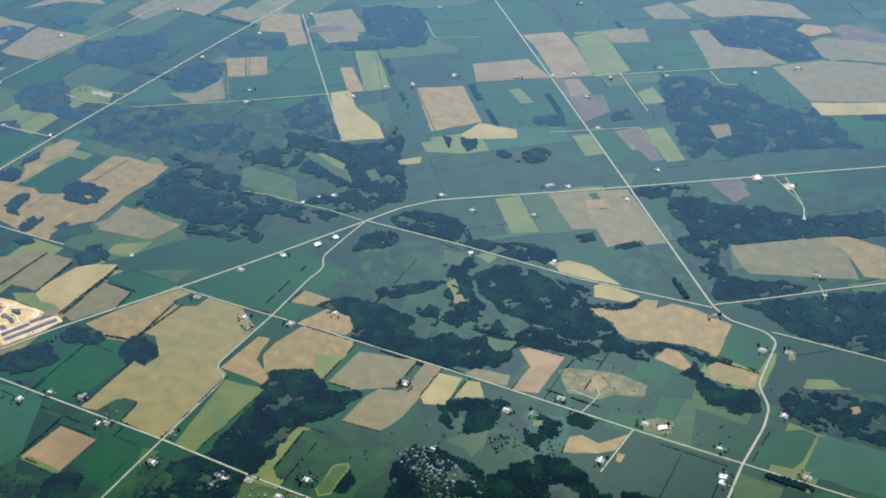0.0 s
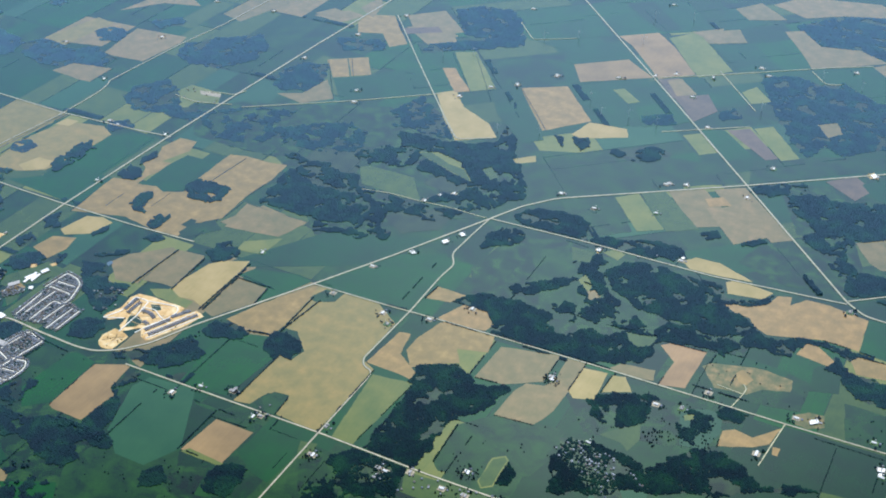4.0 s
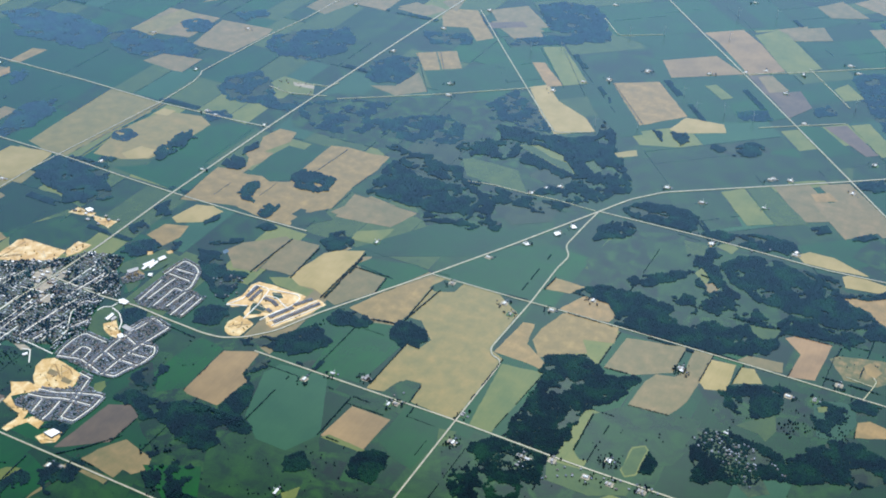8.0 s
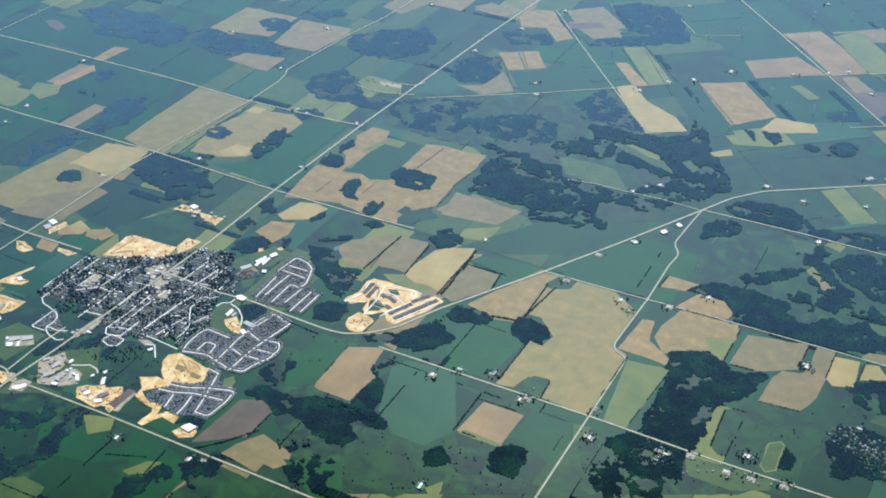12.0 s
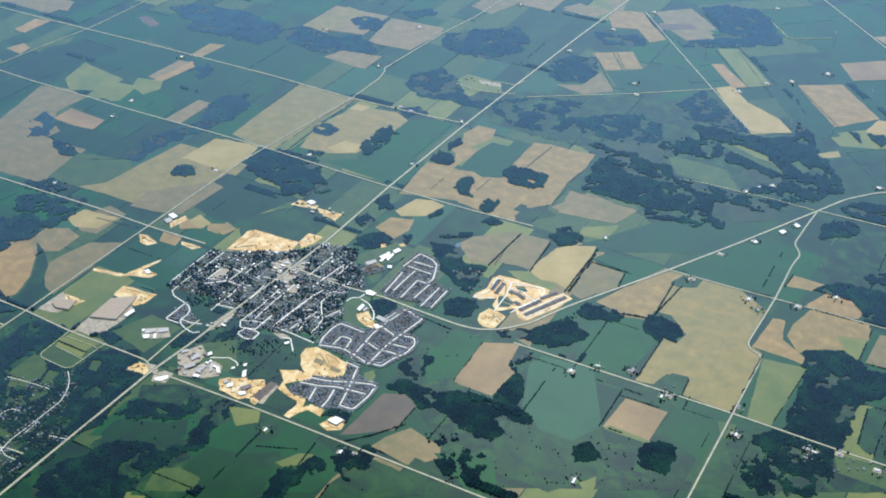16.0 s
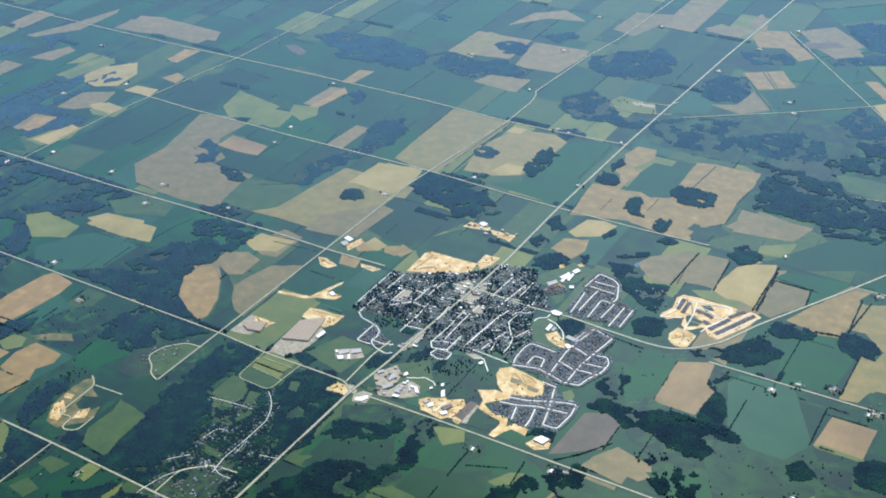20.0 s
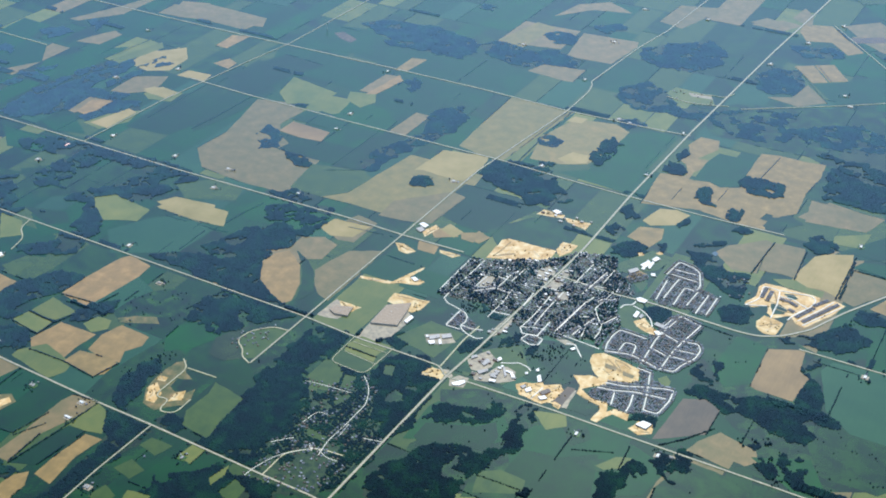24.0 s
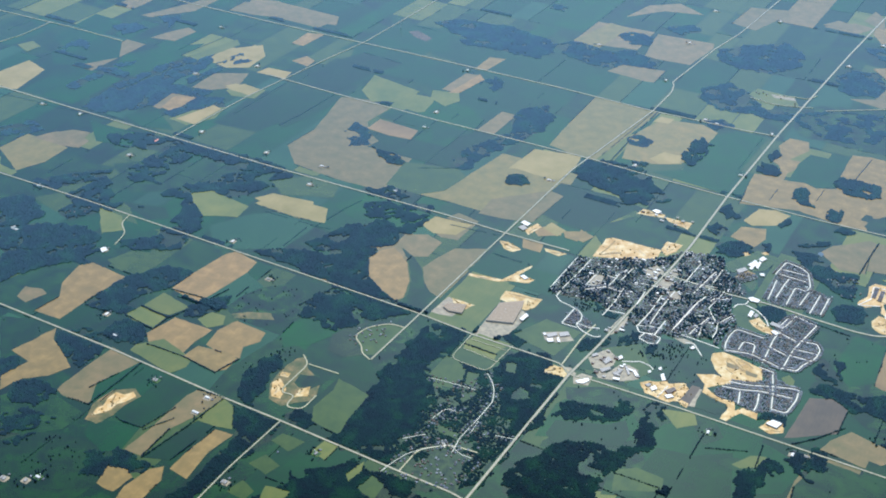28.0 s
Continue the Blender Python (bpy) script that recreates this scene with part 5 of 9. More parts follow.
field("hay", (-915, 65), (-919.5, 79.5), (-903, 83.5), (-902, 73))
field("hay", (-913.5, 119), (-912, 132.5), (-901, 132.5), (-901.5, 117))
field("lawn", (-941.5, 115), (-939.5, 124.5), (-922, 125), (-926, 112))
field("hay", (-883.5, 112.5), (-879.5, 129), (-875.5, 120), (-877.5, 107))
field("lawn", (-870.5, 105.5), (-868.5, 121.5), (-857, 116.5), (-856, 102.5))
field("lawn", (-1182, 223.5), (-1175.5, 242.5), (-1161.5, 236.5), (-1161.5, 217))
field("pasture", (-1195.5, 125.5), (-1171.5, 135.5), (-1149.5, 136), (-1157, 100), (-1154, 86.5))
field("pasture", (-1230, 157.5), (-1222.5, 185), (-1204, 209), (-1189, 182), (-1196, 159.5), (-1209.5, 138.5))
field("rough", (-806, 775), (-769.5, 807.5), (-716.5, 828), (-634, 864), (-546.5, 826.5), (-502.5, 855), (-470.5, 813), (-445, 772), (-463.5, 727), (-516.5, 704.5), (-529.5, 649), (-575.5, 635), (-598, 657), (-657, 716.5), (-678.5, 728.5), (-729, 726), (-771.5, 728))
field("rough", (-439, 651), (-431.5, 690.5), (-421, 710), (-386.5, 723), (-349, 719.5), (-300, 731.5), (-275, 718.5), (-243.5, 698), (-211.5, 672), (-216.5, 640), (-240, 635), (-278.5, 626), (-278, 601), (-320.5, 579), (-379, 585), (-400.5, 604.5), (-430.5, 605), (-423, 625))
field("rough", (-105, 663.5), (-29.5, 702.5), (-17.5, 639.5), (-63.5, 636.5), (-87, 640))
field("rough", (-245, 787.5), (-220.5, 814), (-178.5, 831), (-158.5, 779), (-166.5, 750), (-214.5, 741.5), (-252.5, 756.5))
field("rough", (-256.5, 891), (-83, 965), (-67.5, 902.5), (-172, 825), (-222, 818))
field("rough", (-314.5, 548), (-252.5, 570.5), (-214.5, 574), (-199, 545.5), (-234.5, 527), (-253, 523.5), (-285, 513))
field("rough", (-418, 411.5), (-406, 431), (-369, 428.5), (-340.5, 424), (-401.5, 390))
field("rough", (-689.5, 398.5), (-668.5, 417.5), (-614, 439.5), (-588, 431), (-598, 404), (-580, 360.5), (-550.5, 357.5), (-525.5, 341), (-500.5, 318), (-577, 276.5), (-598.5, 313.5), (-629.5, 333.5), (-658, 344), (-650.5, 382.5))
field("rough", (-505.5, 363.5), (-486.5, 374), (-479, 349), (-443, 357.5), (-442.5, 349.5), (-494.5, 321))
field("rough", (-435.5, 402), (-419, 426), (-358.5, 426), (-320, 424), (-332.5, 409), (-415, 364.5))
field("rough", (-981.5, 267.5), (-923, 282), (-887, 284.5), (-809.5, 277.5), (-806, 220), (-806, 142.5), (-836.5, 126))
field("rough", (-802, 262), (-778.5, 275.5), (-736, 282), (-724.5, 253), (-737.5, 233.5), (-709.5, 196.5), (-782, 156), (-791.5, 203.5), (-783, 226.5))
field("rough", (-796, 339), (-731.5, 359.5), (-718, 323), (-728, 310.5), (-784, 315))
field("sand", (-654.5, 467.5), (-652, 475.5), (-650, 481), (-652, 495.5), (-649, 502), (-638, 503.5), (-613.5, 504), (-606.5, 503), (-604.5, 493.5), (-596, 504.5), (-587, 501), (-593, 483.5), (-606.5, 458), (-613, 460), (-620, 468), (-630, 458.5), (-636, 463.5), (-638.5, 473), (-648, 465))
field("sand", (-639.5, 449), (-636.5, 459), (-630, 458.5), (-621, 455.5), (-622, 439), (-630, 436.5), (-637.5, 442))
field("pasture", (-637, 477), (-631, 479), (-623, 475), (-624.5, 467.5), (-631.5, 463.5))
field("pasture", (-632.5, 495), (-625.5, 497.5), (-620.5, 493), (-625.5, 488.5))
field("pasture", (-652.5, 437.5), (-649.5, 447.5), (-641.5, 449.5), (-637.5, 442), (-642.5, 435))
field("lots", (-719.5, 438), (-720, 475), (-718.5, 500), (-702.5, 496.5), (-694.5, 487), (-688.5, 468), (-673, 465.5), (-672.5, 435), (-686.5, 437.5), (-710, 433))
field("lots", (-722, 357), (-725.5, 369), (-723.5, 390), (-702.5, 389.5), (-698, 404), (-694.5, 425), (-673, 423.5), (-676, 404.5), (-665.5, 401), (-661, 391.5), (-662.5, 375.5), (-670, 359), (-679.5, 356), (-694.5, 356), (-711.5, 358))
field("sand", (-726.5, 342), (-728, 350.5), (-721.5, 356), (-712, 355), (-702, 353), (-692, 350.5), (-688, 338), (-692, 333.5), (-706.5, 327.5), (-713, 327.5), (-721, 334))
field("sand", (-730, 321.5), (-719.5, 327.5), (-706.5, 327.5), (-706, 322.5), (-715, 314.5), (-718.5, 310.5), (-709.5, 305), (-697, 305.5), (-694, 296.5), (-690.5, 302), (-680, 301.5), (-678.5, 294.5), (-689.5, 296), (-693, 290.5), (-695.5, 283), (-700, 283.5), (-699, 297.5), (-709, 300), (-715, 298.5), (-719.5, 303), (-721, 313.5))
field("lots", (-708, 326.5), (-686, 339), (-693.5, 349.5), (-685, 354), (-678.5, 343.5), (-661, 340.5), (-660.5, 326), (-662, 308), (-674, 306.5), (-681.5, 300.5), (-693.5, 303.5), (-708, 302.5), (-713.5, 311), (-708.5, 319.5))
field("hay", (-677.5, 347.5), (-673.5, 353.5), (-668.5, 349), (-667.5, 341), (-673, 341))
field("fallow", (-716, 345.5), (-707, 345.5), (-706, 341), (-714.5, 340.5))
field("fallow", (-701.5, 343.5), (-692.5, 342.5), (-692.5, 338.5), (-700, 338.5))
field("pasture", (-725, 289.5), (-720.5, 304.5), (-700.5, 300), (-701, 288))
field("gravelyard", (-728.5, 284), (-727.5, 305), (-720.5, 307), (-718.5, 286))
field("lawn", (-731.5, 405.5), (-734.5, 416.5), (-728.5, 422.5), (-716.5, 418), (-705, 404), (-698.5, 395.5), (-714, 389.5), (-724.5, 393.5))
field("sand", (-718.5, 403), (-713, 411), (-705, 404), (-698.5, 400), (-698, 394), (-705, 394.5), (-713.5, 398))
field("sand", (-675, 288), (-672, 298), (-662, 300), (-659.5, 290.5), (-667, 285))
field("sand", (-890, 333.5), (-891.5, 346), (-862, 350), (-862.5, 336.5), (-866.5, 330), (-882, 332))
field("gravelyard", (-885.5, 283.5), (-886.5, 309.5), (-884.5, 319), (-872, 331), (-861.5, 324.5), (-863.5, 296.5), (-871.5, 285.5))
field("sand", (-922, 316.5), (-902.5, 317), (-905.5, 308.5), (-915, 309))
field("gravelyard", (-926.5, 292.5), (-925, 317), (-918.5, 314.5), (-907, 307.5), (-910, 295.5), (-918.5, 293))
field("fallow", (-1382, 366), (-1370.5, 380), (-1352.5, 384), (-1343.5, 352.5), (-1371, 358.5))
field("pasture", (-1411.5, 327.5), (-1384.5, 357.5), (-1345.5, 340.5), (-1320, 342.5), (-1322, 316), (-1360.5, 293), (-1377, 295.5))
field("crop", (-1369.5, 402), (-1303, 407), (-1296, 383.5), (-1335.5, 373.5))
field("hay", (-1386.5, 606), (-1377.5, 639.5), (-1365, 628.5), (-1374, 586), (-1389.5, 576.5))
field("straw", (-1361.5, 575.5), (-1362.5, 620.5), (-1344, 641.5), (-1322.5, 617.5), (-1319, 584), (-1339.5, 571.5))
field("fallow", (-1337.5, 514), (-1340.5, 553.5), (-1310, 572), (-1298, 537.5), (-1318.5, 517.5))
field("hay", (-1303.5, 526), (-1297.5, 546), (-1269.5, 547), (-1267, 525), (-1290.5, 518.5))
field("fallow", (-1437, 727), (-1403, 759), (-1320, 756), (-1308, 732), (-1359.5, 721), (-1414.5, 708))
field("tan", (-1333, 461.5), (-1338.5, 489), (-1317.5, 498.5), (-1316.5, 471.5), (-1321, 459.5))
field("hay", (-1309, 446), (-1303, 472), (-1278.5, 494.5), (-1272, 468.5), (-1285.5, 443))
field("lawn", (-1150, 395.5), (-1121.5, 424.5), (-1093, 417.5), (-1085.5, 398.5), (-1126, 380))
field("straw", (-1138, 355.5), (-1130.5, 377.5), (-1079, 380), (-1067.5, 359), (-1095, 353.5))
field("hay", (-1186.5, 332), (-1179.5, 353.5), (-1139, 349), (-1135.5, 329), (-1163, 318))
field("cropteal", (-1147, 306), (-1130.5, 337.5), (-1109, 356), (-1071, 351.5), (-1073.5, 307.5), (-1120, 280))
field("lawn", (-1305.5, 266), (-1292, 286), (-1269.5, 276.5), (-1271.5, 258.5))
field("pasture", (-1291, 347.5), (-1254.5, 382.5), (-1197, 391.5), (-1204.5, 338.5), (-1242, 316))
field("crop", (-1222, 293.5), (-1191.5, 323.5), (-1167, 294), (-1188.5, 270.5))
field("fallow", (-1178.5, 459), (-1176, 499.5), (-1195, 573.5), (-1166, 582.5), (-1138.5, 576), (-1141.5, 539), (-1127.5, 520), (-1071.5, 519), (-1061.5, 481), (-1046.5, 460.5), (-1060.5, 429.5), (-1105, 427.5), (-1150, 431.5))
field("pink", (-1134, 527), (-1134, 550.5), (-1089.5, 548), (-1086, 528), (-1107.5, 525))
field("hay", (-1141, 574.5), (-1145, 617), (-1111.5, 620.5), (-1105.5, 587.5), (-1120.5, 572))
field("lawn", (-1059, 441.5), (-1067.5, 487.5), (-1018.5, 499.5), (-1005.5, 491.5), (-1009.5, 458.5), (-1026, 441))
field("hayolive", (-1026, 441), (-1009.5, 458.5), (-1005.5, 491.5), (-998.5, 547.5), (-961.5, 549.5), (-921.5, 545.5), (-916.5, 505), (-919.5, 449.5), (-966.5, 444), (-996.5, 443.5))
field("straw", (-980.5, 524.5), (-979.5, 539.5), (-977.5, 571), (-934, 581.5), (-928.5, 556), (-933, 527.5), (-956.5, 526), (-974, 528))
field("fallow", (-965.5, 439.5), (-967, 467.5), (-930, 506.5), (-915.5, 503), (-919.5, 449.5), (-941, 442.5))
field("hayolive", (-969, 586), (-973, 638.5), (-975.5, 706.5), (-940, 708.5), (-905.5, 706), (-912.5, 644), (-920, 579), (-946, 580.5))
field("hayolive", (-903.5, 611), (-911, 642), (-898, 693.5), (-859, 702.5), (-841, 692.5), (-842.5, 652), (-849.5, 612.5), (-872, 600), (-900.5, 596.5))
field("straw", (-878, 609), (-871, 628), (-853.5, 629), (-851, 614.5), (-865.5, 603.5))
field("straw", (-904, 684.5), (-901, 698.5), (-887.5, 699.5), (-889, 687))
field("tan", (-1107.5, 638), (-1106, 654), (-1102.5, 696), (-1091, 686), (-1098, 643.5))
field("fallow", (-986.5, 396.5), (-984.5, 418.5), (-980, 431), (-958.5, 427.5), (-959, 392), (-973.5, 389))
field("straw", (-908, 445.5), (-905.5, 457.5), (-889, 451), (-892, 439.5))
field("tan", (-878.5, 444), (-879.5, 459.5), (-865.5, 454.5), (-869.5, 441.5))
field("crop", (-1132.5, 565), (-1123.5, 583.5), (-1083.5, 577.5), (-1079.5, 550), (-1117.5, 558.5))
field("hay", (-1116.5, 618), (-1124.5, 636), (-1098, 643.5), (-1088, 626.5), (-1094.5, 608.5))
field("tan", (-993, 310), (-1006.5, 332), (-1004.5, 346.5), (-997.5, 356), (-978, 343), (-961.5, 320), (-954, 298), (-957, 291), (-974.5, 298.5))
field("fallow", (-951, 324.5), (-963, 342), (-960.5, 357.5), (-955, 379.5), (-931, 393), (-929.5, 361), (-929.5, 311.5), (-941, 315.5))
field("fallow", (-1000, 359), (-1001, 378), (-984.5, 387.5), (-968.5, 382), (-967, 358), (-979, 351))
field("pasture", (-992.5, 359), (-975.5, 351), (-964, 341.5), (-945.5, 316), (-950.5, 298), (-960.5, 321), (-977, 344))
field("crop", (-931, 357), (-925, 389), (-891.5, 388.5), (-894, 358))
field("rough", (-960, 172), (-960.5, 182.5), (-954, 186.5), (-946.5, 180), (-951.5, 170))
field("rough", (-1063, 220), (-1060, 243), (-1052, 256), (-1041.5, 266.5), (-1021.5, 267.5), (-1011, 253.5), (-1007, 235), (-1015.5, 220), (-1023.5, 211), (-1048, 212))
field("cropteal", (-1082, 216), (-1079, 241), (-1076.5, 265), (-1053, 256), (-1059, 239.5), (-1061, 218.5))
field("lawn", (-951.5, 231.5), (-958.5, 244), (-953.5, 256), (-942.5, 265), (-934, 266), (-932, 253), (-933, 235.5), (-934.5, 225.5), (-939, 223))
field("heath", (-966, 214.5), (-973, 231.5), (-967, 247.5), (-957, 259.5), (-961.5, 247.5), (-954.5, 232.5), (-940, 221.5), (-952, 212.5))
field("pasture", (-964, 171.5), (-966, 181), (-956.5, 184.5), (-949.5, 180.5), (-951, 172.5), (-958, 168.5))
field("sand", (-968.5, 151.5), (-977, 164), (-975, 170.5), (-964, 162.5), (-962, 152.5))
field("sand", (-955, 158), (-956.5, 167), (-952, 173.5), (-947, 164))
field("sand", (-978, 172.5), (-978, 177.5), (-972, 178.5), (-971, 174))
field("lawn", (-759.5, 469.5), (-757, 476.5), (-745, 468.5), (-747.5, 461.5), (-753, 461))
field("lots", (-745.5, 454), (-745.5, 463.5), (-733.5, 467), (-730, 463), (-734.5, 454), (-740, 449))
field("crop", (-738.5, 451.5), (-730, 460), (-725, 448), (-730.5, 439.5))
field("fallow", (-346, 502.5), (-344.5, 531), (-340.5, 542.5), (-328, 546), (-319.5, 565.5), (-310.5, 555.5), (-311.5, 538), (-312, 524.5), (-314, 517), (-318.5, 505.5))
field("tan", (-214.5, 621), (-211, 627), (-201.5, 619), (-204.5, 611), (-210.5, 612))
field("tan", (-205, 558.5), (-198, 563.5), (-185.5, 561), (-171, 579), (-174, 560), (-183, 552), (-204, 542.5))
field("fallow", (-304.5, 856.5), (-286, 869.5), (-250.5, 823), (-265.5, 813))
field("cropdark", (-164.5, 625), (-167.5, 651), (-162.5, 657.5), (-148, 651), (-145.5, 631))
field("crop", (-234, 623.5), (-232.5, 638.5), (-214.5, 640.5), (-181, 638.5), (-183.5, 631.5), (-200, 634))
field("worn", (-1052, 214.5), (-1042, 223.5), (-1027, 230), (-1020, 224.5), (-1031.5, 218.5), (-1046.5, 211.5))
field("worn", (-968.5, 148.5), (-977, 161), (-980, 177), (-978.5, 194.5), (-974, 200), (-965, 189), (-958, 186), (-949, 182), (-943.5, 169), (-944, 160), (-951, 153.5), (-957, 146.5))
field("worn", (-238, 617.5), (-226, 630.5), (-211, 632), (-196, 633.5), (-177, 631), (-175.5, 618), (-193.5, 611.5), (-201.5, 601.5), (-210, 601), (-223.5, 598.5))
field("worn", (-166.5, 596.5), (-159, 603), (-148.5, 604), (-146, 592.5), (-156.5, 585.5), (-164.5, 586.5))
field("plough", (-1227.5, 758.5), (-1220, 767), (-1194.5, 755.5), (-1195, 743.5), (-1212.5, 748.5))
field("worn", (-1059, 70), (-1065.5, 84.5), (-1064.5, 102.5), (-1052.5, 111.5), (-1043.5, 107), (-1046.5, 94), (-1046, 82.5), (-1049.5, 70.5))
field("sand", (-1058, 75.5), (-1060.5, 83), (-1058.5, 87), (-1061, 93.5), (-1061, 102), (-1054.5, 102.5), (-1051, 108), (-1046, 105), (-1048.5, 97), (-1052, 92), (-1051, 86), (-1054, 80.5))
field("fallow", (-1391.5, 349), (-1381.5, 369), (-1364.5, 378), (-1341, 370), (-1339, 355), (-1355.5, 350.5))
field("cropdark", (-780.5, 203), (-793, 211), (-793, 226.5), (-781, 232), (-762, 239.5), (-753, 250.5), (-744.5, 237), (-745, 225), (-754, 218.5), (-764.5, 220))
field("cropdark", (-712, 175.5), (-726.5, 198), (-726.5, 219.5), (-725.5, 235), (-702, 240), (-681.5, 255), (-674.5, 232), (-666.5, 202.5))
field("hay", (-679, 244), (-671, 258), (-661.5, 262), (-664, 249.5), (-673, 243))
lay_fields()

# ---- roads ----
road(1.8, "main_road", (-810, 60), (-808, 132), (-806, 275), (-802, 316), (-799, 371), (-794, 438), (-792, 481), (-793, 576), (-790, 723), (-780, 957), (-771, 1105), (-760, 1300))
road(1.2, "concession_road", (-657, 580), (-714, 577), (-793, 576), (-849, 577), (-920, 580), (-995, 579), (-1091, 577), (-1137, 578), (-1205, 577), (-1290, 580))
road(1.3, "concession_road", (-788, 715), (-825, 711), (-913, 706), (-1015, 709), (-1168, 707), (-1310, 702), (-1477, 700), (-1700, 700))
road(1.4, "concession_road", (-1720, 414), (-1560, 415), (-1406, 415), (-1280, 416), (-1169, 417), (-1046, 421), (-984, 423), (-930, 422), (-874, 424))
road(1.2, "concession_road", (-1500, 283), (-1372, 283), (-1263, 286), (-1111, 286), (-934, 286), (-883, 283), (-839, 284), (-815, 284), (-806, 275), (-791, 278), (-729, 280), (-589, 281), (-500, 281))
road(1.4, "concession_road", (-1320, 137), (-1215, 137), (-1099, 137), (-997, 134), (-948, 134), (-856, 132), (-818, 132), (-808, 130))
road(1.1, "side_road", (-930, 552), (-913, 705), (-913, 758), (-917, 776), (-921, 782), (-913, 889), (-903, 955), (-894, 1120))
road(1.2, "side_road", (-933, 220), (-932, 286), (-931, 422), (-930, 552))
road(1.0, "side_road", (-1280, 416), (-1276, 528), (-1262, 646), (-1253, 709), (-1251, 836), (-1250, 980))
road(1.0, "side_road", (-948, 134), (-949, 82), (-947, 30))
road(0.9, "gravel_road", (-1596, 491), (-1589, 525), (-1590, 572))
road(0.9, "gravel_road", (-1676, 566), (-1558, 571), (-1482, 570))
road(1.5, "concession_road", (-793, 431), (-745, 429), (-711, 432), (-682, 430), (-647, 429), (-632, 431), (-617, 440), (-602, 457), (-586, 491), (-537, 575), (-501, 640), (-457, 724), (-441, 755), (-420, 780), (-328, 844), (-282, 876), (-117, 996), (-20, 1065))
road(1.2, "concession_road", (-457, 724), (-369, 728), (-267, 728), (-200, 735), (-164, 739))
road(1.2, "side_road", (-457, 724), (-459, 700), (-461, 662), (-452, 649), (-454, 630), (-453, 580), (-455, 514), (-451, 507), (-442, 504), (-441, 496), (-441, 433), (-441, 320))
road(1.1, "concession_road", (-537, 575), (-472, 577), (-436, 579), (-382, 581), (-293, 583), (-170, 584), (-96, 586), (-20, 588))
road(1.2, "concession_road", (-602, 430), (-541, 431), (-441, 433), (-360, 432), (-273, 434), (-200, 434))
road(1.5, "main_road", (-574, 1212), (-401, 1015), (-283, 879), (-216, 801), (-164, 741), (-149, 730), (-120, 728), (-110, 720), (-109, 667), (-96, 647), (-94, 626), (-97, 584), (-96, 530))
road(1.2, "concession_road", (-164, 743), (-130, 770), (-80, 811), (-20, 858))
road(1.1, "concession_road", (-116, 730), (-64, 733), (0, 736))
road(1.0, "side_road", (-742, 1066), (-669, 978), (-566, 856), (-547, 835), (-518, 852))
road(0.8, "gravel_road", (-765, 796), (-675, 858), (-605, 912))
road(0.8, "gravel_road", (-423, 1048), (-375, 1078), (-322, 1116), (-271, 1152), (-233, 1175))
road(0.8, "gravel_road", (-381, 937), (-310, 985))
road(0.8, "gravel_road", (-287, 1134), (-267, 1109), (-253, 1116))
road(0.7, "gravel_road", (-371, 1090), (-314, 1019))
road(0.7, "gravel_road", (-164, 956), (-138, 915), (-132, 894))
road(0.7, "gravel_road", (-608, 1112), (-577, 1075), (-535, 1100))
road(0.7, "gravel_road", (-170, 584), (-175, 537))
road(0.8, "gravel_road", (-1215, 285), (-1212, 272), (-1198, 262), (-1193, 244))
road(1.0, "gravel_road", (-815, 284), (-816, 320), (-814, 340))
road(0.9, "gravel_road", (-856, 132), (-856, 156), (-840, 170), (-822, 172))
road(0.45, "gravel_road", (-886.5, 283.5), (-886, 250.5), (-856.5, 249.5), (-854.5, 285.5))
road(0.4, "gravel_road", (-883.5, 265), (-855, 263))
road(0.4, "gravel_road", (-884, 277.5), (-856.5, 278))
road(0.8, "gravel_road", (-840, 788), (-815.5, 784), (-796, 789), (-777.5, 796.5))
road(0.8, "gravel_road", (-819.5, 807), (-800, 813), (-787.5, 814), (-782, 827.5))
road(0.6, "gravel_road", (-207, 583.5), (-203.5, 600.5), (-203, 607.5), (-206, 611))
road(0.6, "gravel_road", (-203.5, 600.5), (-214, 601.5), (-222.5, 602.5))
road(0.6, "gravel_road", (-578, 716), (-554.5, 721), (-523.5, 721.5), (-496.5, 724), (-460, 723))
road(0.5, "gravel_road", (-175.5, 954.5), (-158, 936.5), (-141.5, 919), (-136, 911.5), (-133.5, 895))
road(0.5, "gravel_road", (-100, 806.5), (-94.5, 797), (-91, 789))

road(0.9, "gravel_road", (-977, 200.5), (-967.5, 193.5), (-967, 162), (-964.5, 158.5), (-955.5, 160.5), (-954.5, 147), (-942.5, 150.5), (-943, 167.5))
road(0.9, "gravel_road", (-967.5, 193.5), (-943, 195))
road(0.9, "gravel_road", (-933, 265), (-944.5, 264), (-956, 251.5), (-958, 240.5), (-955.5, 235.5), (-947.5, 230.5), (-943, 223.5), (-933.5, 219.5))
# ---- streets and house lots ----
scatterhouses(45, (-289, 502.5), (-275, 514), (-255, 496.5), (-253.5, 482), (-270, 477), (-299, 489))
lane((-864, 418), (-864, 389.5), (-864, 368.5))
lane((-853.5, 421), (-854, 392.5), (-855.5, 374), (-855, 358.5))
lane((-854.5, 359), (-849.5, 354.5), (-840, 352.5), (-832, 350), (-827.5, 346), (-825.5, 338.5), (-827, 334.5), (-823.5, 330), (-817.5, 327), (-808.5, 325), (-805, 328.5))
lane((-827, 334.5), (-817.5, 334), (-809.5, 337))
lane((-836, 350), (-836.5, 329), (-824.5, 329.5))
lane((-849, 405.5), (-839.5, 406.5), (-825.5, 405.5))
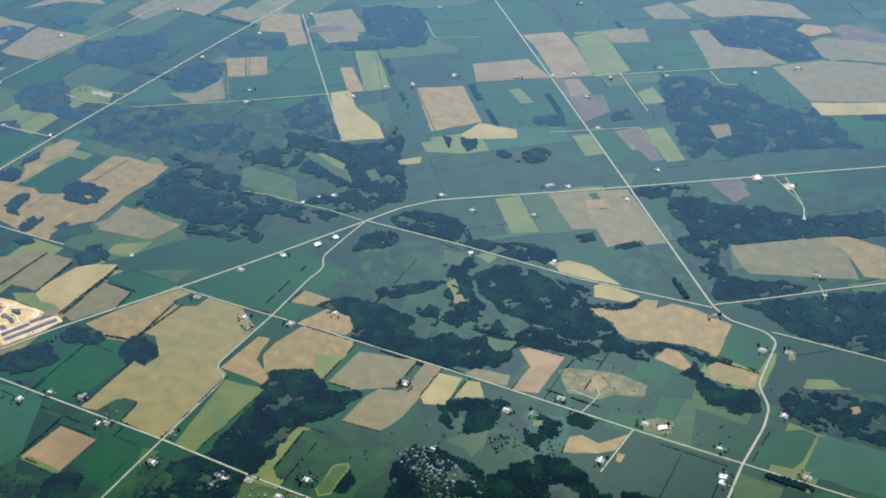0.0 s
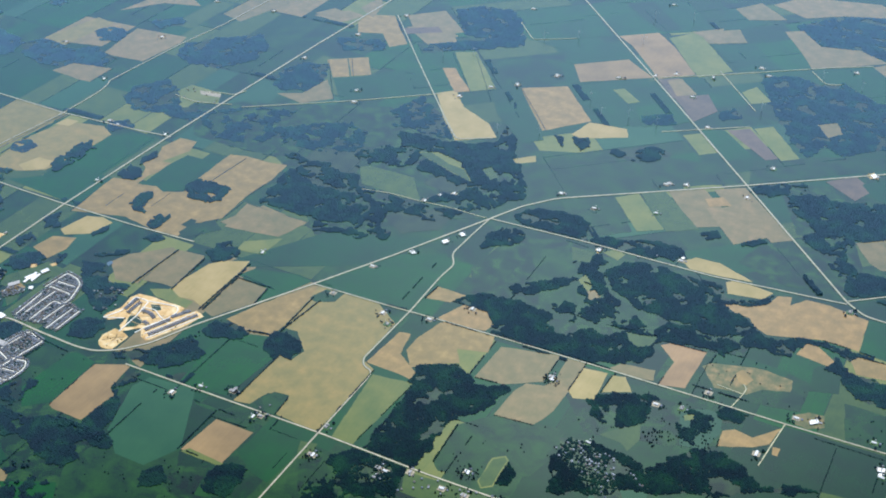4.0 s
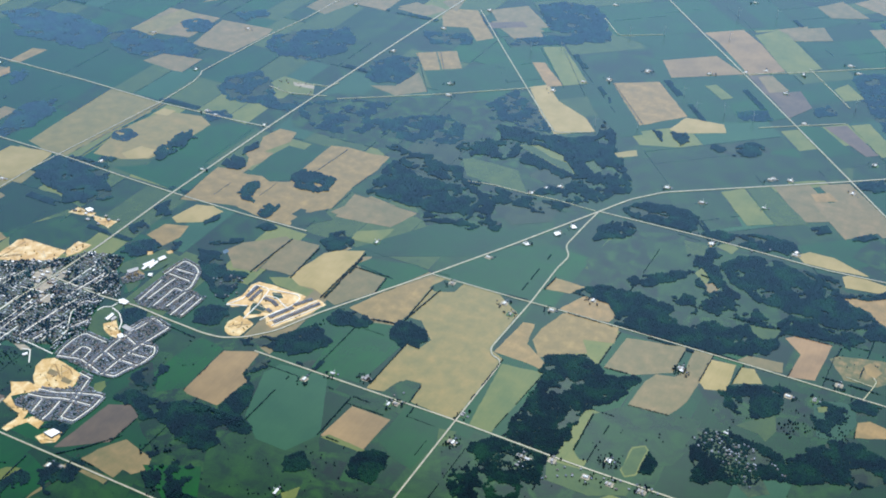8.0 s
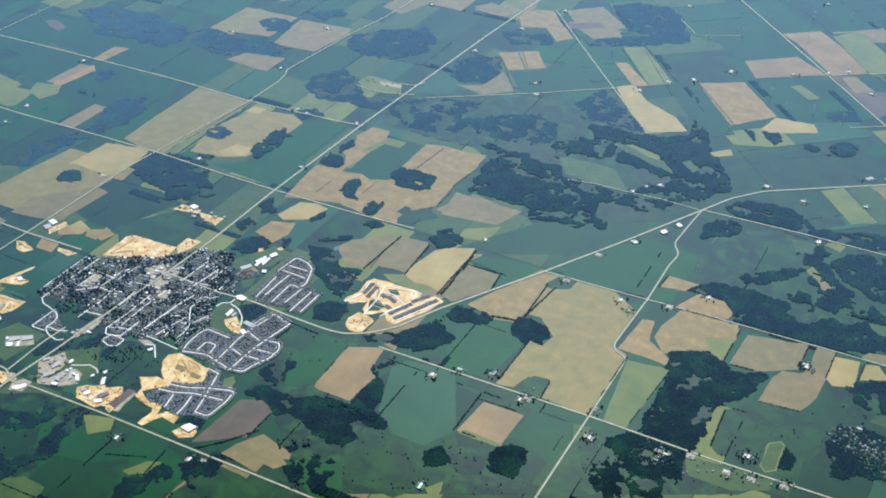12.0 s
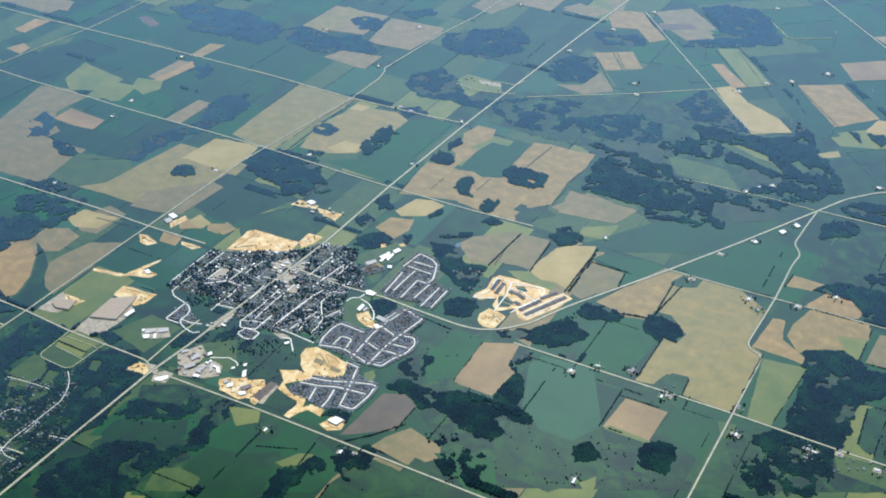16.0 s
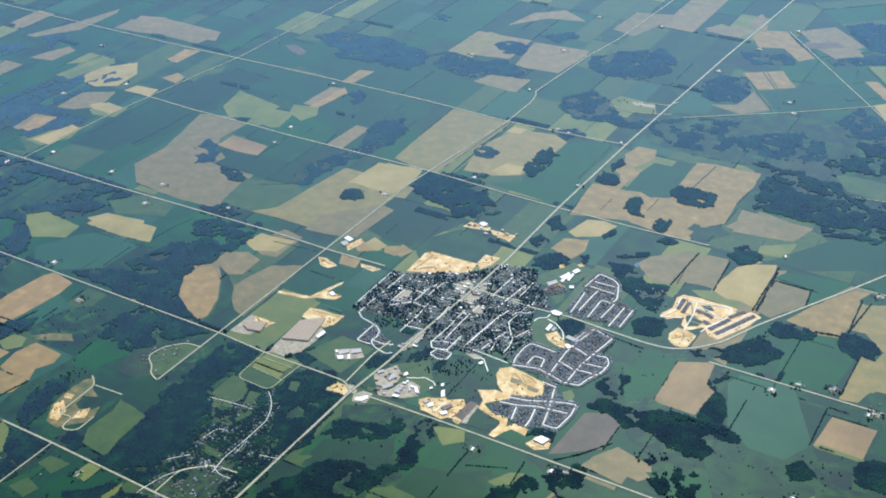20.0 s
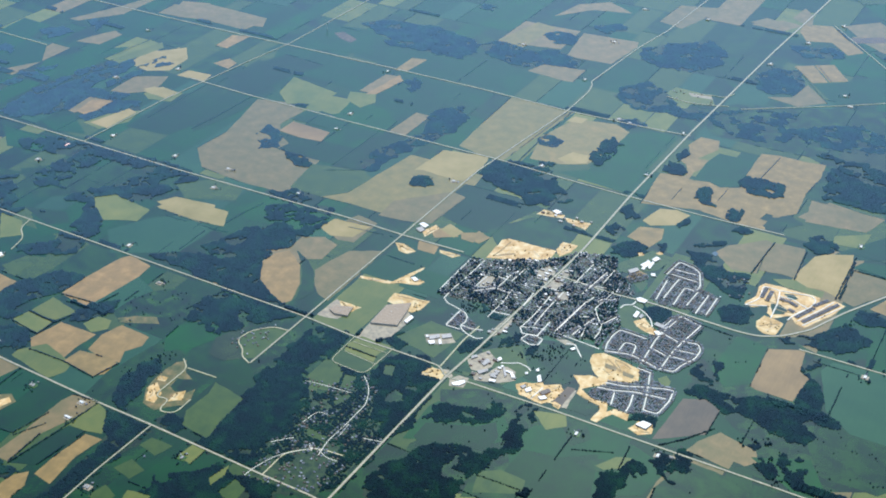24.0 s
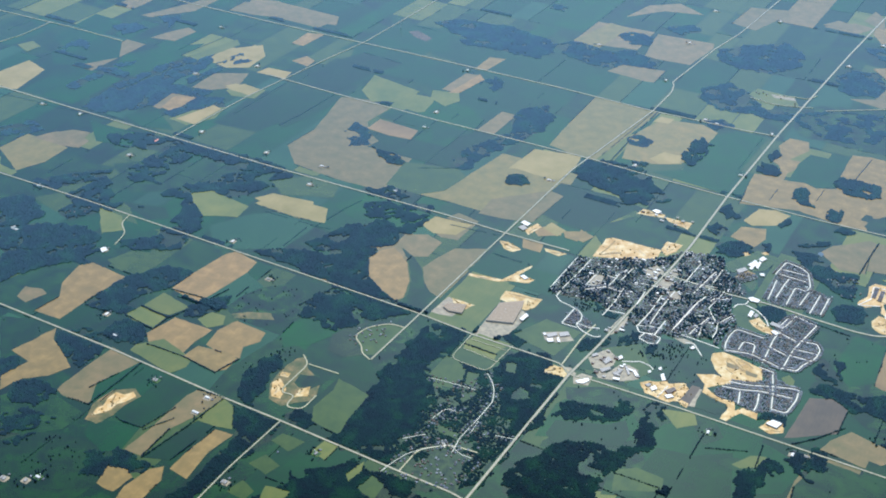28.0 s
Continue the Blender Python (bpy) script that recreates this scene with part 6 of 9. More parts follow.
lane((-842, 385.5), (-826.5, 391), (-825.5, 405.5), (-825.5, 413.5))
lane((-842, 385.5), (-841.5, 393), (-841, 402.5))
lane((-815, 395), (-813.5, 376), (-814.5, 353.5))
lane((-815.5, 361.5), (-801, 364))
lane((-786, 401), (-785.5, 375), (-787, 355))
lane((-756.5, 417), (-760, 400), (-761.5, 384), (-763, 365))
lane((-771.5, 371), (-772, 350))
lane((-788, 354.5), (-777.5, 359), (-770, 360.5))
lane((-787.5, 354), (-783, 347.5), (-773.5, 350.5), (-771, 350.5))
lane((-780.5, 341.5), (-779, 349), (-766.5, 349), (-766.5, 340.5), (-772, 338), (-780, 340.5))
lane((-746.5, 431.5), (-747.5, 417.5), (-749.5, 403.5), (-743.5, 394.5), (-737, 386.5), (-734.5, 377.5), (-734.5, 367.5))
lane((-747.5, 383.5), (-745.5, 376.5), (-744, 366))
lane((-756, 387), (-747.5, 393))
lane((-761, 360.5), (-748, 360), (-726, 358.5))
lane((-757.5, 460.5), (-758, 438.5))
lane((-775.5, 459.5), (-777, 430.5))
lane((-819.5, 426.5), (-821, 405))
lane((-799, 399.5), (-798, 378.5))
lane((-781, 428), (-752, 433.5))
lane((-806, 409), (-785.5, 412))
estreet((-733.5, 413.5), (-732.5, 419.5), (-727, 422), (-726.5, 428))
estreet((-726, 421.5), (-717, 419), (-708, 411.5), (-703.5, 403))
lanew((-887.5, 223), (-872.5, 225.5), (-853, 227.5))
lanew((-855.5, 248), (-848, 241.5), (-842.5, 234), (-837.5, 222.5), (-837.5, 205.5), (-837.5, 200), (-838.5, 178.5), (-836, 164))
lanew((-863.5, 186.5), (-861.5, 198), (-859, 200.5), (-853.5, 200.5))
lanew((-870, 159.5), (-863.5, 166.5), (-859.5, 170.5))
lanew((-842, 165.5), (-847, 170))
lanew((-820, 192.5), (-807.5, 195.5))
lanew((-835, 187), (-836, 199.5))
scatterhouses(150, (-890, 216.5), (-862, 242.5), (-839.5, 242.5), (-832, 219), (-818.5, 174.5), (-860.5, 152.5), (-867, 171.5), (-868, 211.5))
scatterhouses(40, (-821.5, 179), (-814.5, 140.5), (-838.5, 126), (-853, 154))
lane((-780, 308.5), (-772, 312.5), (-769, 315), (-760.5, 313.5), (-757.5, 310.5))
lane((-744, 283.5), (-742, 298.5))
lane((-749.5, 352.5), (-743.5, 354.5), (-733.5, 343))
scatterhouses(90, (-860, 126.5), (-857.5, 143), (-840, 162.5), (-819, 162.5), (-815.5, 171), (-814.5, 147), (-822, 131), (-848, 127.5))
lanew((-865.5, 126), (-864.5, 133.5), (-860.5, 147.5), (-855, 156), (-842.5, 168.5), (-839.5, 169.5), (-831, 165), (-822.5, 165.5))
lanew((-842.5, 167.5), (-847.5, 171))
scatterhouses(12, (-361.5, 725.5), (-342.5, 733.5), (-295, 742), (-292, 734.5), (-328.5, 724.5))
scatterhouses(60, (-296, 502), (-284, 505.5), (-265.5, 499), (-251, 485.5), (-250.5, 459), (-273, 479), (-286, 485.5))
scatterhouses(12, (-245.5, 492.5), (-234.5, 494), (-225, 470.5), (-232.5, 468.5))
scatterhouses(45, (-373.5, 430.5), (-335.5, 432.5), (-299, 436.5), (-297, 431), (-323, 421), (-368, 410.5))
scatterhouses(8, (-403.5, 417), (-385, 430), (-377, 417), (-390, 407))
scatterhouses(6, (-492.5, 431.5), (-483.5, 446.5), (-476.5, 427), (-486.5, 421.5))
scatterhouses(34, (-968.5, 233), (-962.5, 250.5), (-943.5, 267), (-937, 249.5), (-937.5, 223.5), (-953.5, 226))
scatterhouses(14, (-844, 796), (-839.5, 814), (-801, 811.5), (-789.5, 790.5), (-824, 779.5))
scatterhouses(4, (-938.5, 107.5), (-930.5, 109), (-932, 104.5))
scatterhouses(10, (-1284, 257.5), (-1256, 282.5), (-1245, 272), (-1271, 251))

estreet((-653.5, 465.5), (-650.5, 471), (-646.5, 478.5), (-649, 497.5), (-636, 497.5), (-632.5, 478), (-631.5, 457.5))
estreet((-636, 497.5), (-612.5, 502), (-608, 497.5), (-609.5, 486.5), (-616, 474.5), (-620, 461.5))
estreet((-653, 465.5), (-638.5, 472))
estreet((-635.5, 489), (-624.5, 491), (-615.5, 485.5), (-606, 482.5))
estreet((-608.5, 460), (-589, 498))
estreet((-613, 464), (-602.5, 485.5), (-596, 502))
estreet((-618, 468.5), (-612, 481))
hrow((-645.5, 481), (-646, 496.5))
hrow((-640.5, 478.5), (-641, 494))
hrow((-633, 486), (-624.5, 485.5), (-618, 482))
hrow((-615.5, 467.5), (-607, 486))
hrow((-609.5, 464), (-592, 500.5))
hrow((-608, 489), (-600, 502))
hrow((-623.5, 475.5), (-618, 474))
hstreet((-720, 475), (-717.5, 497.5), (-705, 495), (-698, 490), (-691, 471), (-692.5, 463.5))
hstreet((-718.5, 485), (-697, 486))
hstreet((-719, 477.5), (-694.5, 476.5))
hstreet((-710, 443), (-709.5, 465.5), (-708.5, 476))
hstreet((-700.5, 438), (-701, 464.5), (-692, 463.5))
hstreet((-691.5, 442), (-690, 465))
hstreet((-682, 435), (-681.5, 463.5))
hstreet((-674.5, 437.5), (-674.5, 463))
hstreet((-714.5, 438), (-716.5, 467.5))
hstreet((-722, 359.5), (-724, 366), (-724.5, 379), (-722.5, 388), (-701.5, 387))
hstreet((-713.5, 362), (-713.5, 375.5), (-705, 376), (-703, 364))
hstreet((-722, 358.5), (-705, 363.5), (-692.5, 361), (-680, 357.5))
hstreet((-694, 357.5), (-695.5, 389.5), (-694, 402.5), (-689.5, 426.5))
hstreet((-680, 357.5), (-679.5, 383.5), (-676, 404.5), (-673, 422))
hstreet((-681, 397), (-672.5, 398), (-667, 399.5), (-662.5, 393), (-663, 381.5), (-668.5, 369.5), (-670.5, 360), (-679.5, 358.5))
hstreet((-680, 385), (-663.5, 387))
hstreet((-680, 376), (-664, 377))
hstreet((-695.5, 400), (-680, 394.5))
hstreet((-697, 404), (-694, 420), (-689.5, 426.5), (-673, 422))
hstreet((-695, 378.5), (-681.5, 374.5))
hstreet((-707.5, 325), (-693.5, 328), (-681.5, 334), (-667, 339.5), (-663, 339.5))
hstreet((-710, 317.5), (-698, 320), (-685.5, 325.5), (-664, 329))
hstreet((-684.5, 350.5), (-679.5, 334.5), (-676.5, 323.5), (-673.5, 310.5))
hstreet((-673.5, 310.5), (-663.5, 311), (-661.5, 328.5), (-663, 339.5))
hstreet((-694.5, 351.5), (-683.5, 350.5))
hstreet((-685.5, 322.5), (-683, 310), (-683, 303))
hstreet((-697.5, 318.5), (-694.5, 305))
scatterhouses(26, (-683.5, 484), (-680.5, 504.5), (-660.5, 501.5), (-653.5, 479), (-664.5, 467))
scatterhouses(10, (-673.5, 390.5), (-672, 391.5), (-669, 389.5))
scatterhouses(16, (-946.5, 229), (-954, 248.5), (-940, 264.5), (-942, 251.5), (-945, 237.5))
hstreet((-751.5, 411.5), (-749.5, 419.5), (-743.5, 419.5), (-741, 424))
hstreet((-737.5, 386), (-733.5, 396), (-731, 402.5))
hstreet((-780, 360.5), (-780.5, 385), (-779.5, 412))
hstreet((-763, 362), (-761, 381), (-759, 409))
hstreet((-750.5, 364), (-748.5, 376.5), (-745, 391.5))
hstreet((-840, 379), (-827, 391), (-808.5, 390))
hstreet((-766, 416), (-764, 435), (-761.5, 454.5))
# ---- woods ----
wood((-1009.5, 238), (-1010.5, 250), (-1014, 266), (-1003.5, 281), (-978.5, 282.5), (-938, 282), (-948, 274.5), (-964, 252.5), (-972, 235), (-994.5, 238.5))
wood((-921, 67), (-909, 91.5), (-890.5, 114.5), (-872.5, 113), (-857, 128), (-828, 120.5), (-841, 102.5), (-900, 68))
wood((-1124.5, 910.5), (-1124.5, 926), (-1101.5, 924.5), (-1104.5, 907.5))
wood((-926.5, 544.5), (-924.5, 577.5), (-891, 572), (-857, 555.5), (-849.5, 536.5), (-862.5, 517.5), (-881, 529.5), (-902.5, 534.5))
wood((-674.5, 242), (-662.5, 239.5), (-660.5, 256), (-657, 221.5), (-666, 211.5))
wood((-418.5, 412.5), (-416, 426), (-405.5, 429), (-406.5, 422), (-413, 412.5))
wood((-408, 377.5), (-403, 383), (-392, 375), (-403.5, 366))
wood((-401.5, 398), (-380, 410), (-370.5, 384), (-388, 374.5), (-395.5, 384), thick=0.6)
wood((-786, 671.5), (-782.5, 688.5), (-772, 674), (-780, 660))
wood((-785.5, 635.5), (-787, 656), (-773.5, 654), (-764, 642.5), (-769, 633))
wood((-743.5, 602), (-746, 620.5), (-738.5, 627), (-732, 619.5), (-729, 602.5), (-721, 596), (-733, 595))
wood((-717.5, 645.5), (-717, 659.5), (-701.5, 662.5), (-680, 662.5), (-676, 642.5), (-683, 635.5), (-697.5, 636), (-709, 635.5))
wood((-708, 582), (-710, 599), (-700, 604.5), (-697, 593.5), (-698.5, 580.5))
wood((-741, 550.5), (-735, 567), (-731.5, 559), (-737, 548.5))
wood((-717.5, 527), (-704.5, 541), (-694.5, 546.5), (-695, 539.5), (-712, 527.5))
wood((-796, 554.5), (-786, 565.5), (-771.5, 547), (-781.5, 538.5), thick=0.7)
wood((-791, 516), (-786, 529), (-772, 521.5), (-777.5, 508.5), thick=0.7)
wood((-697.5, 564.5), (-692.5, 575.5), (-680, 572.5), (-686, 564))
wood((-639, 585), (-628.5, 595.5), (-616.5, 573), (-628.5, 571.5))
wood((-640, 575), (-618.5, 591), (-612.5, 580), (-617.5, 568.5), (-630, 566.5))
wood((-931.5, 175.5), (-915, 192), (-908.5, 225.5), (-885, 217.5), (-873, 182.5), (-874, 149), (-890, 139.5), (-920, 151))
wood((-915, 100), (-881, 126), (-858.5, 124), (-825, 129.5), (-864, 100), (-900, 79), thick=0.6)
wood((-419.5, 417), (-412.5, 427), (-397, 429.5), (-373.5, 430.5), (-366, 406), (-398.5, 399.5), (-405.5, 390), (-415.5, 401.5), thick=0.6)
wood((-130.5, 1113.5), (-63, 1148.5), (-57.5, 1132), (-124.5, 1097))

wood((-411.5, 530.5), (-391.5, 539), (-379.5, 533), (-373, 524.5), (-362.5, 526.5), (-354.5, 534), (-349, 533.5), (-350, 513.5), (-353, 503.5), (-361, 495), (-370, 478), (-370.5, 465.5), (-370, 448), (-368, 436), (-373, 427.5), (-385.5, 426.5), (-409, 432), (-408, 446), (-408, 470.5), (-408.5, 491.5), (-410, 505), (-418, 516), (-417.5, 525), thick=0.95)
wood((-429.5, 607), (-419.5, 619), (-403, 625), (-379.5, 627.5), (-365, 627), (-354, 620.5), (-356.5, 612), (-341, 605), (-327.5, 619), (-315.5, 618), (-303, 626), (-294.5, 636.5), (-282.5, 635), (-272, 631.5), (-276.5, 622), (-273.5, 610.5), (-278, 601), (-287, 593), (-306, 586.5), (-316, 580), (-330.5, 577.5), (-353, 580), (-374, 584), (-387, 582.5), (-396, 595), (-410, 603.5), (-420.5, 604.5), thick=0.92)
wood((-400, 641), (-390, 654.5), (-375, 668.5), (-357, 676), (-360.5, 664), (-369.5, 653), (-382, 640), (-393.5, 634), thick=0.92)
wood((-362.5, 636), (-355, 644), (-344.5, 643), (-342, 633.5), (-354, 628.5), thick=0.9)
wood((-341, 693), (-334, 709.5), (-322, 720.5), (-305.5, 722), (-292, 718.5), (-279.5, 712), (-265.5, 706.5), (-245.5, 697), (-239.5, 688), (-221.5, 681.5), (-211.5, 672), (-214, 661.5), (-226, 664.5), (-232, 657.5), (-244, 655), (-256, 656.5), (-269, 661), (-281.5, 658.5), (-294, 660), (-308, 664.5), (-320, 670.5), (-332, 680.5), thick=0.9)
wood((-371.5, 694.5), (-357, 715.5), (-342, 705.5), (-339.5, 685), (-326, 667.5), (-302, 652), (-288.5, 643), (-302, 632.5), (-322.5, 637), (-329, 622), (-343.5, 622.5), (-339, 636.5), (-341.5, 655), (-352, 662), (-353, 678), thick=0.6)
wood((-282.5, 635), (-276.5, 657), (-253.5, 656), (-231.5, 656.5), (-221.5, 653.5), (-227, 634.5), (-241.5, 638), (-257.5, 634.5), (-270, 632.5), thick=0.7)
wood((-370, 731.5), (-355.5, 744), (-336.5, 747), (-320.5, 755.5), (-300, 754), (-293, 744), (-298.5, 734), (-314.5, 731), (-331, 729), (-347.5, 727), (-361.5, 725), thick=0.9)
wood((-442, 737.5), (-434, 752), (-415.5, 758.5), (-396, 761.5), (-379.5, 755.5), (-372, 730.5), (-390.5, 730.5), (-411, 729.5), (-432.5, 730), thick=0.95)
wood((-448, 701), (-438, 720.5), (-426.5, 719.5), (-419, 711), (-423, 695), (-435.5, 688.5), (-443.5, 680), thick=0.6)
wood((-282.5, 719), (-266, 719), (-254.5, 719), (-246, 704.5), (-231.5, 708), (-219.5, 718.5), (-215.5, 726), (-215, 712.5), (-229, 701.5), (-245.5, 697), (-265.5, 706.5), thick=0.7)
wood((-217.5, 676.5), (-208.5, 670), (-191.5, 676.5), (-184.5, 682), (-166.5, 685), (-142.5, 682.5), (-132.5, 682.5), (-128.5, 675), (-143.5, 671), (-152.5, 673.5), (-159, 675.5), (-170.5, 678.5), (-181, 671), (-184.5, 657), (-196, 654), (-207.5, 655.5), (-222.5, 655), thick=0.88)
wood((-160.5, 653.5), (-157.5, 670.5), (-146.5, 662), (-141.5, 658), (-122.5, 655.5), (-110, 660.5), (-104.5, 654), (-100.5, 639.5), (-111.5, 630.5), (-121.5, 632), (-135, 631.5), (-141, 638), (-147.5, 651.5), thick=0.9)
wood((-296, 550), (-280.5, 562.5), (-263, 569.5), (-252, 569), (-254.5, 556.5), (-253.5, 541.5), (-261, 531), (-275.5, 527), (-289, 532.5), thick=0.85)
wood((-292, 506), (-270.5, 508.5), (-245.5, 504), (-236.5, 497), (-219.5, 495), (-210.5, 491.5), (-285, 453), (-291.5, 471.5), (-293.5, 490.5), thick=0.85)
wood((-230, 517.5), (-214, 534.5), (-196, 538), (-179.5, 526.5), (-168.5, 518.5), (-148, 532), (-133, 531.5), (-225, 481.5), (-236.5, 497), (-232.5, 505), thick=0.85)
wood((-238.5, 558.5), (-229.5, 569.5), (-211.5, 566), (-207.5, 547), (-218.5, 535.5), (-230.5, 544), thick=0.5)
wood((-214.5, 574), (-207, 584.5), (-193.5, 582), (-197, 570.5), (-207, 565.5), thick=0.45)
wood((-94.5, 669), (-74, 679.5), (-52, 684.5), (-26, 684.5), (-18.5, 645), (-32, 644), (-50, 641), (-62, 637.5), (-72.5, 641.5), (-83, 645.5), thick=0.6)
wood((-146.5, 752), (-132, 763.5), (-106.5, 782.5), (-77.5, 804), (-52, 821.5), (-35.5, 734), (-54.5, 735), (-79, 736.5), (-100, 737), (-113.5, 741.5), (-129, 753), thick=0.88)
wood((-172, 772), (-164.5, 784.5), (-143, 787), (-124, 798.5), (-106.5, 799), (-108, 788.5), (-136.5, 764), (-155, 752), (-167.5, 753.5), thick=0.85)
wood((-246, 875), (-226, 890.5), (-208.5, 884), (-186, 890.5), (-169, 899.5), (-144, 897), (-126, 901.5), (-102, 919), (-75, 943), (-67.5, 902.5), (-94.5, 884), (-118, 867), (-135, 861), (-149.5, 844), (-168, 827), (-178.5, 831), (-197, 830.5), (-212, 832.5), (-233, 851), thick=0.88)
wood((-279.5, 868), (-257.5, 893.5), (-234, 900.5), (-234, 884.5), (-258.5, 866.5), thick=0.7)
wood((-220.5, 814), (-206.5, 830.5), (-183.5, 833), (-177, 827), (-177, 795.5), (-158.5, 779), (-178, 769), (-199.5, 801.5), thick=0.5)
wood((-292.5, 783.5), (-282, 794.5), (-275.5, 785.5), (-284, 774.5), thick=0.9)
wood((-263.5, 791.5), (-257.5, 801.5), (-240, 794.5), (-248.5, 783.5), (-258, 780.5), thick=0.9)
wood((-330, 1094.5), (-303, 1114), (-270.5, 1105), (-252.5, 1121.5), (-222.5, 1097.5), (-196.5, 1083.5), (-174, 1104.5), (-133, 1065), (-113, 1042.5), (-154, 1019), (-198.5, 988.5), (-218.5, 966.5), (-238, 980), (-245, 950.5), (-269.5, 976), (-297, 1025), thick=0.9)
wood((-331.5, 1242), (-299.5, 1285.5), (-248.5, 1311.5), (-226, 1297), (-228.5, 1270), (-209.5, 1254.5), (-182.5, 1228.5), (-219, 1194), (-263, 1202.5), (-294, 1202.5), thick=0.85)
wood((-411.5, 959.5), (-383, 976.5), (-373, 959.5), (-400, 940.5), thick=0.9)
wood((-345.5, 1000), (-334.5, 1016.5), (-319, 998), (-337, 985), thick=0.9)
wood((-451.5, 888), (-442, 899), (-429.5, 878.5), (-435, 866.5), thick=0.9)
wood((-468.5, 885), (-458.5, 884), (-451, 864), thick=0.9)
wood((-409.5, 879.5), (-377, 908), (-357, 900.5), (-369, 877), (-394, 870), thick=0.4)
wood((-646.5, 657.5), (-654, 705), (-653.5, 716.5), (-621, 702), (-586, 704), (-557, 688.5), (-556.5, 663.5), (-580, 656.5), (-602.5, 654.5), (-628, 656.5), thick=0.92)
wood((-703.5, 776), (-689, 796.5), (-656.5, 819.5), (-629, 808.5), (-616.5, 781.5), (-631.5, 758.5), (-661, 755), (-686, 754), thick=0.8)
wood((-621, 770), (-599.5, 793), (-566, 798.5), (-559, 778.5), (-568, 765), (-597.5, 754.5), thick=0.55)
wood((-553.5, 770), (-505.5, 759.5), (-500.5, 775.5), (-477, 809.5), (-493, 854), (-516, 879.5), (-510, 849), (-527, 834), (-553, 826.5), (-578.5, 828), (-600.5, 823), (-590, 798), (-559.5, 807.5), thick=0.75)
wood((-628.5, 860.5), (-618, 900), (-572, 863), (-549.5, 831), (-589.5, 835), (-611.5, 830), thick=0.6)
wood((-766, 851.5), (-777.5, 890), (-765, 911.5), (-743.5, 919.5), (-727.5, 893), (-720, 861), (-750.5, 845.5), thick=0.85)
wood((-909, 893), (-886, 921.5), (-847, 950), (-823, 929), (-816.5, 892.5), (-840, 857.5), (-875.5, 854.5), (-900, 865), thick=0.85)
wood((-887, 760.5), (-885, 790), (-868.5, 813), (-836.5, 793.5), (-818, 769), (-788, 771), (-791, 750), (-827, 751), (-855.5, 742.5), thick=0.6)
wood((-690.5, 1110.5), (-667.5, 1135.5), (-633, 1140), (-603, 1111), (-577.5, 1056.5), (-610.5, 1047.5), (-649, 1052.5), thick=0.92)
wood((-984, 922.5), (-957.5, 948.5), (-943.5, 934.5), (-958.5, 913), thick=0.9)
wood((-771, 981), (-723, 997.5), (-703, 978), (-746, 956), thick=0.7)
wood((-556, 654.5), (-527.5, 679), (-518, 657), (-544, 646), thick=0.4)
wood((-528, 739.5), (-497, 745), (-468, 734.5), (-482.5, 722), (-517.5, 724), thick=0.45)
wood((-588.5, 652), (-560, 652.5), (-546.5, 649.5), (-569.5, 642.5), (-591.5, 640.5), thick=0.5)
wood((-920, 239.5), (-921.5, 269), (-923, 282), (-887, 284.5), (-888.5, 257), (-883, 245), (-884.5, 230), (-881, 218), (-870, 204), (-866.5, 180), (-861, 164.5), (-858.5, 147.5), (-922, 209.5), thick=0.92)
wood((-884.5, 230), (-879.5, 247), (-854, 253), (-849.5, 277), (-843, 288), (-821, 280), (-806, 270.5), (-803.5, 246.5), (-803.5, 223.5), (-806.5, 193.5), (-804.5, 171), (-805, 146), (-818, 136), (-823.5, 155.5), (-824.5, 167), (-844, 162), (-851, 140.5), (-858.5, 147.5), (-864.5, 178), (-868, 202), thick=0.85)
wood((-669, 222), (-674, 239), (-668.5, 253.5), (-662, 263), (-650, 258), (-654.5, 238), (-659.5, 227), thick=0.6)
wood((-1051, 335), (-1027, 348), (-1006.5, 346), (-1000, 326.5), (-990.5, 305), (-972, 298), (-977.5, 286), (-1000.5, 286), thick=0.8)
wood((-867, 298), (-858.5, 306.5), (-847, 299), (-851, 285), (-863, 290), thick=0.9)
wood((-846, 279), (-829.5, 290), (-819.5, 284), (-831.5, 274), thick=0.8)
wood((-792, 333.5), (-783.5, 342), (-771.5, 322), (-776.5, 312), (-789.5, 319.5), thick=0.5)
wood((-1185.5, 789), (-1173, 825), (-1130, 820.5), (-1093, 822.5), (-1062.5, 794.5), (-1068.5, 765), (-1113.5, 765.5), (-1155, 760), thick=0.85)
wood((-1148.5, 508.5), (-1151, 534), (-1131.5, 524.5), (-1114, 501.5), (-1128.5, 487), thick=0.95)
wood((-1110, 497.5), (-1080.5, 495), (-1063, 483), (-1081, 476.5), thick=0.8)
wood((-1029.5, 505), (-1032.5, 541), (-1020.5, 567), (-1011.5, 599), (-1027.5, 639), (-1012, 655), (-991, 645), (-989, 605), (-998.5, 573), (-1011, 522), (-1009.5, 504.5), (-1022, 500), thick=0.75)
wood((-969.5, 497.5), (-974.5, 512.5), (-961.5, 519.5), (-950, 508.5), (-955.5, 500), thick=0.97)
wood((-1073.5, 422.5), (-1071, 440.5), (-1050.5, 446.5), (-1028.5, 436.5), (-1038.5, 419.5), (-1062, 417.5), thick=0.5)
wood((-1056.5, 404.5), (-1038.5, 419.5), (-1003, 429), (-998.5, 410), (-1024.5, 390.5), (-1047, 388), thick=0.5)
wood((-1058, 341.5), (-1046.5, 368), (-1012, 377.5), (-993, 363.5), (-1045, 329.5), thick=0.6)
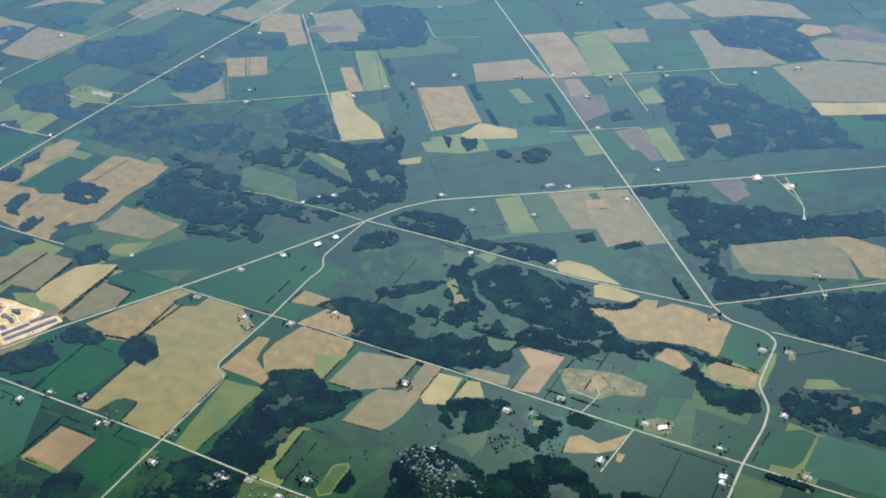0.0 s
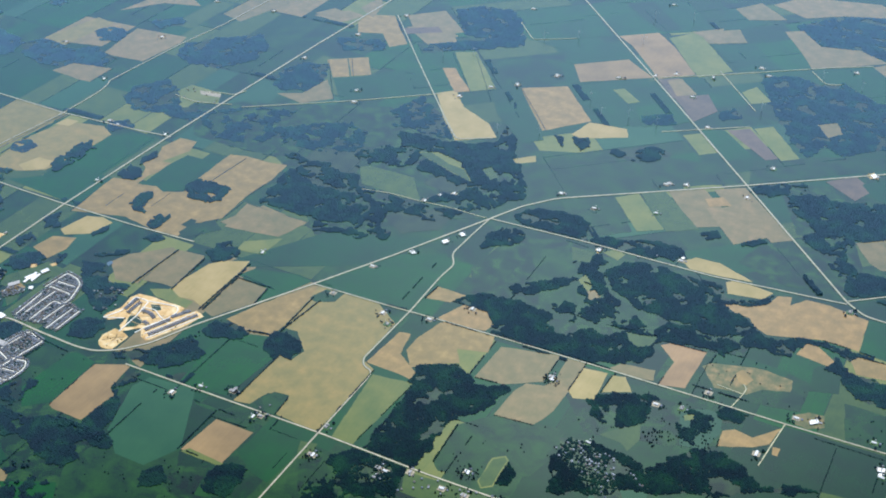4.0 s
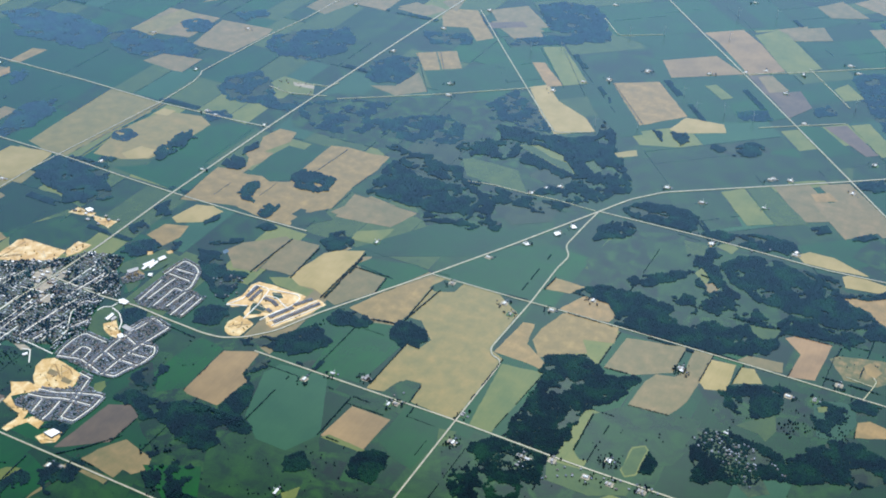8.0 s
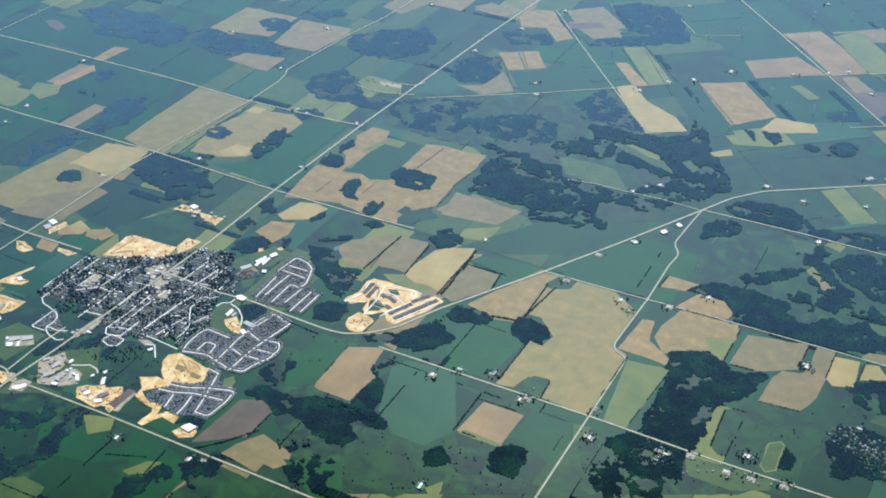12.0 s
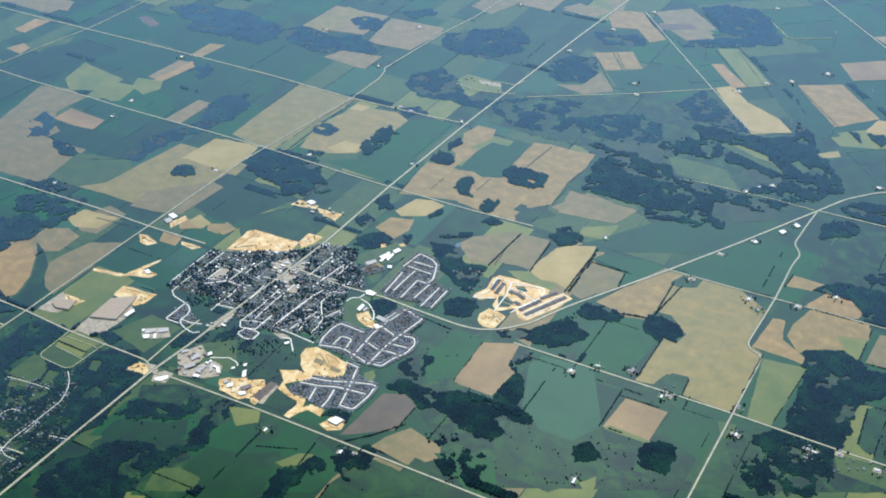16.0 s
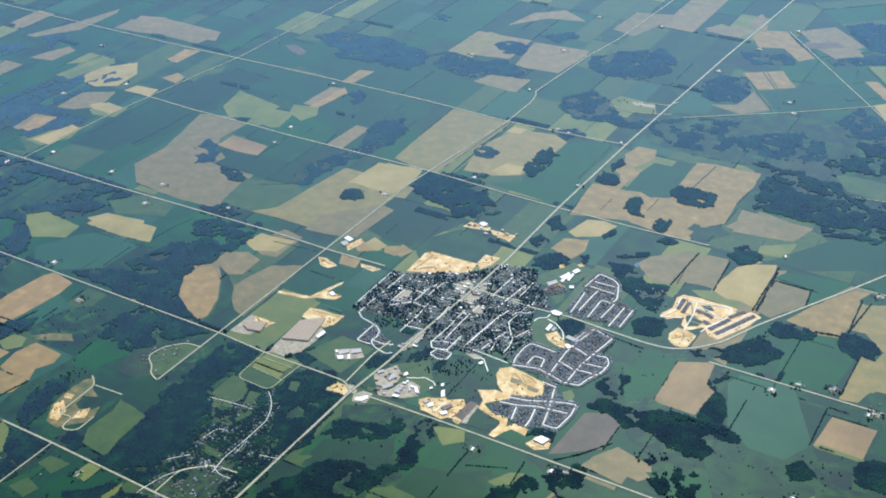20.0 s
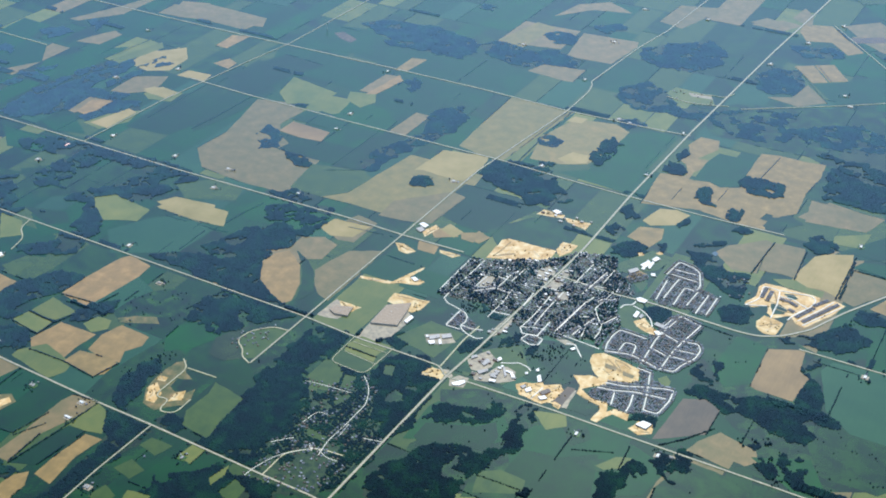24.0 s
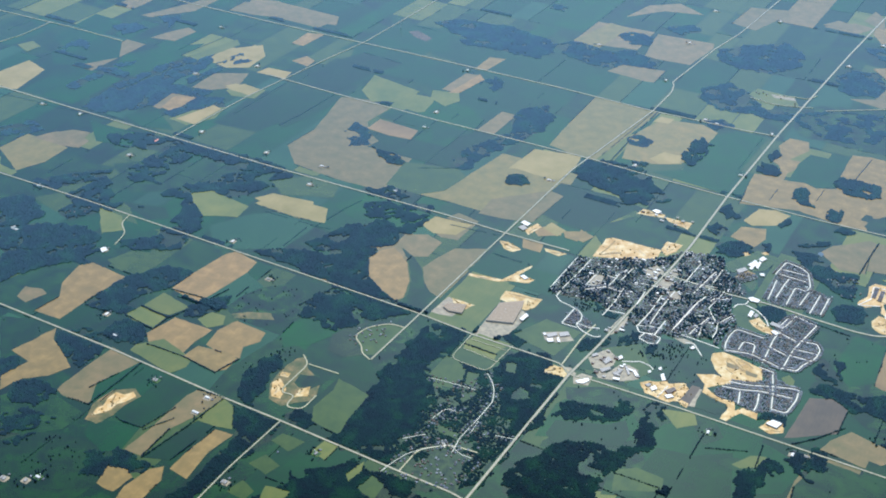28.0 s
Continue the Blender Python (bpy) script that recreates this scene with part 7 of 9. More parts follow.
wood((-1025, 798.5), (-994, 842), (-945.5, 826), (-991.5, 791.5), thick=0.6)
wood((-658, 344), (-648.5, 356), (-637.5, 355), (-622, 353.5), (-605, 363), (-585, 361), (-590.5, 381), (-591, 394), (-589.5, 405.5), (-577, 395), (-570, 378.5), (-570, 369), (-556.5, 363.5), (-553.5, 356), (-565, 353), (-576.5, 353), (-566.5, 336.5), (-569.5, 329), (-582.5, 328), (-595.5, 333), (-609.5, 338), (-619.5, 339), (-624, 333), (-635, 340), (-649, 342.5), thick=0.9)
wood((-580.5, 314), (-571, 316.5), (-560.5, 304.5), (-560, 294), (-561.5, 285), (-572.5, 290), (-580.5, 302.5), thick=0.7)
wood((-603, 310.5), (-595, 315), (-577, 295.5), (-577, 284.5), (-591.5, 294), thick=0.6)
wood((-521, 350.5), (-513.5, 359.5), (-502, 351), (-504.5, 342), (-514.5, 338), thick=0.85)
wood((-480, 357), (-482, 376.5), (-475, 383), (-462.5, 382), (-459.5, 371), (-460, 355), (-476.5, 355), thick=0.97)
wood((-661.5, 362.5), (-661.5, 384), (-651, 386), (-641.5, 384), (-638, 361.5), (-652, 354), thick=0.4)
wood((-662.5, 436), (-669.5, 448.5), (-662.5, 460), (-649.5, 463.5), (-641, 454), (-645.5, 441.5), thick=0.9)
wood((-719, 516), (-703, 521), (-682.5, 504.5), (-662.5, 507), (-659, 487), (-657.5, 467), (-678, 476.5), (-698, 492), thick=0.85)
wood((-619.5, 436.5), (-600.5, 448.5), (-588.5, 467), (-582, 480), (-571, 474.5), (-558, 466), (-565.5, 447), (-577.5, 437), (-598.5, 438.5), (-613, 431), thick=0.85)
wood((-578.5, 488), (-576, 501.5), (-557.5, 504.5), (-544, 499), (-549, 490), (-564.5, 483.5), thick=0.95)
wood((-524, 488.5), (-530, 506.5), (-520.5, 515.5), (-510, 509.5), (-499.5, 501.5), (-499.5, 486.5), (-514.5, 484.5), thick=0.97)
wood((-568, 433.5), (-559.5, 441.5), (-551, 444), (-551.5, 433), (-563.5, 430), thick=0.8)
wood((-598, 407.5), (-596.5, 415.5), (-587.5, 430), (-582.5, 419.5), (-591, 404.5), thick=0.6)
wood((-715.5, 415), (-720, 427), (-704, 432), (-694, 423), (-698.5, 412.5), (-710, 410), thick=0.97)
wood((-644, 259.5), (-635.5, 275.5), (-639, 290), (-629.5, 284.5), (-624.5, 259), (-632.5, 248), thick=0.6)
wood((-422, 415), (-413, 431), (-375, 427.5), (-374.5, 417), (-395.5, 411.5), (-412.5, 405.5), thick=0.55)
wood((-421.5, 391.5), (-414.5, 401.5), (-398.5, 393), (-385, 382), (-409.5, 369), (-418, 376.5), thick=0.5)
wood((-328, 454.5), (-317, 466), (-308.5, 459), (-309.5, 446.5), (-322.5, 445.5), thick=0.85)
wood((-1219.5, 799), (-1191.5, 824), (-1141, 833), (-1080.5, 821), (-1062.5, 796), (-1076.5, 771.5), (-1124, 779.5), (-1173.5, 779), thick=0.85)
wood((-1070, 809), (-1053, 836), (-1001.5, 821), (-951.5, 815.5), (-948, 801.5), (-999, 781), (-1044.5, 789), thick=0.75)
wood((-1021.5, 875), (-1009.5, 890.5), (-981.5, 889.5), (-980, 862), (-999, 857), thick=0.95)
wood((-1099, 679.5), (-1088.5, 700.5), (-1068.5, 696), (-1069.5, 665.5), thick=0.6)
wood((-1024.5, 620), (-1022.5, 648.5), (-1007.5, 663.5), (-995, 642.5), (-1002, 612), (-1008.5, 589), thick=0.7)
wood((-854, 623.5), (-858, 652.5), (-850, 676), (-835, 665), (-836, 633.5), (-839.5, 614), thick=0.7)
wood((-892.5, 591), (-878, 604.5), (-873.5, 592), thick=0.7)
wood((-927, 548.5), (-924.5, 567.5), (-914, 585), (-876.5, 588), (-847.5, 558.5), (-832.5, 545), (-847.5, 526), (-874, 527.5), (-898.5, 547), thick=0.65)
wood((-862, 709), (-846.5, 724), (-831, 712.5), (-846.5, 697.5), thick=0.8)
wood((-1266.5, 192), (-1197.5, 233.5), (-1197.5, 214.5), (-1218, 192.5), (-1228.5, 167.5), (-1230, 157.5), thick=0.85)
wood((-1156, 211), (-1135, 242.5), (-1110.5, 247.5), (-1113.5, 218), (-1123.5, 203), (-1127.5, 183), (-1109, 181), (-1114, 174), (-1143, 169.5), (-1152.5, 168), (-1151.5, 190.5), thick=0.9)
wood((-1115, 169), (-1099.5, 170), (-1085, 162.5), (-1086.5, 149.5), (-1105, 146.5), (-1118.5, 146.5), (-1117, 159.5), thick=0.8)
wood((-1085.5, 203.5), (-1078, 221), (-1066, 233), (-1059, 217), (-1071, 199.5), (-1080, 194), thick=0.85)
wood((-1096.5, 293.5), (-1058, 317), (-1028, 321), (-998, 324.5), (-977.5, 308.5), (-957.5, 293), (-942.5, 284.5), (-949.5, 272), (-979.5, 280), (-1003, 284), (-1027, 288), (-1051.5, 292.5), thick=0.85)
wood((-1009.5, 249), (-998.5, 277.5), (-978.5, 263), (-974, 241), (-996, 244), thick=0.6)
wood((-989, 140.5), (-999, 160), (-998.5, 178.5), (-994.5, 192.5), (-983, 184), (-984, 172.5), (-976, 155), (-971.5, 137), (-982, 138), thick=0.9)
wood((-1144.5, 131), (-1132, 146.5), (-1112, 142.5), (-1101.5, 137), (-1102, 109.5), (-1121.5, 113), (-1139, 122.5), thick=0.6)
wood((-1156, 88.5), (-1148.5, 97), (-1135.5, 89.5), (-1132.5, 76.5), (-1137, 70.5), thick=0.8)
wood((-1128, 72), (-1119.5, 84.5), (-1097, 83.5), (-1091.5, 72.5), (-1097, 62.5), (-1114, 59), thick=0.8)
wood((-1111.5, 47), (-1100, 60.5), (-1075.5, 61.5), (-1077, 48), (-1077, 28.5), (-1086, 23), thick=0.5)
wood((-1036.5, 46.5), (-1021.5, 61.5), (-1003.5, 56.5), (-987.5, 60), (-991.5, 48.5), (-1010, 43.5), (-1012, 30.5), (-1024.5, 29), thick=0.65)
wood((-986.5, 131.5), (-970, 134.5), (-943, 129), (-944.5, 107), (-947, 87), (-946.5, 69.5), (-950, 47), (-964.5, 38.5), (-961, 55), (-962.5, 84), (-963.5, 102), thick=0.85)
wood((-950.5, 139.5), (-946, 152), (-929.5, 148.5), (-929.5, 135), (-942, 134), thick=0.7)
wood((-916.5, 130), (-907.5, 142), (-910.5, 159.5), (-908.5, 184.5), (-910, 216), (-900, 229.5), (-880.5, 212), (-872, 182.5), (-866.5, 159.5), (-860.5, 135), (-880, 133), (-901, 132.5), thick=0.9)
wood((-910.5, 67.5), (-901.5, 84), (-891, 99), (-875, 100), (-861, 97), thick=0.7)
wood((-892.5, 113), (-887, 124.5), (-881, 128), (-880.5, 108.5), (-880.5, 102.5), thick=0.6)
wood((-1434, 348.5), (-1415.5, 374), (-1393, 366), (-1402.5, 339.5), (-1420.5, 335.5), thick=0.7)
wood((-1326.5, 248), (-1317.5, 265), (-1305.5, 266), (-1276, 250), (-1278.5, 227), (-1294, 217.5), thick=0.85)
wood((-1294, 217.5), (-1273.5, 235), (-1238.5, 251), (-1210, 247), (-1205, 229), (-1266.5, 192), thick=0.85)
wood((-1275, 262), (-1274, 294.5), (-1264.5, 312), (-1247.5, 301), (-1243.5, 269.5), (-1253, 253), thick=0.5)
wood((-1191.5, 323.5), (-1198.5, 354), (-1190.5, 383), (-1162.5, 412.5), (-1139, 414.5), (-1143.5, 387), (-1156.5, 356), (-1174, 339.5), (-1163, 318), (-1153, 292), (-1173, 301), thick=0.65)
wood((-1216.5, 416), (-1195, 422), (-1163.5, 422), (-1141, 417), (-1156, 404), (-1188.5, 397), thick=0.5)
wood((-1063.5, 325), (-1050, 354), (-1033.5, 379.5), (-1020.5, 413), (-995, 408), (-997.5, 375), (-1019, 340.5), (-1048, 319), thick=0.6)
wood((-1401.5, 427.5), (-1405.5, 472), (-1381, 495), (-1356.5, 510), (-1333, 508.5), (-1334.5, 475.5), (-1350, 443.5), (-1373.5, 421.5), thick=0.85)
wood((-1322, 453), (-1310.5, 490.5), (-1295.5, 507), (-1278.5, 494.5), (-1295, 454.5), thick=0.7)
wood((-1523.5, 599.5), (-1507.5, 619.5), (-1485, 613), (-1493, 584.5), thick=0.9)
wood((-1497.5, 646.5), (-1478, 663), (-1463.5, 626.5), thick=0.8)
wood((-1529.5, 518), (-1526, 548.5), (-1509.5, 549), (-1498, 528), (-1513, 510), thick=0.7)
wood((-1455.5, 509), (-1415.5, 508), (-1412.5, 496), (-1450.5, 495), thick=0.7)
wood((-1354.5, 571), (-1347.5, 611), (-1328, 605), (-1339.5, 571.5), thick=0.5)
wood((-676, 741.5), (-636, 739), (-598.5, 747), (-585.5, 720.5), (-524, 715.5), (-482.5, 722), (-492.5, 702), (-535, 689.5), (-534, 656), (-556.5, 663.5), (-555.5, 694), (-600.5, 707.5), (-641.5, 713.5), thick=0.55)
wood((-568, 821.5), (-524, 829.5), (-500, 850.5), (-470.5, 813), (-445, 772), (-463.5, 736.5), (-497, 745), (-500.5, 770), (-504, 796), (-535.5, 808.5), thick=0.6)
wood((-798, 766), (-761.5, 798), (-714, 816), (-701, 790), (-701, 765), (-706, 738), (-749, 733.5), thick=0.45)
wood((-679, 295.5), (-675.5, 306), (-661.5, 307), (-660.5, 296.5), (-670, 299), thick=0.95)
wood((-1410.5, 477.5), (-1400, 552), (-1373.5, 595), (-1366, 590.5), (-1390, 540.5), (-1398, 472), thick=0.7)
wood((-1449.5, 453.5), (-1445.5, 515.5), (-1425.5, 545.5), (-1435.5, 504), (-1435, 446), thick=0.7)
wood((-1356, 527), (-1346.5, 570.5), (-1338.5, 565), (-1346, 520), thick=0.7)
wood((-1334.5, 387.5), (-1307, 411.5), (-1263.5, 417), (-1230, 417), (-1177.5, 416), (-1204, 400), (-1248.5, 399), (-1283.5, 384.5), (-1318, 377), thick=0.6)
wood((-1328, 288), (-1310, 311), (-1283.5, 339.5), (-1276.5, 325), (-1295, 296), (-1312.5, 279.5), thick=0.6)
wood((-1274.5, 344.5), (-1265.5, 395.5), (-1240.5, 397.5), (-1240, 365.5), (-1245, 326), thick=0.5)
wood((-1202.5, 252), (-1191, 279.5), (-1157, 289.5), (-1143, 266), (-1182, 242.5), thick=0.6)
wood((-911.5, 635), (-903, 649.5), (-887, 642), (-889.5, 628), (-904, 626), thick=0.97)
wood((-774, 498), (-756.5, 514), (-738, 518), (-732, 507.5), (-746.5, 494), (-758, 481.5), (-771, 482), thick=0.85)
wood((-789, 347.5), (-779.5, 348), (-773, 340.5), (-766, 340), (-764, 328.5), (-768.5, 322), (-779, 331), thick=0.80)
wood((-817, 310), (-813, 321.5), (-801, 326.5), (-799.5, 336.5), (-797, 321), (-803.5, 309.5), (-810.5, 304), thick=0.80)
wood((-826.5, 367.5), (-815, 360.5), (-804, 361), (-804.5, 355), (-812.5, 354), (-821, 360), thick=0.80)
wood((-713.5, 644.5), (-717, 663), (-686, 665), (-678.5, 656), (-686, 634), (-702.5, 633.5), thick=0.95)
wood((-671, 995.5), (-675, 1013.5), (-588.5, 1072.5), (-578.5, 1055.5), (-614.5, 1027), thick=0.90)
wood((-1322, 453), (-1333.5, 500), (-1326.5, 536.5), (-1315, 535.5), (-1314.5, 503.5), (-1291, 510), (-1298, 475), (-1300.5, 444), thick=0.80)
wood((-1290.5, 281), (-1282.5, 303.5), (-1276.5, 325), (-1265, 320), (-1264, 291), (-1243, 292.5), (-1215, 303.5), (-1210.5, 295), (-1233, 278), (-1275, 275.5), thick=0.75)
wood((-1216, 326), (-1210, 353), (-1188, 360.5), (-1179.5, 342), (-1196.5, 329.5), thick=0.75)
wood((-1178, 293), (-1184.5, 322), (-1170, 330.5), (-1153, 302.5), (-1151, 282.5), (-1164, 280), thick=0.80)
wood((-1399, 421), (-1396, 462), (-1390.5, 506), (-1379.5, 555.5), (-1371, 597), (-1355.5, 591.5), (-1360.5, 541.5), (-1361.5, 507), (-1359, 445.5), (-1373.5, 421.5), thick=0.80)
wood((-783, 136), (-798.5, 162.5), (-795.5, 178), (-787, 192.5), (-779.5, 208.5), (-763.5, 218), (-751, 217), (-740, 227), (-733, 224.5), (-737, 208.5), (-742.5, 195.5), (-741.5, 182), (-739, 162), thick=0.90)
wood((-734.5, 224), (-743, 238), (-745.5, 256), (-746.5, 272.5), (-739, 279), (-730, 265.5), (-732.5, 250.5), (-727, 234.5), thick=0.85)
wood((-797.5, 228.5), (-798, 244), (-791, 251), (-777.5, 254), (-764.5, 257), (-765.5, 268), (-762, 274), (-752, 262.5), (-756.5, 249.5), (-764, 239.5), (-773.5, 238), (-785, 231.5), thick=0.80)
wood((-807.5, 199.5), (-818, 210), (-813, 228), (-801.5, 226.5), (-799, 214.5), thick=0.85)
wood((-667.5, 214.5), (-673, 233), (-667.5, 244), (-660, 250.5), (-658.5, 238.5), (-659.5, 217.5), thick=0.85)
wood((-642, 255.5), (-651.5, 265.5), (-644, 277.5), (-633.5, 274), (-634, 263.5), thick=0.85)
# ---- hedgerows and scrub ----
hedge((-1075.5, 310), (-1076.5, 345.5), gap=0.2, size=0.6)
hedge((-1075.5, 349.5), (-1058, 353.5), gap=0.3, size=0.6)
hedge((-667, 271), (-665, 247.5), gap=0.1, size=0.6)
hedge((-812.5, 242.5), (-811, 267), gap=0.1, size=0.8)
hedge((-812.5, 260.5), (-813, 198), (-813.5, 160), gap=0.0, size=0.8)
hedge((-1019.5, 501.5), (-1050.5, 483), gap=0.1, size=0.6)
hedge((-906.5, 569), (-908.5, 655), (-908, 714), gap=0.0, size=0.8)
hedge((-1204, 577.5), (-1205.5, 520), (-1209.5, 488.5), gap=0.1, size=0.6)
hedge((-976.5, 410.5), (-931.5, 416.5), gap=0.1, size=0.6)
hedge((-547.5, 502), (-535, 505), (-527.5, 505.5), gap=0.0, size=0.8)
hedge((-525.5, 514.5), (-520, 563), gap=0.1, size=0.7)
hedge((-596, 507), (-597, 574.5), gap=0.1, size=0.7)
hedge((-591.5, 559), (-559, 554.5), gap=0.1, size=0.6)
hedge((-422.5, 579), (-388, 579.5), gap=0.1, size=0.5)
hedge((-386.5, 582.5), (-359, 582.5), (-326.5, 585), (-294, 584), gap=0.0, size=0.7)
hedge((-759.5, 591), (-759, 613), gap=0.0, size=0.5)
hedge((-724, 608.5), (-723, 633), gap=0.0, size=0.5)
hedge((-704, 666.5), (-700.5, 714), gap=0.0, size=0.6)
hedge((-658, 620), (-657.5, 649.5), gap=0.0, size=0.6)
hedge((-663, 510), (-660.5, 564.5), gap=0.0, size=0.7)
hedge((-631, 519), (-634, 564.5), gap=0.0, size=0.7)
hedge((-594, 508), (-595.5, 567), gap=0.0, size=0.7)
hedge((-594, 554.5), (-560.5, 555.5), gap=0.0, size=0.6)
hedge((-525.5, 510.5), (-527.5, 560.5), gap=0.1, size=0.7)
hedge((-301.5, 633.5), (-288, 634), (-275.5, 636.5), gap=0.0, size=0.7)
hedge((-312, 632), (-300.5, 632.5), gap=0.1, size=0.6)
hedge((-362, 676.5), (-343.5, 673.5), (-333.5, 662), gap=0.1, size=0.6)
hedge((-276, 638), (-260.5, 642.5), (-251, 651), gap=0.1, size=0.6)
scatter(70, 0.7, (-252.5, 532.5), (-234.5, 552.5), (-220, 556), (-228, 536.5), (-241, 521))
scatter(120, 0.8, (-613, 311.5), (-603.5, 323), (-585.5, 320.5), (-565.5, 291), (-576.5, 279.5), (-586.5, 302.5))
hedge((-514, 378), (-514.5, 419.5), gap=0.0, size=0.6)
hedge((-510.5, 438.5), (-510.5, 485), gap=0.0, size=0.6)
scatter(60, 0.6, (-850, 361.5), (-823.5, 367.5), (-815, 359), (-829, 351))
scatter(60, 0.7, (-782.5, 325.5), (-753.5, 350), (-738, 336), (-766, 320))
hedge((-697, 423.5), (-668.5, 423.5), (-646, 421.5), gap=0.0, size=0.6)
scatter(70, 0.7, (-596, 471), (-580, 491.5), (-569, 508.5), (-562.5, 503.5), (-583, 468))
hedge((-651.5, 282.5), (-639.5, 295.5), (-630, 309.5), (-626, 315.5), gap=0.1, size=0.6)
hedge((-1111, 217.5), (-1078, 221), (-1074, 239.5), gap=0.0, size=0.6)
hedge((-1114.5, 189), (-1088, 187.5), (-1082, 206), gap=0.0, size=0.6)
hedge((-1080.5, 154.5), (-1049.5, 156), (-1017.5, 152.5), (-1012.5, 174), gap=0.0, size=0.6)
hedge((-1118, 174), (-1088.5, 170), (-1089, 189), gap=0.0, size=0.6)
hedge((-1068, 82.5), (-1067.5, 114), (-1068.5, 135.5), gap=0.0, size=0.6)
hedge((-1002, 60.5), (-997, 98.5), (-994.5, 133), gap=0.0, size=0.6)
hedge((-1043.5, 82.5), (-1037.5, 81), (-1021.5, 82.5), (-1016, 109), gap=0.0, size=0.6)
hedge((-930.5, 143), (-906.5, 141), (-911.5, 185), gap=0.0, size=0.6)
hedge((-1492.5, 403), (-1387.5, 413), (-1320, 418), gap=0.0, size=0.5)
hedge((-1121, 349), (-1071, 351.5), gap=0.1, size=0.5)
hedge((-1071, 351.5), (-1066.5, 387), (-1062, 407), gap=0.0, size=0.6)
scatter(50, 0.7, (-1084, 30.5), (-1063.5, 49.5), (-1026, 40.5), (-1044.5, 11.5))
scatter(40, 0.7, (-1004, 160.5), (-997, 203), (-982.5, 203.5), (-986.5, 156))
scatter(40, 0.55, (-225, 530), (-212.5, 561), (-200.5, 543), (-210, 532))
hedge((-537.5, 960.5), (-479, 889), gap=0.1, size=0.5)
hedge((-747, 927.5), (-692, 849.5), gap=0.1, size=0.45)
hedge((-638, 1003.5), (-578.5, 927.5), gap=0.1, size=0.45)
hedge((-617, 1015.5), (-552, 920), gap=0.1, size=0.45)
hedge((-918.5, 593.5), (-914.5, 651.5), (-911.5, 702.5), gap=0.05, size=0.55)
hedge((-727, 942), (-704, 906.5), gap=0.1, size=0.45)
hedge((-1015.5, 250), (-1005, 287.5), gap=0.1, size=0.5)
hedge((-1019, 82), (-1009, 101), gap=0.1, size=0.5)
hedge((-1081, 93), (-1074, 118.5), gap=0.1, size=0.5)
hedge((-740, 199), (-710, 200.5), gap=0.05, size=0.5)
hedge((-710, 200.5), (-709, 177), gap=0.05, size=0.5)
hedge((-741.5, 182), (-716.5, 181), gap=0.05, size=0.45)
hedge((-704, 248), (-674, 261), gap=0.3, size=0.5)
edge_hedges()
pasture_trees()
survey((-20, 134, 284, 420, 578, 708, 860, 1010, 1160, 1320), -1780, -60, 0, (0, 0), WEST, 31)
survey((-300, -160, -20, 110, 250, 390, 520), -520, 420, -49, (-283, 879), EAST, 32)

# ---- buildings ----
ROOF = [plain("dark_shingle", srgb(118, 126, 142, K), 0.8, vary=0.35), plain("brown_shingle", srgb(122, 112, 106, K), 0.8, vary=0.3),
        plain("pale_shingle", srgb(158, 164, 172, K), 0.7, vary=0.3)]
WHITE = plain("white_metal_roof", srgb(250, 248, 242, 0.8), 0.45, vary=0.06)
SHEET = plain("grey_flat_roof", srgb(196, 192, 188, K), 0.7, vary=0.1)
DARKSHEET = plain("weathered_flat_roof", srgb(196, 178, 156, 0.55), 0.85, vary=0.06, grain=0.6, gloss=0.02)
REDROOF = plain("red_metal_roof", srgb(214, 84, 62, K), 0.5, vary=0.05)
SIDING = plain("pale_siding", srgb(214, 206, 192, K), 0.7, vary=0.15)
BRICKWALL = plain("red_brick_wall", srgb(166, 112, 92, K), 0.8, vary=0.15)
CONCRETE = plain("concrete", srgb(206, 202, 192, K), 0.8, vary=0.06)
PANEL = plain("roof_unit", srgb(224, 224, 222, K), 0.4, vary=0.05)


def box_bm(w, d, low, high, x=0.0, y=0.0):
    bm = bmesh.new()
    bmesh.ops.create_cube(bm, size=1.0)
    for v in bm.verts:
        v.co = Vector((v.co.x * w + x, v.co.y * d + y, low if v.co.z < 0 else high))
    return bm


def gable_bm(w, d, eave, ridge, over=0.08):
    """A gabled roof with a little thickness, ridge along x."""
    bm = bmesh.new()
    a, b, t = w / 2 + over, d / 2 + over, 0.05
    ring = [(-b, eave), (0, ridge), (b, eave), (b, eave - t), (0, ridge - t), (-b, eave - t)]
    ends = [[bm.verts.new((x, y, z)) for y, z in ring] for x in (-a, a)]
    for i in range(6):
        j = (i + 1) % 6
        bm.faces.new((ends[0][i], ends[0][j], ends[1][j], ends[1][i]))
    for e in ends:
        for q in ((0, 1, 4, 5), (1, 2, 3, 4)):
            bm.faces.new([e[k] for k in q])
    bmesh.ops.recalc_face_normals(bm, faces=bm.faces)
    return bm


def walls_bm(w, d, eave, ridge):
    """Walls with gable ends."""
    bm = bmesh.new()
    x, y = w / 2, d / 2
    p = [(-y, 0), (y, 0), (y, eave), (0, ridge - 0.05), (-y, eave)]
    ends = [[bm.verts.new((q, r, z)) for r, z in p] for q in (-x, x)]
    bm.faces.new(ends[0]), bm.faces.new(ends[1])
    for i in range(5):
        j = (i + 1) % 5
        bm.faces.new((ends[0][i], ends[0][j], ends[1][j], ends[1][i]))
    bmesh.ops.recalc_face_normals(bm, faces=bm.faces)
    return bm




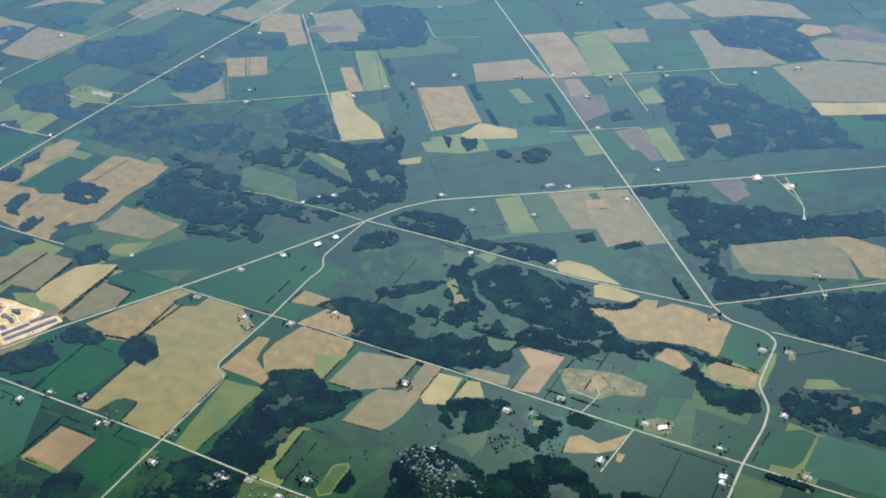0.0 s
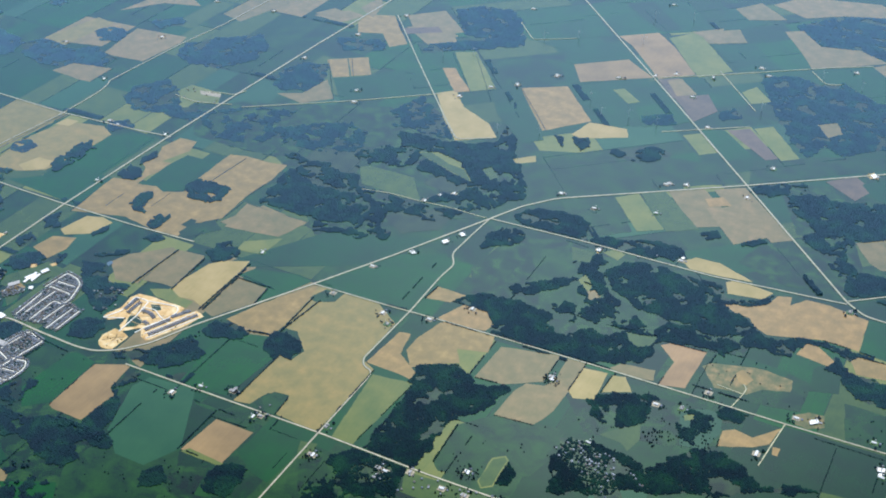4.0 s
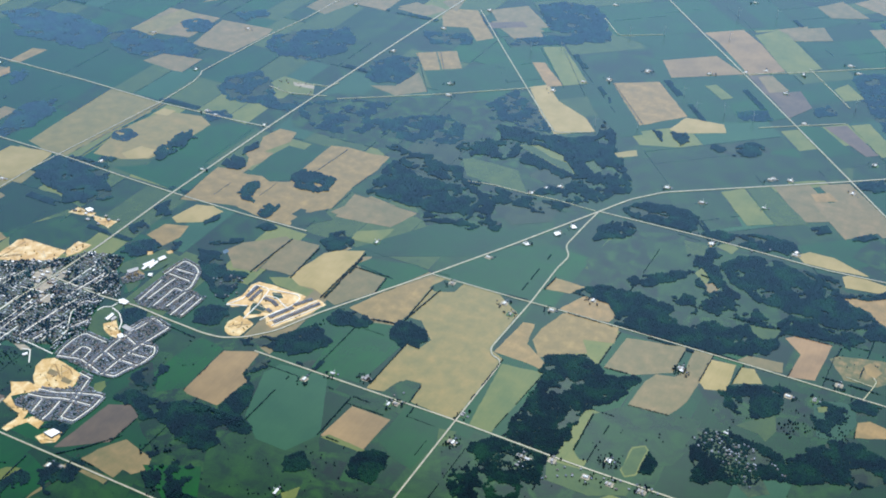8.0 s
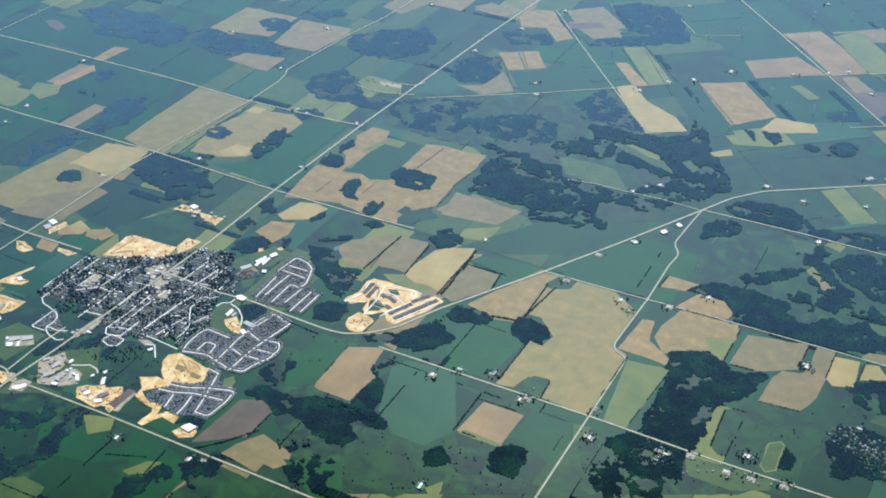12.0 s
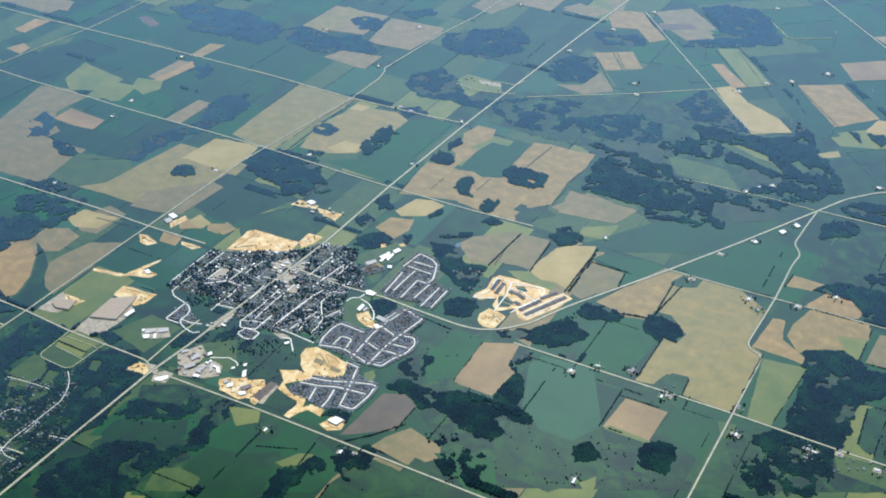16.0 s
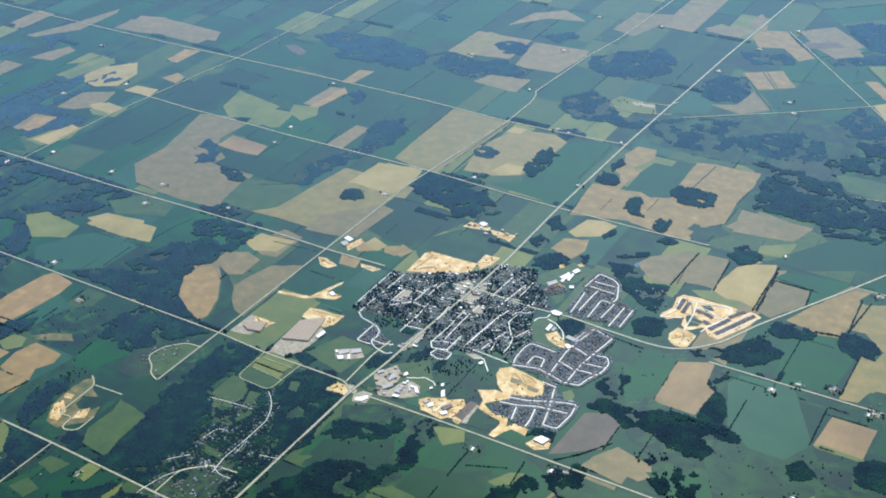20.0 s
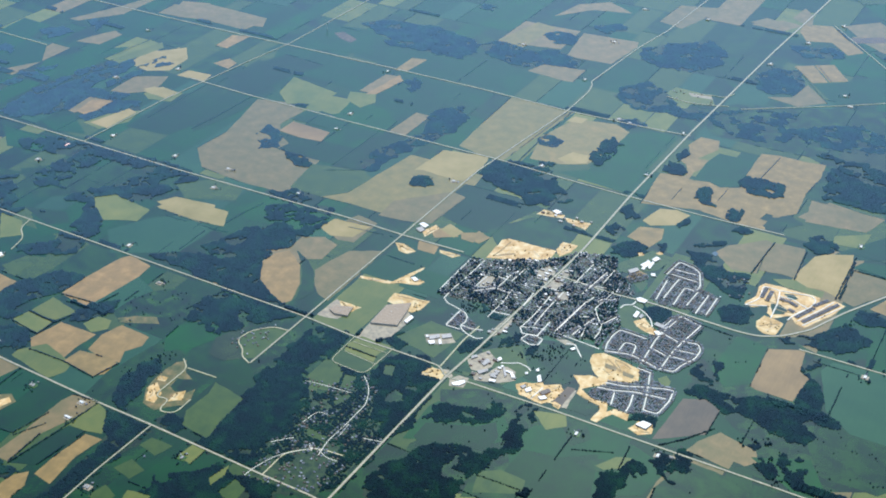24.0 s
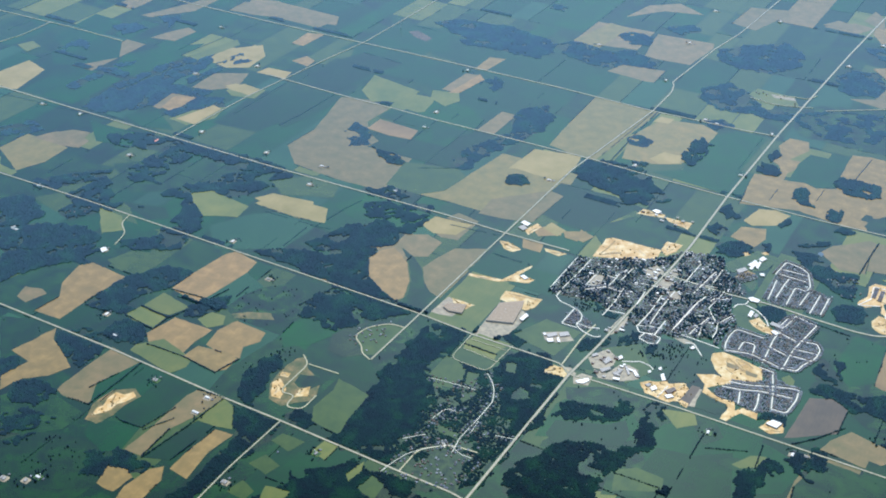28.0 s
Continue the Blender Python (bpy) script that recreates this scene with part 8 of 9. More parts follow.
def proto_house(w, d, roof, wall, label, name="house", category="house", group="houses", eave=0.42, ridge=0.7, chimney=True):
    base = tagged(new(name), label, category, group)
    part("wall", walls_bm(w, d, eave, ridge), wall, base)
    r = part("roof", gable_bm(w, d, eave, ridge), roof, base)
    if chimney:
        part("chimney", box_bm(0.09, 0.09, ridge - 0.2, ridge + 0.1, w * 0.25, d * 0.1), BRICKWALL, r)
    return base


def silo(label="tall pale concrete silo beside a barn"):
    base = tagged(new("silo"), label, "silo", "farm silos")
    bm = bmesh.new()
    bmesh.ops.create_cone(bm, cap_ends=True, segments=14, radius1=0.32, radius2=0.32, depth=2.0, matrix=Matrix.Translation((0, 0, 1.0)))
    part("shaft", bm, CONCRETE, base)
    bm = bmesh.new()
    bmesh.ops.create_uvsphere(bm, u_segments=14, v_segments=6, radius=0.33, matrix=Matrix.Translation((0, 0, 2.0)) @ Matrix.Diagonal((1, 1, 0.6, 1)))
    part("dome", bm, WHITE, base)
    return base


def tree_proto(seed, h, r):
    base = tagged(new("tree"), "dark green broadleaf tree with a rounded crown", "tree", "single trees")
    bm = bmesh.new()
    bmesh.ops.create_cone(bm, segments=6, radius1=0.07, radius2=0.03, depth=h * 0.7, matrix=Matrix.Translation((0, 0, h * 0.35)))
    part("trunk", bm, BARK, base)
    rng = np.random.default_rng(seed)
    k = 9
    d = rng.normal(size=(k, 3))
    d /= np.linalg.norm(d, axis=1)[:, None]
    v, f = crowns(d[:, :2] * r * 0.55, np.full(k, r * 0.55), h * 0.62 + d[:, 2] * r * 0.5, seed)
    c = new("crown", fast_mesh("crown", v, f, [CROWN]))
    c.parent = base
    return base


def barn(w, d, roof, label):
    base = tagged(new("barn"), label, "barn", "farm barns")
    part("wall", walls_bm(w, d, 0.6, 1.05), SIDING, base)
    part("roof", gable_bm(w, d, 0.6, 1.05, 0.1), roof, base)
    part("door", box_bm(0.05, 0.5, 0.0, 0.45, w / 2 + 0.03), CONCRETE, base)
    return base


HOUSES = [proto_house(1.3, 1.0, ROOF[0], SIDING, "pale-sided house with a dark shingle gable roof"),
          proto_house(1.15, 0.95, ROOF[1], BRICKWALL, "brick house with a brown shingle gable roof"),
          proto_house(1.4, 0.95, ROOF[2], SIDING, "pale house with a light grey gable roof")]
FARMHOUSES = [proto_house(1.5, 1.1, ROOF[0], SIDING, "white farmhouse with a dark gable roof among trees", "farmhouse", "farmhouse", "farmhouses"),
              proto_house(1.4, 1.1, ROOF[2], BRICKWALL, "brick farmhouse with a pale gable roof among trees", "farmhouse", "farmhouse", "farmhouses")]
BARNS = [barn(3.2, 1.5, WHITE, "long barn with a bright white metal roof"), barn(2.4, 1.4, SHEET, "barn with a grey metal roof"),
         barn(5.0, 1.5, WHITE, "very long livestock barn with a white metal roof")]
REDBARN = barn(5.5, 2.2, REDROOF, "large barn with a bright red metal roof")
SILO = silo()
TREES = [tree_proto(s, h, r) for s, h, r in ((1, 1.6, 0.8), (2, 1.3, 0.65), (3, 1.9, 0.95), (4, 1.1, 0.6))]
PROTOS = HOUSES + FARMHOUSES + BARNS + [REDBARN, SILO] + TREES


def put(proto, x, y, turn=0.0, z=None):
    return copy_thing(proto, pose(x, y, top_of(x, y) if z is None else z, 0, 0, turn))


FARMS = []


def farm(place, kind=""):
    """A farmstead: house, barns, perhaps a silo, a yard and a few trees."""
    x, y = place
    k = len(FARMS)
    FARMS.append(place)
    rnd = random.Random(k * 7 + 3)
    turn = rnd.choice((0, 90)) + rnd.uniform(-4, 4)
    yard = outline([(x - 2.6, y - 2.2), (x + 2.6, y - 2.2), (x + 2.6, y + 2.2), (x - 2.6, y + 2.2)], 1.2, 0.6, k)
    tagged(new("farmyard", slab("farmyard", yard, -0.4, 0.24, GRAVELYARD if k % 3 else VERGE)), "pale gravel and grass farmyard", "farmyard", "farmyards", "structure")
    big = REDBARN if kind == "red" else BARNS[2] if kind == "long" else BARNS[0 if y - 0.58 * x > 900 else k % 2]
    put(big, x, y, turn, 0.24)
    c, s = math.cos(radians(turn)), math.sin(radians(turn))
    if kind != "long" or k % 2:
        put(FARMHOUSES[k % 2], x + 3.9 * c, y + 3.9 * s + 0.5, turn + 90)
    if k % 3 == 0:
        put(SILO, x - 1.4 * s + 0.6 * c, y + 1.4 * c + 0.6 * s, 0, 0.24)
    if k % 4 == 1:
        put(BARNS[1], x - 2.3 * s, y + 2.3 * c, turn)
    for i in range(rnd.randint(0, 1) if y - 0.58 * x > 900 else rnd.randint(1, 3)):
        a = rnd.uniform(0, 6.28)
        r = rnd.uniform(3.4, 6.5)
        put(rnd.choice(TREES), x + r * math.cos(a), y + r * math.sin(a), rnd.uniform(0, 360))
    rng = np.random.default_rng(k)
    far = y - 0.58 * x > 900
    n = rng.integers(2, 6) if far else rng.integers(5, 14)
    a, r = rng.uniform(0, 6.28) + rng.normal(0, 0.8, n), rng.uniform(3.2, 7, n)
    rad = rng.uniform(0.35, 0.75, n)
    v, f = crowns(np.stack([x + r * np.cos(a), y + r * np.sin(a)], 1), rad, 0.2 + rad * 0.4, k, not far)
    tagged(new("farm_trees", fast_mesh("farm_trees", v, f, [CROWN])), "windbreak of dark trees round a farmstead", "trees", "farm trees", "stuff")


def farmred(place):
    farm(place, "red")


def farmlong(place):
    farm(place, "long")


HALLS = []


def hall(kind, high, *corners):
    """A large flat-roofed building on its own footprint, with parapet and roof units."""
    k = len(HALLS)
    HALLS.append(kind)
    words = {"white": "large flat-roofed building with a bright white roof", "grey": "flat-roofed commercial building with a grey roof",
             "factory": "vast low factory with a weathered grey flat roof", "brick": "flat-roofed brick building with an orange-brown roof"}[kind]
    name = "factory" if kind == "factory" else "commercial_building"
    cx, cy = sum(p[0] for p in corners) / len(corners), sum(p[1] for p in corners) / len(corners)
    base = tagged(new(name), words, "factory" if kind == "factory" else "building", "large flat-roofed buildings")
    base.matrix_basis = pose(cx, cy, 0.0)
    ring = [(x - cx, y - cy) for x, y in corners]
    for nm, me in (("wall", slab("wall", ring, 0.0, high, BRICKWALL if kind == "brick" else SIDING)),
                   ("roof", slab("roof", [(x * 0.985, y * 0.985) for x, y in ring], high, high + 0.06, {"white": WHITE, "grey": SHEET, "factory": DARKSHEET, "brick": ROOF[1]}[kind]))):
        ob = new(nm, me)
        ob.parent = base
    rnd = random.Random(k)
    for i in range(26 if kind == "factory" else 3):
        a, b = rnd.uniform(0.15, 0.85), rnd.uniform(-0.7, 0.7)
        p, q = ring[rnd.randrange(len(ring))], ring[rnd.randrange(len(ring))]
        ux, uy = (p[0] * a + q[0] * (1 - a)) * 0.75, (p[1] * a + q[1] * (1 - a)) * 0.75
        part("roof_unit", box_bm(0.35, 0.28, high + 0.06, high + 0.24, ux, uy), PANEL, base)


def turbine_proto():
    base = tagged(new("wind_turbine"), "tall white wind turbine with three still blades", "wind turbine", "wind turbines")
    bm = bmesh.new()
    bmesh.ops.create_cone(bm, cap_ends=True, segments=10, radius1=0.24, radius2=0.13, depth=8.0, matrix=Matrix.Translation((0, 0, 4.0)))
    part("tower", bm, WHITE, base)
    part("nacelle", box_bm(0.9, 0.36, 7.9, 8.26, -0.15), WHITE, base)
    bm = bmesh.new()
    bmesh.ops.create_uvsphere(bm, u_segments=8, v_segments=6, radius=0.22, matrix=Matrix.Translation((0.4, 0, 8.08)))
    part("hub", bm, WHITE, base)
    for k in range(3):
        bm = bmesh.new()
        bmesh.ops.create_cone(bm, cap_ends=True, segments=6, radius1=0.16, radius2=0.04, depth=4.0,
                              matrix=Matrix.Translation((0.42, 0, 8.08)) @ Matrix.Rotation(radians(20 + 120 * k), 4, "X") @ Matrix.Translation((0, 0, 2.1)) @ Matrix.Diagonal((0.5, 1, 1, 1)))
        part("blade", bm, WHITE, base)
    return base


TURBINE = turbine_proto()
PROTOS.append(TURBINE)


def turbine(place):
    put(TURBINE, place[0], place[1], -50)


WATER = plain("still_water", srgb(96, 122, 138, K), 0.12, vary=0.02, gloss=0.2)


def pond(*corners):
    ob = new("pond", slab("pond", outline(corners, 2.0, 0.5, corners[0][0]), -0.3, 0.2, WATER))
    tagged(ob, "small still pond among fields", "pond", "ponds", "structure")


# ---- the town: streets with house rows, old centre under trees ----
GRAVELYARD = CROPS["gravelyard"]
def shops(count, *ring):
    """Small flat-roofed shops and offices round a yard."""
    rnd = random.Random(count + len(HALLS))
    xs, ys = [p[0] for p in ring], [p[1] for p in ring]
    done, tries = [], 0
    while len(done) < count and tries < 900:
        tries += 1
        x, y = rnd.uniform(min(xs), max(xs)), rnd.uniform(min(ys), max(ys))
        w, d = rnd.uniform(0.8, 1.9), rnd.uniform(0.6, 1.2)
        if not inside(x, y, ring) or any(abs(x - p) < 2.6 and abs(y - q) < 2.2 for p, q in done) or off_street(x, y) < 1.2 or off_road(x, y) < 1.6:
            continue
        done.append((x, y))
        hall(rnd.choice(("white", "grey", "grey", "brick")), rnd.uniform(0.75, 1.1), (x - w, y - d), (x + w, y - d), (x + w, y + d), (x - w, y + d))
        SHOPS.append((x, y))


SHOPS = []


def off_line(x, y, pts):
    best = 99.0
    for (xa, ya), (xb, yb) in zip(pts, pts[1:]):
        f = ((x - xa) * (xb - xa) + (y - ya) * (yb - ya)) / max(1e-6, (xb - xa) ** 2 + (yb - ya) ** 2)
        f = min(1.0, max(0.0, f))
        best = min(best, math.hypot(x - xa - f * (xb - xa), y - ya - f * (yb - ya)))
    return best


def off_street(x, y):
    return min([off_line(x, y, p) for p in STREETS if abs(p[0][0] - x) < 90 and abs(p[0][1] - y) < 90] or [99.0])


def off_road(x, y):
    return min(off_line(x, y, p) - w / 2 for _, p, w in ROADS)


OLD = []


def oldtown(*ring):
    OLD.append(ring)


def fill_old(ring):
    """The old centre: houses of all sizes close together under shade trees."""
    rnd = random.Random(5)
    xs, ys = [p[0] for p in ring], [p[1] for p in ring]
    taken = {}
    y = min(ys)
    while y < max(ys):
        x = min(xs)
        while x < max(xs):
            p, q = x + rnd.uniform(-0.75, 0.75), y + rnd.uniform(-0.75, 0.75)
            shade = noise.noise(Vector((p * 0.09, q * 0.09, 9.0)))
            if rnd.random() < 0.84 - 1.1 * shade and inside(p, q, ring) and off_street(p, q) > 1.15 and off_road(p, q) > 0.9 and all(abs(p - a) > 2.6 or abs(q - b) > 1.9 for a, b in SHOPS):
                LOTS.append((p, q, 90 * rnd.randint(0, 1) + rnd.uniform(-6, 6), rnd.random() ** 0.6, 0.3))
                taken[(p, q)] = 1
            x += 2.5
        y += 2.5
    rng = np.random.default_rng(6)
    n = 7400
    px, py = rng.uniform(min(xs) - 1, max(xs) + 1, n), rng.uniform(min(ys) - 1, max(ys) + 1, n)
    keep = within_ring(px, py, ring)
    keep &= np.array([noise.noise(Vector((a * 0.09, b * 0.09, 9.0))) + 0.5 * noise.noise(Vector((a * 0.3, b * 0.3, 2.0))) > -0.12 for a, b in zip(px, py)])
    for crop, c in FIELDS:
        if crop in ("gravelyard", "sand", "lawn"):
            keep &= ~within_ring(px, py, c)
    px, py = px[keep], py[keep]
    free = np.array([off_street(a, b) > 0.75 and off_road(a, b) > 0.5 for a, b in zip(px, py)])
    t = np.stack([px[free], py[free]], 1)
    houses = np.array(list(taken))
    gap = np.array([np.abs(houses - q).max(1).min() for q in t])
    t = t[gap > 0.56]
    r = rng.uniform(0.4, 0.95, len(t))
    v, f = crowns(t, r, 0.5 + r * 0.7, 8)
    tagged(new("shade_trees", fast_mesh("shade_trees", v, f, [CROWN])), "dark shade trees over an old town centre", "trees", "town trees", "stuff")


def fill_estates():
    """Back rows of houses inside the blocks of the new estates, with a few garden trees."""
    rnd = random.Random(15)
    trees = []
    spots = set((round(q[0]), round(q[1])) for q in LOTS)
    for crop, c in FIELDS:
        if crop != "lots":
            continue
        xs, ys = [p[0] for p in c], [p[1] for p in c]
        y = min(ys)
        while y < max(ys):
            x = min(xs)
            while x < max(xs):
                p, q = x + rnd.uniform(-0.15, 0.15), y + rnd.uniform(-0.15, 0.15)
                if inside(p, q, c) and off_street(p, q) > 1.1 and off_road(p, q) > 0.9 and not any((round(p + i), round(q + j)) in spots for i in (-0.4, 0.4) for j in (-0.4, 0.4)):
                    if rnd.random() < 0.66:
                        LOTS.append((p, q, 90 * rnd.randint(0, 1), 0.62 * rnd.random(), 0.35))
                    elif rnd.random() < 0.9:
                        trees.append((p, q))
                x += 1.62
            y += 1.62
    t = np.array(trees)
    r = np.random.default_rng(3).uniform(0.3, 0.6, len(t))
    v, f = crowns(t, r, 0.4 + r * 0.5, 12)
    tagged(new("garden_trees", fast_mesh("garden_trees", v, f, [CROWN])), "small young trees in the gardens of new houses", "trees", "town trees", "stuff")


def build_lots():
    """Up to 300 houses as things; the others joined."""
    yards = [c for crop, c in FIELDS if crop in ("gravelyard", "sand")]
    LOTS[:] = [q for q in LOTS if q[4] < 0.3 or not any(inside(q[0], q[1], c) for c in yards)]
    near = sorted(range(len(LOTS)), key=lambda i: LOTS[i][1])[:300]
    for i in near:
        x, y, a, shade, _ = LOTS[i]
        put(HOUSES[0 if shade < 0.5 else 1 if shade < 0.8 else 2], x, y, a)
    rest = sorted(set(range(len(LOTS))) - set(near))
    verts, quads, slots = [], [], []
    rnd = random.Random(11)
    for i in rest:
        x, y, a, shade, old = LOTS[i]
        grow = rnd.uniform(0.8, 1.6) if old == 0.3 else 1.0
        w, d = grow * rnd.uniform(1.05, 1.5) / 2, grow ** 0.5 * rnd.uniform(0.8, 1.05) / 2
        e, r = rnd.uniform(0.72, 0.84), rnd.uniform(0.95, 1.08)
        c, s = math.cos(radians(a)), math.sin(radians(a))
        k = len(verts)
        o, g = 0.06, 0.004
        pts = [(-w, -d, 0), (w, -d, 0), (w, d, 0), (-w, d, 0), (-w, -d, e), (w, -d, e), (w, d, e), (-w, d, e),
               (-w - o, -d - o, e + g), (w + o, -d - o, e + g), (w + o, d + o, e + g), (-w - o, d + o, e + g), (-w - o, 0, r), (w + o, 0, r)]
        verts += [(x + p * c - q * s, y + p * s + q * c, z) for p, q, z in pts]
        m = 1 if shade < 0.42 else 2 if shade < 0.62 else 3 if shade < 0.965 else 4
        for q, mm in (((0, 1, 5, 4), 0), ((1, 2, 6, 5), 0), ((2, 3, 7, 6), 0), ((3, 0, 4, 7), 0), ((8, 9, 13, 12), m), ((10, 11, 12, 13), m),
                      ((9, 10, 13, 13), 0), ((11, 8, 12, 12), 0)):
            quads.append(tuple(k + j for j in dict.fromkeys(q)))
            slots.append(mm)
    me = mesh_of("town_houses", verts, quads, [SIDING] + ROOF + [WHITE])
    me.polygons.foreach_set("material_index", np.array(slots, dtype=np.int32))
    tagged(new("town_houses", me), "close-set town houses with dark and pale gable roofs", "houses", "town houses", "stuff")


def worksites():
    """Haul tracks, stripped strips and spoil heaps on the bare sand."""
    rnd = random.Random(77)
    for crop, c in list(FIELDS):
        if crop != "sand" or area_of(c) < 25:
            continue
        size = area_of(c) ** 0.5
        xs, ys = [p[0] for p in c], [p[1] for p in c]
        mid = (sum(xs) / len(xs), sum(ys) / len(ys))
        for i in range(2 + int(size / 6)):
            a, b = rnd.sample(list(c), 2)
            f, g = rnd.uniform(0.25, 0.8), rnd.uniform(0.25, 0.8)
            p = (mid[0] + (a[0] - mid[0]) * f, mid[1] + (a[1] - mid[1]) * f)
            q = (mid[0] + (b[0] - mid[0]) * g, mid[1] + (b[1] - mid[1]) * g)
            bend = ((p[0] + q[0]) / 2 + rnd.uniform(-1.5, 1.5), (p[1] + q[1]) / 2 + rnd.uniform(-1.5, 1.5))
            if math.dist(p, q) < 3 or not inside(*bend, c):
                continue
            high = top_of(*mid) + 0.012 + 0.003 * i
            wide = rnd.choice((0.3, 0.4, 0.5, 1.1))
            kind = CROPS["tan"] if wide > 1 else CROPS["fallow"] if i % 2 else GRAVEL
            me = strip_mesh("haul_track", rounded([p, bend, q], 1.5, 2.0), wide, high - 0.1, high, kind)
            tagged(new("haul_track", me), "worn brown haul track across a building site", "track", "site tracks", "structure")
        n = 2 + int(size / 3)
        rng = np.random.default_rng(n)
        px, py = rng.uniform(min(xs), max(xs), n * 3), rng.uniform(min(ys), max(ys), n * 3)
        keep = within_ring(px, py, c)
        px, py = px[keep][:n], py[keep][:n]
        if len(px):
            r = rng.uniform(0.3, 0.8, len(px))
            v, f = crowns(np.stack([px, py], 1), r, 0.2 + r * 0.2, n, True)
            tagged(new("spoil_heaps", fast_mesh("spoil_heaps", v, f, [CROPS["tan"]])), "tan heaps of dug earth on a building site", "earth heaps", "earth heaps", "stuff")


hall("white", 0.8, (-740, 471.5), (-740.5, 486.5), (-738, 486), (-737.5, 471.5))
hall("white", 0.8, (-736.5, 476.5), (-736.5, 486.5), (-734.5, 486), (-734, 475))
hall("white", 0.8, (-731, 469.5), (-728, 471), (-726, 467.5), (-729.5, 466.5))
hall("white", 0.9, (-840, 518.5), (-838, 522.5), (-832.5, 521.5), (-834, 516))
hall("white", 0.7, (-792.5, 469), (-788, 473.5), (-785, 470.5), (-790, 465.5))
hall("white", 0.8, (-927.5, 443), (-926, 447.5), (-919, 445.5), (-920, 440.5))
hall("grey", 0.8, (-926, 435.5), (-923.5, 441), (-918, 437.5), (-920, 432.5))
hall("white", 0.8, (-891, 369.5), (-889, 372.5), (-884, 370), (-886, 367))
hall("factory", 1.4, (-885.5, 302.5), (-887, 328), (-872.5, 339.5), (-870, 331), (-866.5, 309.5))
hall("white", 1.2, (-865, 317), (-864, 326), (-861, 324), (-862, 315.5))
hall("factory", 1.3, (-921.5, 302), (-921, 308), (-907.5, 313), (-905, 301.5), (-915, 299))
hall("white", 1.1, (-672, 293), (-669, 299), (-662.5, 298.5), (-664.5, 292))
farm((-1415, 658))
farm((-1356, 542))
farm((-1313.5, 591))
farm((-1389, 408))
farm((-1437, 406.5))
farm((-1263.5, 438.5))
farmred((-1287.5, 402.5))
farm((-1185.5, 436))
farm((-1126.5, 440.5))
farm((-1045.5, 435.5))
farm((-1114.5, 296))
farm((-1193.5, 233))
farm((-1088, 557))
farm((-1116.5, 406.5))
farm((-1277, 220))
farm((-1316.5, 283))
farm((-1095, 592))
farm((-1289.5, 367.5))
farm((-1118, 697.5))
farm((-942.5, 893.5))
farm((-950.5, 1004.5))
farm((-874, 1010))
farm((-884, 588.5))
farm((-939, 523))
farm((-928.5, 782.5))
farm((-861, 713.5))
farm((-848.5, 711))
farm((-795.5, 715.5))
farm((-773, 920.5))
farm((-1027, 835.5))
farm((-795, 620))
farm((-1056, 266))
farm((-1130, 167))
farm((-1046, 125))
farmlong((-1001, 112))
farm((-1048.5, 8.5))
farm((-1044, 14.5))
farm((-1061, 3))
farm((-1004, 128))
farm((-909.5, 119))
farm((-1106, 150))
farm((-942, 69))
farm((-702, 265.5))
farm((-640, 274.5))
farm((-648, 272))
farm((-683, 878.5))
farmlong((-672, 856.5))
farm((-420, 789.5))
farm((-385, 779.5))
farm((-342.5, 848))
farm((-566, 948.5))
farm((-545.5, 967))
farm((-517.5, 1005))
farm((-732, 1069))
farm((-467.5, 691))
farm((-474, 676))
farm((-512, 737.5))
farm((-519.5, 723.5))
farm((-502.5, 745.5))
farm((-585, 915.5))
farm((-357, 720.5))
farm((-754, 998.5))
farm((-470, 567))
farm((-460, 556.5))
farm((-435, 576))
farm((-516, 441.5))
farm((-539, 435))
farm((-484.5, 428.5))
farm((-326, 554.5))
farm((-439.5, 439.5))
farm((-432.5, 413))
farm((-369, 428.5))
farm((-336, 445))
farm((-308.5, 429.5))
farm((-383.5, 422))
farm((-387, 414))
farm((-344.5, 425))
farm((-328.5, 426))
farm((-279, 506.5))
farm((-544.5, 965))
farm((-517, 1002))
farm((-459, 1027.5))
farm((-427, 1049))
farm((-409.5, 1063))
farm((-373, 1072))
farm((-335.5, 1117))
farm((-323.5, 1102.5))
farm((-378, 1020.5))
farm((-344.5, 845.5))
farm((-328, 852.5))
farm((-419.5, 788))
farm((-385.5, 779))
farm((-275, 856))
farm((-268, 915.5))
farmlong((-184, 943.5))
farm((-155.5, 942))
farm((-132.5, 894))
farm((-345, 965))
farm((-612, 1153.5))
farm((-472.5, 1238))
farm((-209, 1182.5))
farm((-245, 1150.5))
farm((-336, 796))
farm((-357.5, 721))
farm((-294, 737))
farm((-159.5, 729))
farm((-116.5, 706))
farm((-99, 712))
farm((-92, 793))
farm((-103, 817.5))
farm((-165, 593))
farmlong((-153, 595))
farmlong((-179, 547))
farm((-104.5, 569))
farm((-103, 562))
farm((-57, 592.5))
farm((-6, 613.5))
farm((-236, 566.5))
farm((-253, 563))
farm((-225, 591))
farm((-114, 592.5))
farm((-326.5, 557))
farm((-85, 643.5))
farm((-597.5, 592.5))
farm((-553, 420.5))
farm((-516, 441))
farm((-488.5, 425.5))
farm((-434, 413))
farm((-337, 445.5))
farm((-491, 648.5))
farm((-508.5, 617))
farm((-517, 571.5))
farm((-326, 554))
farm((-388, 422.5))
farm((-412.5, 602.5))
farmlong((-508, 321.5))
turbine((-645, 993.5))
turbine((-617, 1009.5))
turbine((-566.5, 1082))
